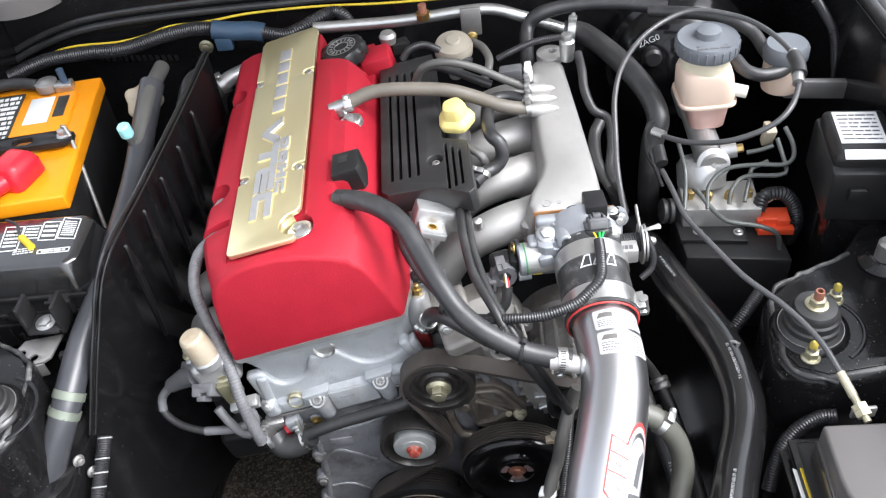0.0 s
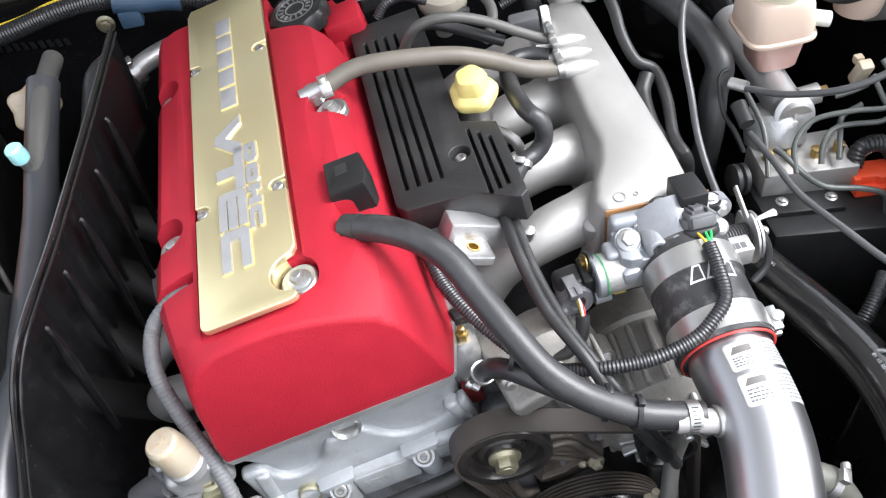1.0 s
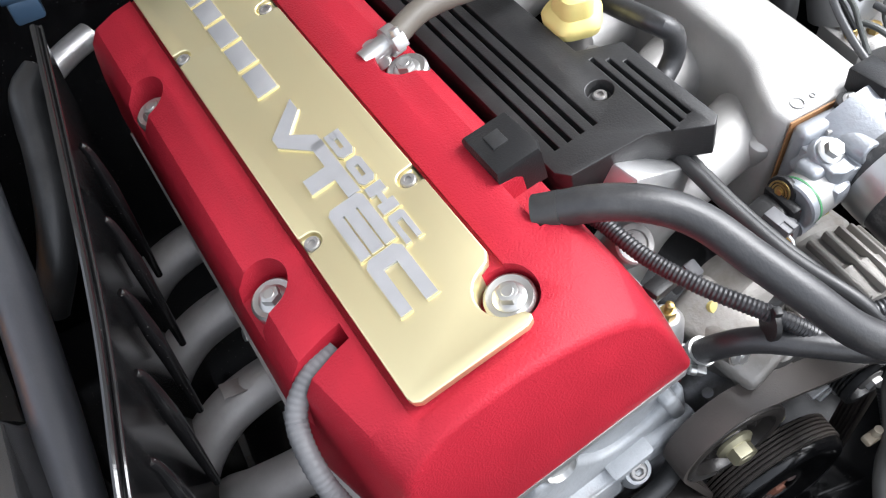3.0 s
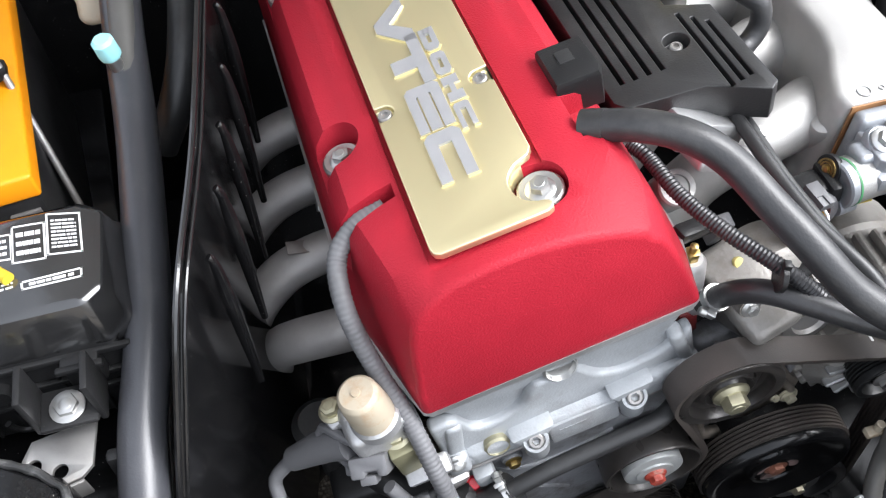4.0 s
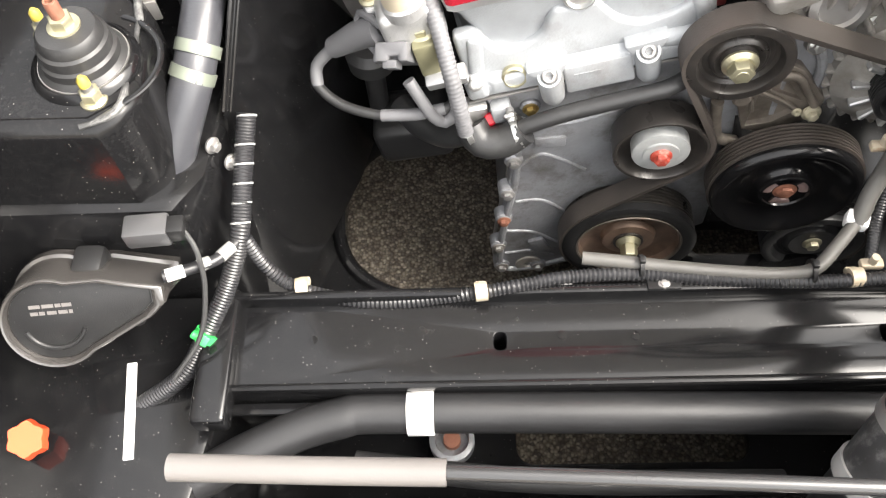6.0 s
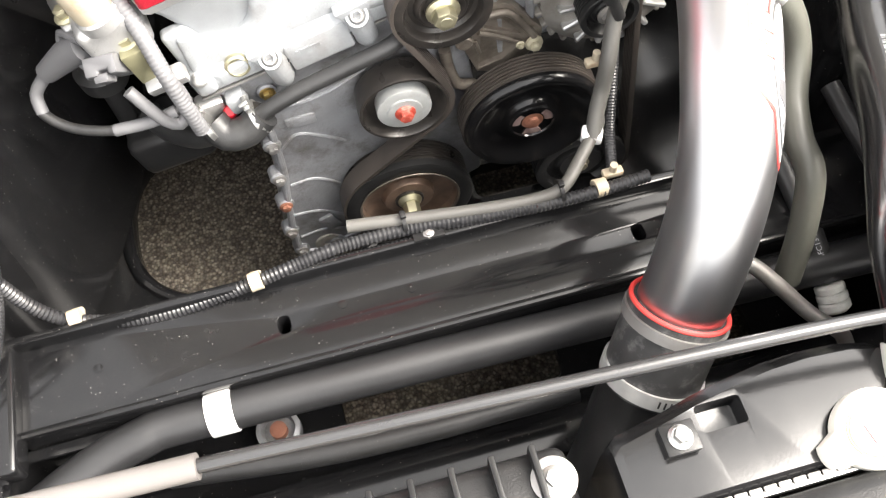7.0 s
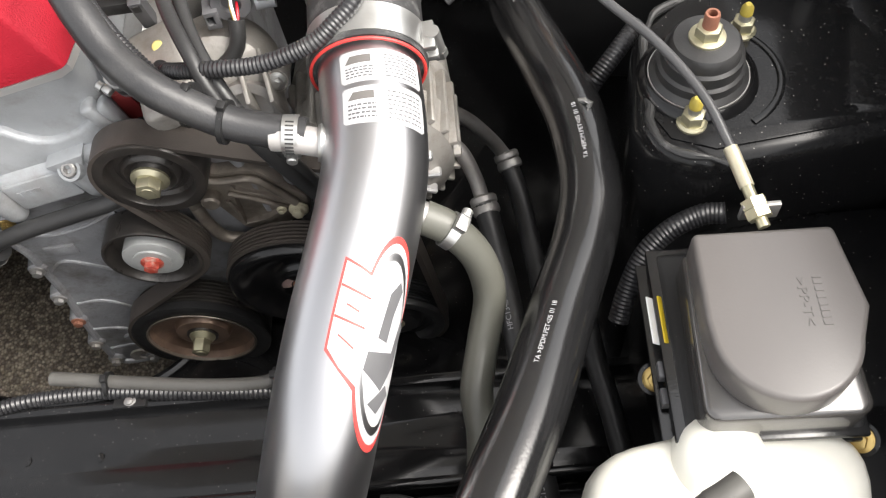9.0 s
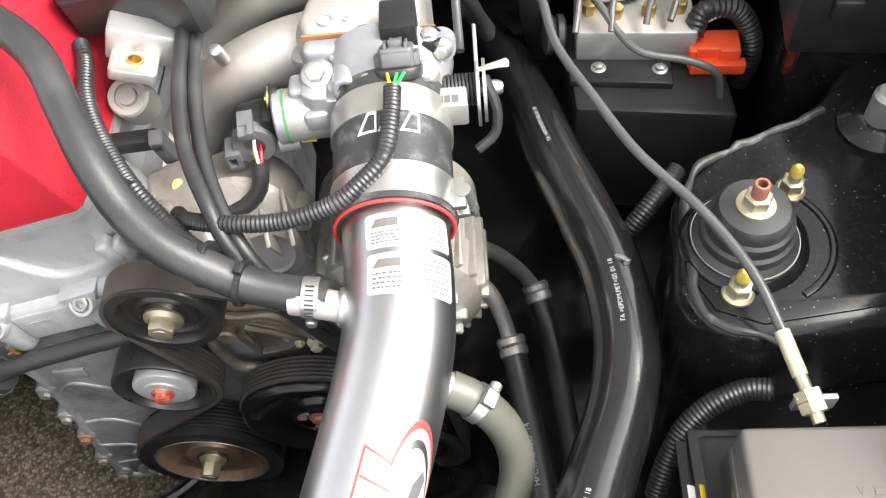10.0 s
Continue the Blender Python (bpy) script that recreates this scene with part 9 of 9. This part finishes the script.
hose("brake_pipe", [(0.293, 1.006, 0.665), (0.299, 0.992, 0.665), (0.312, 0.969, 0.655), (0.329, 0.948, 0.65), (0.367, 0.939, 0.645), (0.392, 0.933, 0.635), (0.401, 0.931, 0.61), (0.404, 0.918, 0.56)], 0.0036, BRAKEPIPE, BP, "pipe", seg=10)
hose("brake_pipe", [(0.273, 0.974, 0.655), (0.278, 0.996, 0.67), (0.281, 1.022, 0.69), (0.282, 1.076, 0.7)], 0.0032, BRAKEPIPE, BP, "pipe", seg=10)
hose("brake_pipe", [(0.371, 1.035, 0.7), (0.388, 1.032, 0.705), (0.406, 1.033, 0.71)], 0.0032, BRAKEPIPE, BP, "pipe", seg=10)
pc = thing("pipe_clip", "cream plastic brake pipe clip", "clip")
part("clip", B(0.016, 0.014, 0.034, pose(*(0.401, 1.044, 0.72), 20, 0, 0), 0.003), CREAM, pc)
part("lug", B(0.010, 0.010, 0.010, pose(*(0.401, 1.055, 0.73)), 0.002), CREAM, pc)


def clutch_reservoir():
    q = (0.442, 1.141, 0.8)
    ob = thing("clutch_reservoir", "small clutch fluid reservoir with a grey cap", "reservoir")
    part("cap", LA([(0.031, 0), (0.032, 0.004), (0.032, 0.018), (0.028, 0.024)], 48, pose(q[0], q[1], 0.785), lobes=24, depth=0.015), RESCAP, ob)
    part("tank", LA([(0.026, -0.05), (0.028, -0.04), (0.028, 0.0)], 32, pose(q[0], q[1], 0.785)), RESPL, ob)
    part("bracket", B(0.10, 0.012, 0.03, pose(q[0] + 0.055, q[1] - 0.015, 0.735, 0, 0, -10), 0.003), DULLSTEEL, ob)
    return ob


clutch_reservoir()
hose("reservoir_hose", [(0.371, 1.14, 0.79), (0.38, 1.116, 0.785), (0.402, 1.108, 0.78), (0.432, 1.115, 0.78), (0.449, 1.134, 0.785), (0.42, 1.147, 0.79), (0.409, 1.188, 0.8), (0.385, 1.208, 0.81), (0.343, 1.243, 0.81), (0.274, 1.285, 0.8)], 0.0095, DUSTYRUBBER, "grey rubber reservoir hose")
hose("throttle_cable", [(0.232, 1.015, 0.765), (0.243, 0.995, 0.772), (0.265, 0.962, 0.785), (0.306, 0.932, 0.805), (0.351, 0.927, 0.825), (0.381, 0.944, 0.84), (0.403, 0.988, 0.85), (0.41, 1.036, 0.855), (0.393, 1.094, 0.86), (0.361, 1.142, 0.86), (0.304, 1.167, 0.86), (0.243, 1.141, 0.85), (0.198, 1.083, 0.84), (0.178, 1.034, 0.82), (0.172, 0.985, 0.79), (0.17, 0.956, 0.765), (0.17, 0.922, 0.745), (0.171, 0.882, 0.73)], 0.0036, CABLE, "black cable in a wide loop over the brake parts", "cable")
ca = thing("cable_adjuster", "black and steel cable adjuster sleeve", "adjuster")
part("sleeve", T([(0.41, 1.036, 0.855), (0.409, 1.014, 0.854), (0.405, 0.995, 0.852)], 0.0095, seg=18, step=0.004), RUBBER, ca)
part("ferrule", T([(0.405, 1.001, 0.852), (0.399, 0.979, 0.85)], 0.0072, seg=16, step=0.004), STEEL, ca)
part("ferrule", T([(0.411, 1.043, 0.856), (0.408, 1.025, 0.855)], 0.0062, seg=16, step=0.004), STEEL, ca)
ck = thing("cable_bracket", "bent black wire bracket for the cables", "bracket")
part("wire", T([(0.235, 1.036, 0.77), (0.224, 1.031, 0.765), (0.221, 1.006, 0.74), (0.231, 0.992, 0.72), (0.239, 0.978, 0.7)], 0.0028, seg=8), PLASTIC, ck)
part("end", T([(0.23, 1.017, 0.767), (0.241, 1.002, 0.77)], 0.0065, seg=14, step=0.004), STEEL, ck)
part("end", T([(0.234, 1.001, 0.75), (0.235, 0.976, 0.742)], 0.0085, seg=14, step=0.004), RUBBER, ck)


def relay_box_rear():
    q = (0.484, 0.951, 0.78)
    ob = thing("fuse_box", "black fuse box with a white label on its lid", "fuse box", m=pose(q[0], q[1], q[2], 0, 0, -8))
    part("base", carve(B(0.088, 0.125, 0.08, pose(0, 0, -0.055)), [], 0.006, 2), PLASTIC, ob)
    part("lid", carve(B(0.080, 0.105, 0.03, pose(0, 0.004, -0.012)), [], 0.010, 3), PLASTIC, ob)
    part("label", B(0.056, 0.068, 0.0012, pose(-0.002, 0.012, 0.0034), 0.0004), WHITE, ob, "white printed label")
    part("label_edge", B(0.056, 0.014, 0.0012, pose(-0.002, -0.044, 0.0022, 25, 0, 0), 0.0004), WHITE, ob)
    part("label_print", bars(-0.026, 0.022, -0.018, 0.042, 7, 15, 0.004, 0.0044, fill=0.3), CONNGREY, ob)
    part("latch", B(0.022, 0.008, 0.018, pose(-0.01, -0.066, -0.045), 0.002), PLASTIC, ob)
    part("leg", B(0.075, 0.11, 0.30, pose(0.006, 0, -0.24), 0.01), PAINT, ob)
    return ob


relay_box_rear()
def fender(edge, side):
    """A curved fender skin from the bay's edge over the shoulder and down."""
    prof = [(0.035, 0.850), (0.036, 0.868), (0.044, 0.875), (0.10, 0.876), (0.18, 0.866), (0.26, 0.840), (0.32, 0.795), (0.352, 0.73), (0.362, 0.62), (0.360, 0.45), (0.350, 0.30)]
    skin = prof + [(dx - 0.010, z - 0.010) for dx, z in reversed(prof[3:])] + [(0.050, 0.850)]
    secs = []
    for y, drop in ((-0.35, 0.10), (-0.2, 0.05), (0.1, 0.018), (0.6, 0.004), (1.1, 0.0), (1.62, 0.0)):
        secs.append([Vector((edge + side * dx, y, z - drop)) for dx, z in skin])
    return tagged(part("fender", loft(bmesh.new(), secs), WHITEPAINT, angle=50), "white painted fender along the engine bay", "fender", kind="structure")


fender(XR, 1)
fender(XL, -1)
hood = slab("open_hood", "raised white car hood with a painted underside", [(XL + 0.02, 0.0), (XR - 0.02, 0.0), (XR - 0.04, 0.7), (XR - 0.16, 1.30), (XL + 0.18, 1.30), (XL + 0.06, 0.7)], 0.0, 0.02, HOODWHITE, m=pose(0, 1.56, 0.93, 129, 0, 0), bevel=0.006)
tagged(part("gutter", T([(XR + 0.015, 0.5, 0.862), (XR + 0.012, 0.9, 0.864), (XR + 0.010, 1.45, 0.866)], 0.009, seg=12), RUBBER), "black rubber gutter seal along the fender", "seal", kind="structure")
hose("fender_wire", [(0.496, 1.2, 0.839), (0.512, 1.19, 0.815), (0.524, 1.18, 0.792), (0.532, 1.17, 0.749), (0.535, 1.16, 0.715)], 0.007, CONDUIT, "black corrugated wire down the fender side", "harness", ribs=0.0007, pitch=0.0032)

# rear
hose("fuel_bar", [(-0.271, 1.36, 0.789), (-0.133, 1.36, 0.786), (-0.018, 1.36, 0.792), (0.031, 1.36, 0.79), (0.075, 1.355, 0.776), (0.159, 1.35, 0.741)], 0.0098, STEEL, "bright steel coolant pipe across the rear", "pipe", seg=20)
bk = thing("pipe_bracket", "grey metal bracket holding the steel pipe", "bracket")
b0 = (-0.007, 1.345, 0.794)
part("strap", B(0.034, 0.006, 0.05, pose(b0[0], b0[1], b0[2] - 0.014), 0.002), DULLSTEEL, bk)
bolt(bk, (b0[0], b0[1] - 0.004, b0[2] - 0.04), (0, -1, 0.2), 0.006, 0.006, material=BRASS)
bk2 = thing("pipe_bolt", "brown bolt and clip on the steel pipe", "bolt")
b1 = (-0.085, 1.35, 0.803)
part("clip", LA([(0.011, 0), (0.012, 0.012)], 20, pose(b1[0], b1[1], b1[2] - 0.012)), BRASS, bk2)
part("stud", LA([(0.007, 0), (0.007, 0.014)], 16, pose(b1[0], b1[1], b1[2])), RUST, bk2)
hose("heater_hose", [(0.142, 1.293, 0.775), (0.168, 1.283, 0.775), (0.197, 1.236, 0.772), (0.226, 1.176, 0.765), (0.247, 1.127, 0.75), (0.254, 1.093, 0.73), (0.246, 1.082, 0.7), (0.241, 1.066, 0.66), (0.245, 1.077, 0.6), (0.255, 1.094, 0.53)], 0.0165, RUBBER, "black braided heater hose curving down", seg=20)
hcl = thing("hose_clamp", "zinc clamp where hose meets steel pipe", "clamp")
clamp_ring(hcl, (0.153, 1.29, 0.776), (1, -0.2, -0.05), 0.0175, 0.012, STEEL)
hose("servo_hose", [(0.078, 1.251, 0.73), (0.08, 1.295, 0.745), (0.085, 1.332, 0.765), (0.106, 1.338, 0.785), (0.158, 1.346, 0.79), (0.231, 1.339, 0.79), (0.309, 1.316, 0.785)], 0.0115, DUSTYRUBBER, "grey-black servo hose at the firewall", seg=18)
va = thing("vacuum_actuator", "beige-grey round vacuum actuator", "actuator")
q = (-0.038, 1.25, 0.8)
part("dome", LA([(0.022, -0.03), (0.030, -0.020), (0.031, -0.008), (0.027, 0.0), (0.012, 0.004), (0.010, 0.007)], 40, pose(*q, 12, 0, 0)), BEIGE, va)
part("stem", LA([(0.012, -0.07), (0.012, -0.03)], 20, pose(*q, 12, 0, 0)), DULLSTEEL, va)
hose("coil_harness", [(-0.12, 1.248, 0.78), (-0.107, 1.25, 0.795), (-0.084, 1.251, 0.8), (-0.062, 1.241, 0.795), (-0.041, 1.23, 0.785), (-0.011, 1.231, 0.775)], 0.0060, CONDUIT, "black corrugated coil harness", "harness", ribs=0.0007, pitch=0.0032)
hose("sensor_lead", [(0.029, 1.229, 0.775), (0.051, 1.23, 0.785), (0.083, 1.242, 0.79), (0.115, 1.25, 0.79), (0.142, 1.257, 0.785)], 0.0055, CONDUIT, "black corrugated lead over the manifold", "harness", ribs=0.0007, pitch=0.0032)
hose("evap_hose", [(-0.006, 1.27, 0.785), (0.008, 1.25, 0.785), (0.016, 1.223, 0.78), (0.011, 1.199, 0.77), (-0.001, 1.193, 0.755)], 0.0065, GREYHOSE, "grey rubber hose at the actuator")
hose("rear_hose", [(-0.1, 1.156, 0.775), (-0.092, 1.17, 0.795), (-0.071, 1.177, 0.805), (-0.042, 1.169, 0.8), (-0.009, 1.156, 0.79), (0.015, 1.151, 0.78)], 0.0065, RUBBER, "black rubber hose behind the coil cover")
rc = thing("sensor_plug", "grey connector with a white lock on the manifold", "connector")
q = (0.047, 1.185, 0.775)
part("shell", B(0.036, 0.022, 0.020, pose(*q, 0, -8, -8), 0.004), CONNGREY, rc)
part("lock", B(0.010, 0.024, 0.024, pose(q[0] + 0.026, q[1] - 0.002, q[2] + 0.001, 0, -8, -8), 0.002), WHITE, rc)
uv1 = thing("end_valve", "bright steel valve at the manifold rear corner", "valve")
q = (0.136, 1.217, 0.79)
part("body", LA([(0.010, -0.02), (0.012, 0.0), (0.012, 0.012), (0.008, 0.016)], 26, pose(*q)), STEEL, uv1)
part("nut", PR(hexagon(0.0095), 0.014, 0.024, pose(*q), 0.001), STEEL, uv1)
hose("manifold_lead", [(0.151, 1.206, 0.785), (0.153, 1.174, 0.775), (0.153, 1.143, 0.76), (0.163, 1.119, 0.74), (0.182, 1.108, 0.73), (0.182, 1.065, 0.72), (0.172, 1.013, 0.71), (0.178, 0.986, 0.7), (0.195, 1.009, 0.63)], 0.0068, RUBBER, "black lead down the manifold side", "lead")
hose("side_hose", [(0.171, 1.102, 0.73), (0.16, 1.083, 0.72), (0.156, 1.042, 0.71), (0.163, 1.014, 0.7), (0.173, 0.993, 0.69), (0.194, 1.027, 0.62)], 0.009, RUBBER, "black hose beside the manifold")
rl = thing("rear_connector", "dark cam sensor and plugs at the valve cover rear", "sensor")
part("sensor", LA([(0.012, 0), (0.014, 0.012), (0.010, 0.018)], 24, pose(*(-0.142, 1.287, 0.79))), DULLSTEEL, rl)
part("plug", B(0.03, 0.02, 0.02, pose(*(-0.125, 1.289, 0.78), 0, 0, 20), 0.003), PLASTIC, rl)
ho = thing("heater_outlet", "grey cast heater outlet with a clamp at the head rear", "outlet")
part("pipe", T([(-0.397, 1.406, 0.7), (-0.425, 1.389, 0.7), (-0.45, 1.374, 0.695), (-0.468, 1.363, 0.68)], 0.014, seg=20), CAST, ho)
clamp_ring(ho, (-0.455, 1.368, 0.693), (-1, -0.5, -0.3), 0.0165, 0.012, STEEL)
part("hose", T([(-0.452, 1.37, 0.692), (-0.469, 1.362, 0.675), (-0.476, 1.361, 0.64)], 0.0165, seg=20), RUBBER, ho)
hose("main_harness", [(-0.837, 1.4, 0.734), (-0.769, 1.41, 0.752), (-0.697, 1.415, 0.756), (-0.624, 1.415, 0.757), (-0.546, 1.415, 0.774), (-0.493, 1.415, 0.781), (-0.442, 1.41, 0.78)], 0.0125, CONDUIT, "thick black corrugated main harness on the firewall", "harness", ribs=0.0014, pitch=0.0042, seg=16)
hose("blue_sleeve", [(-0.455, 1.405, 0.782), (-0.423, 1.405, 0.775), (-0.389, 1.405, 0.772), (-0.367, 1.405, 0.766)], 0.0165, BLUE, "slate-blue sleeve on the main harness", "sleeve", seg=16)
bst = thing("bottle_stay", "dull steel stay below the coolant bottle", "stay")
part("stay", T([(0.264, 0.314, 0.610), (0.273, 0.298, 0.605), (0.285, 0.278, 0.600)], 0.0060, seg=12, squash=0.5), DULLSTEEL, bst)
bs = thing("sleeve_bracket", "slate-blue clip under the sleeve", "clip")
part("clip", B(0.030, 0.020, 0.026, pose(*(-0.439, 1.4, 0.758)), 0.004), BLUE, bs)
hose("main_harness", [(-0.369, 1.4, 0.769), (-0.333, 1.39, 0.766), (-0.302, 1.39, 0.774), (-0.271, 1.4, 0.784), (-0.241, 1.41, 0.788), (-0.222, 1.4, 0.783), (-0.209, 1.38, 0.769)], 0.0115, CONDUIT, "thick black corrugated main harness on the firewall", "harness", ribs=0.0014, pitch=0.0042, seg=16)
hose("yellow_wire", [(-0.789, 1.43, 0.745), (-0.741, 1.43, 0.76), (-0.698, 1.43, 0.764), (-0.636, 1.43, 0.763), (-0.581, 1.43, 0.771), (-0.536, 1.43, 0.783), (-0.465, 1.43, 0.785), (-0.392, 1.43, 0.792), (-0.272, 1.43, 0.792), (-0.154, 1.43, 0.785), (-0.036, 1.43, 0.782)], 0.0022, YELLOW, "thin yellow wire along the firewall", "wire", seg=8)
fbolt = thing("firewall_bolt", "yellow zinc bolt on the firewall", "bolt")
bolt(fbolt, (-0.49, 1.45, 0.726), (0, -1, 0.1), 0.009, 0.008, washer=0.012, material=YZINC)
q = (-0.629, 1.457, 0.713)
for k in range(14):
    part("stamped_mark", B(0.007, 0.002, 0.012, pose(q[0] - 0.075 + 0.0115 * k, q[1], q[2] - 0.0012 * k + 0.008, 0, -6, 0), 0.0006), PLASTIC, wall_rear)
cowl = slab("cowl", "dark grey plastic cowl under the windscreen", [(XL, YB + 0.002), (XR, YB + 0.002), (XR, YB + 0.30), (XL, YB + 0.30)], 0.80, 0.845, COWLGREY, bevel=0.01)
for k in range(4):
    tagged(part("cowl_seal", T([(-0.928, 1.45, 0.694), (-0.829, 1.45, 0.744), (-0.73, 1.45, 0.777), (-0.642, 1.45, 0.789), (-0.506, 1.45, 0.794), (-0.354, 1.45, 0.794), (-0.194, 1.45, 0.792)] if k == 0 else [(x, y + 0.012 * k, z + 0.013 * k) for x, y, z in [(-0.928, 1.45, 0.694), (-0.829, 1.45, 0.744), (-0.73, 1.45, 0.777), (-0.642, 1.45, 0.789), (-0.506, 1.45, 0.794), (-0.354, 1.45, 0.794), (-0.194, 1.45, 0.792)]], 0.0065, seg=10), RUBBER), "black rubber cowl seal strip", "seal", kind="structure")
hx = thing("hinge_cover", "grey painted hinge cover at the cowl corner", "cover")
part("shell", LA([(0.09, 0.0), (0.085, 0.03), (0.06, 0.055), (0.02, 0.06)], 40, pose(-0.80, 1.50, 0.835)), GREYPLASTIC, hx)
tagged(part("green_wire", T([(0.357, 1.4, 0.756), (0.387, 1.4, 0.74), (0.41, 1.4, 0.725)], 0.006, seg=10), GREEN), "short green wire at the firewall", "wire")
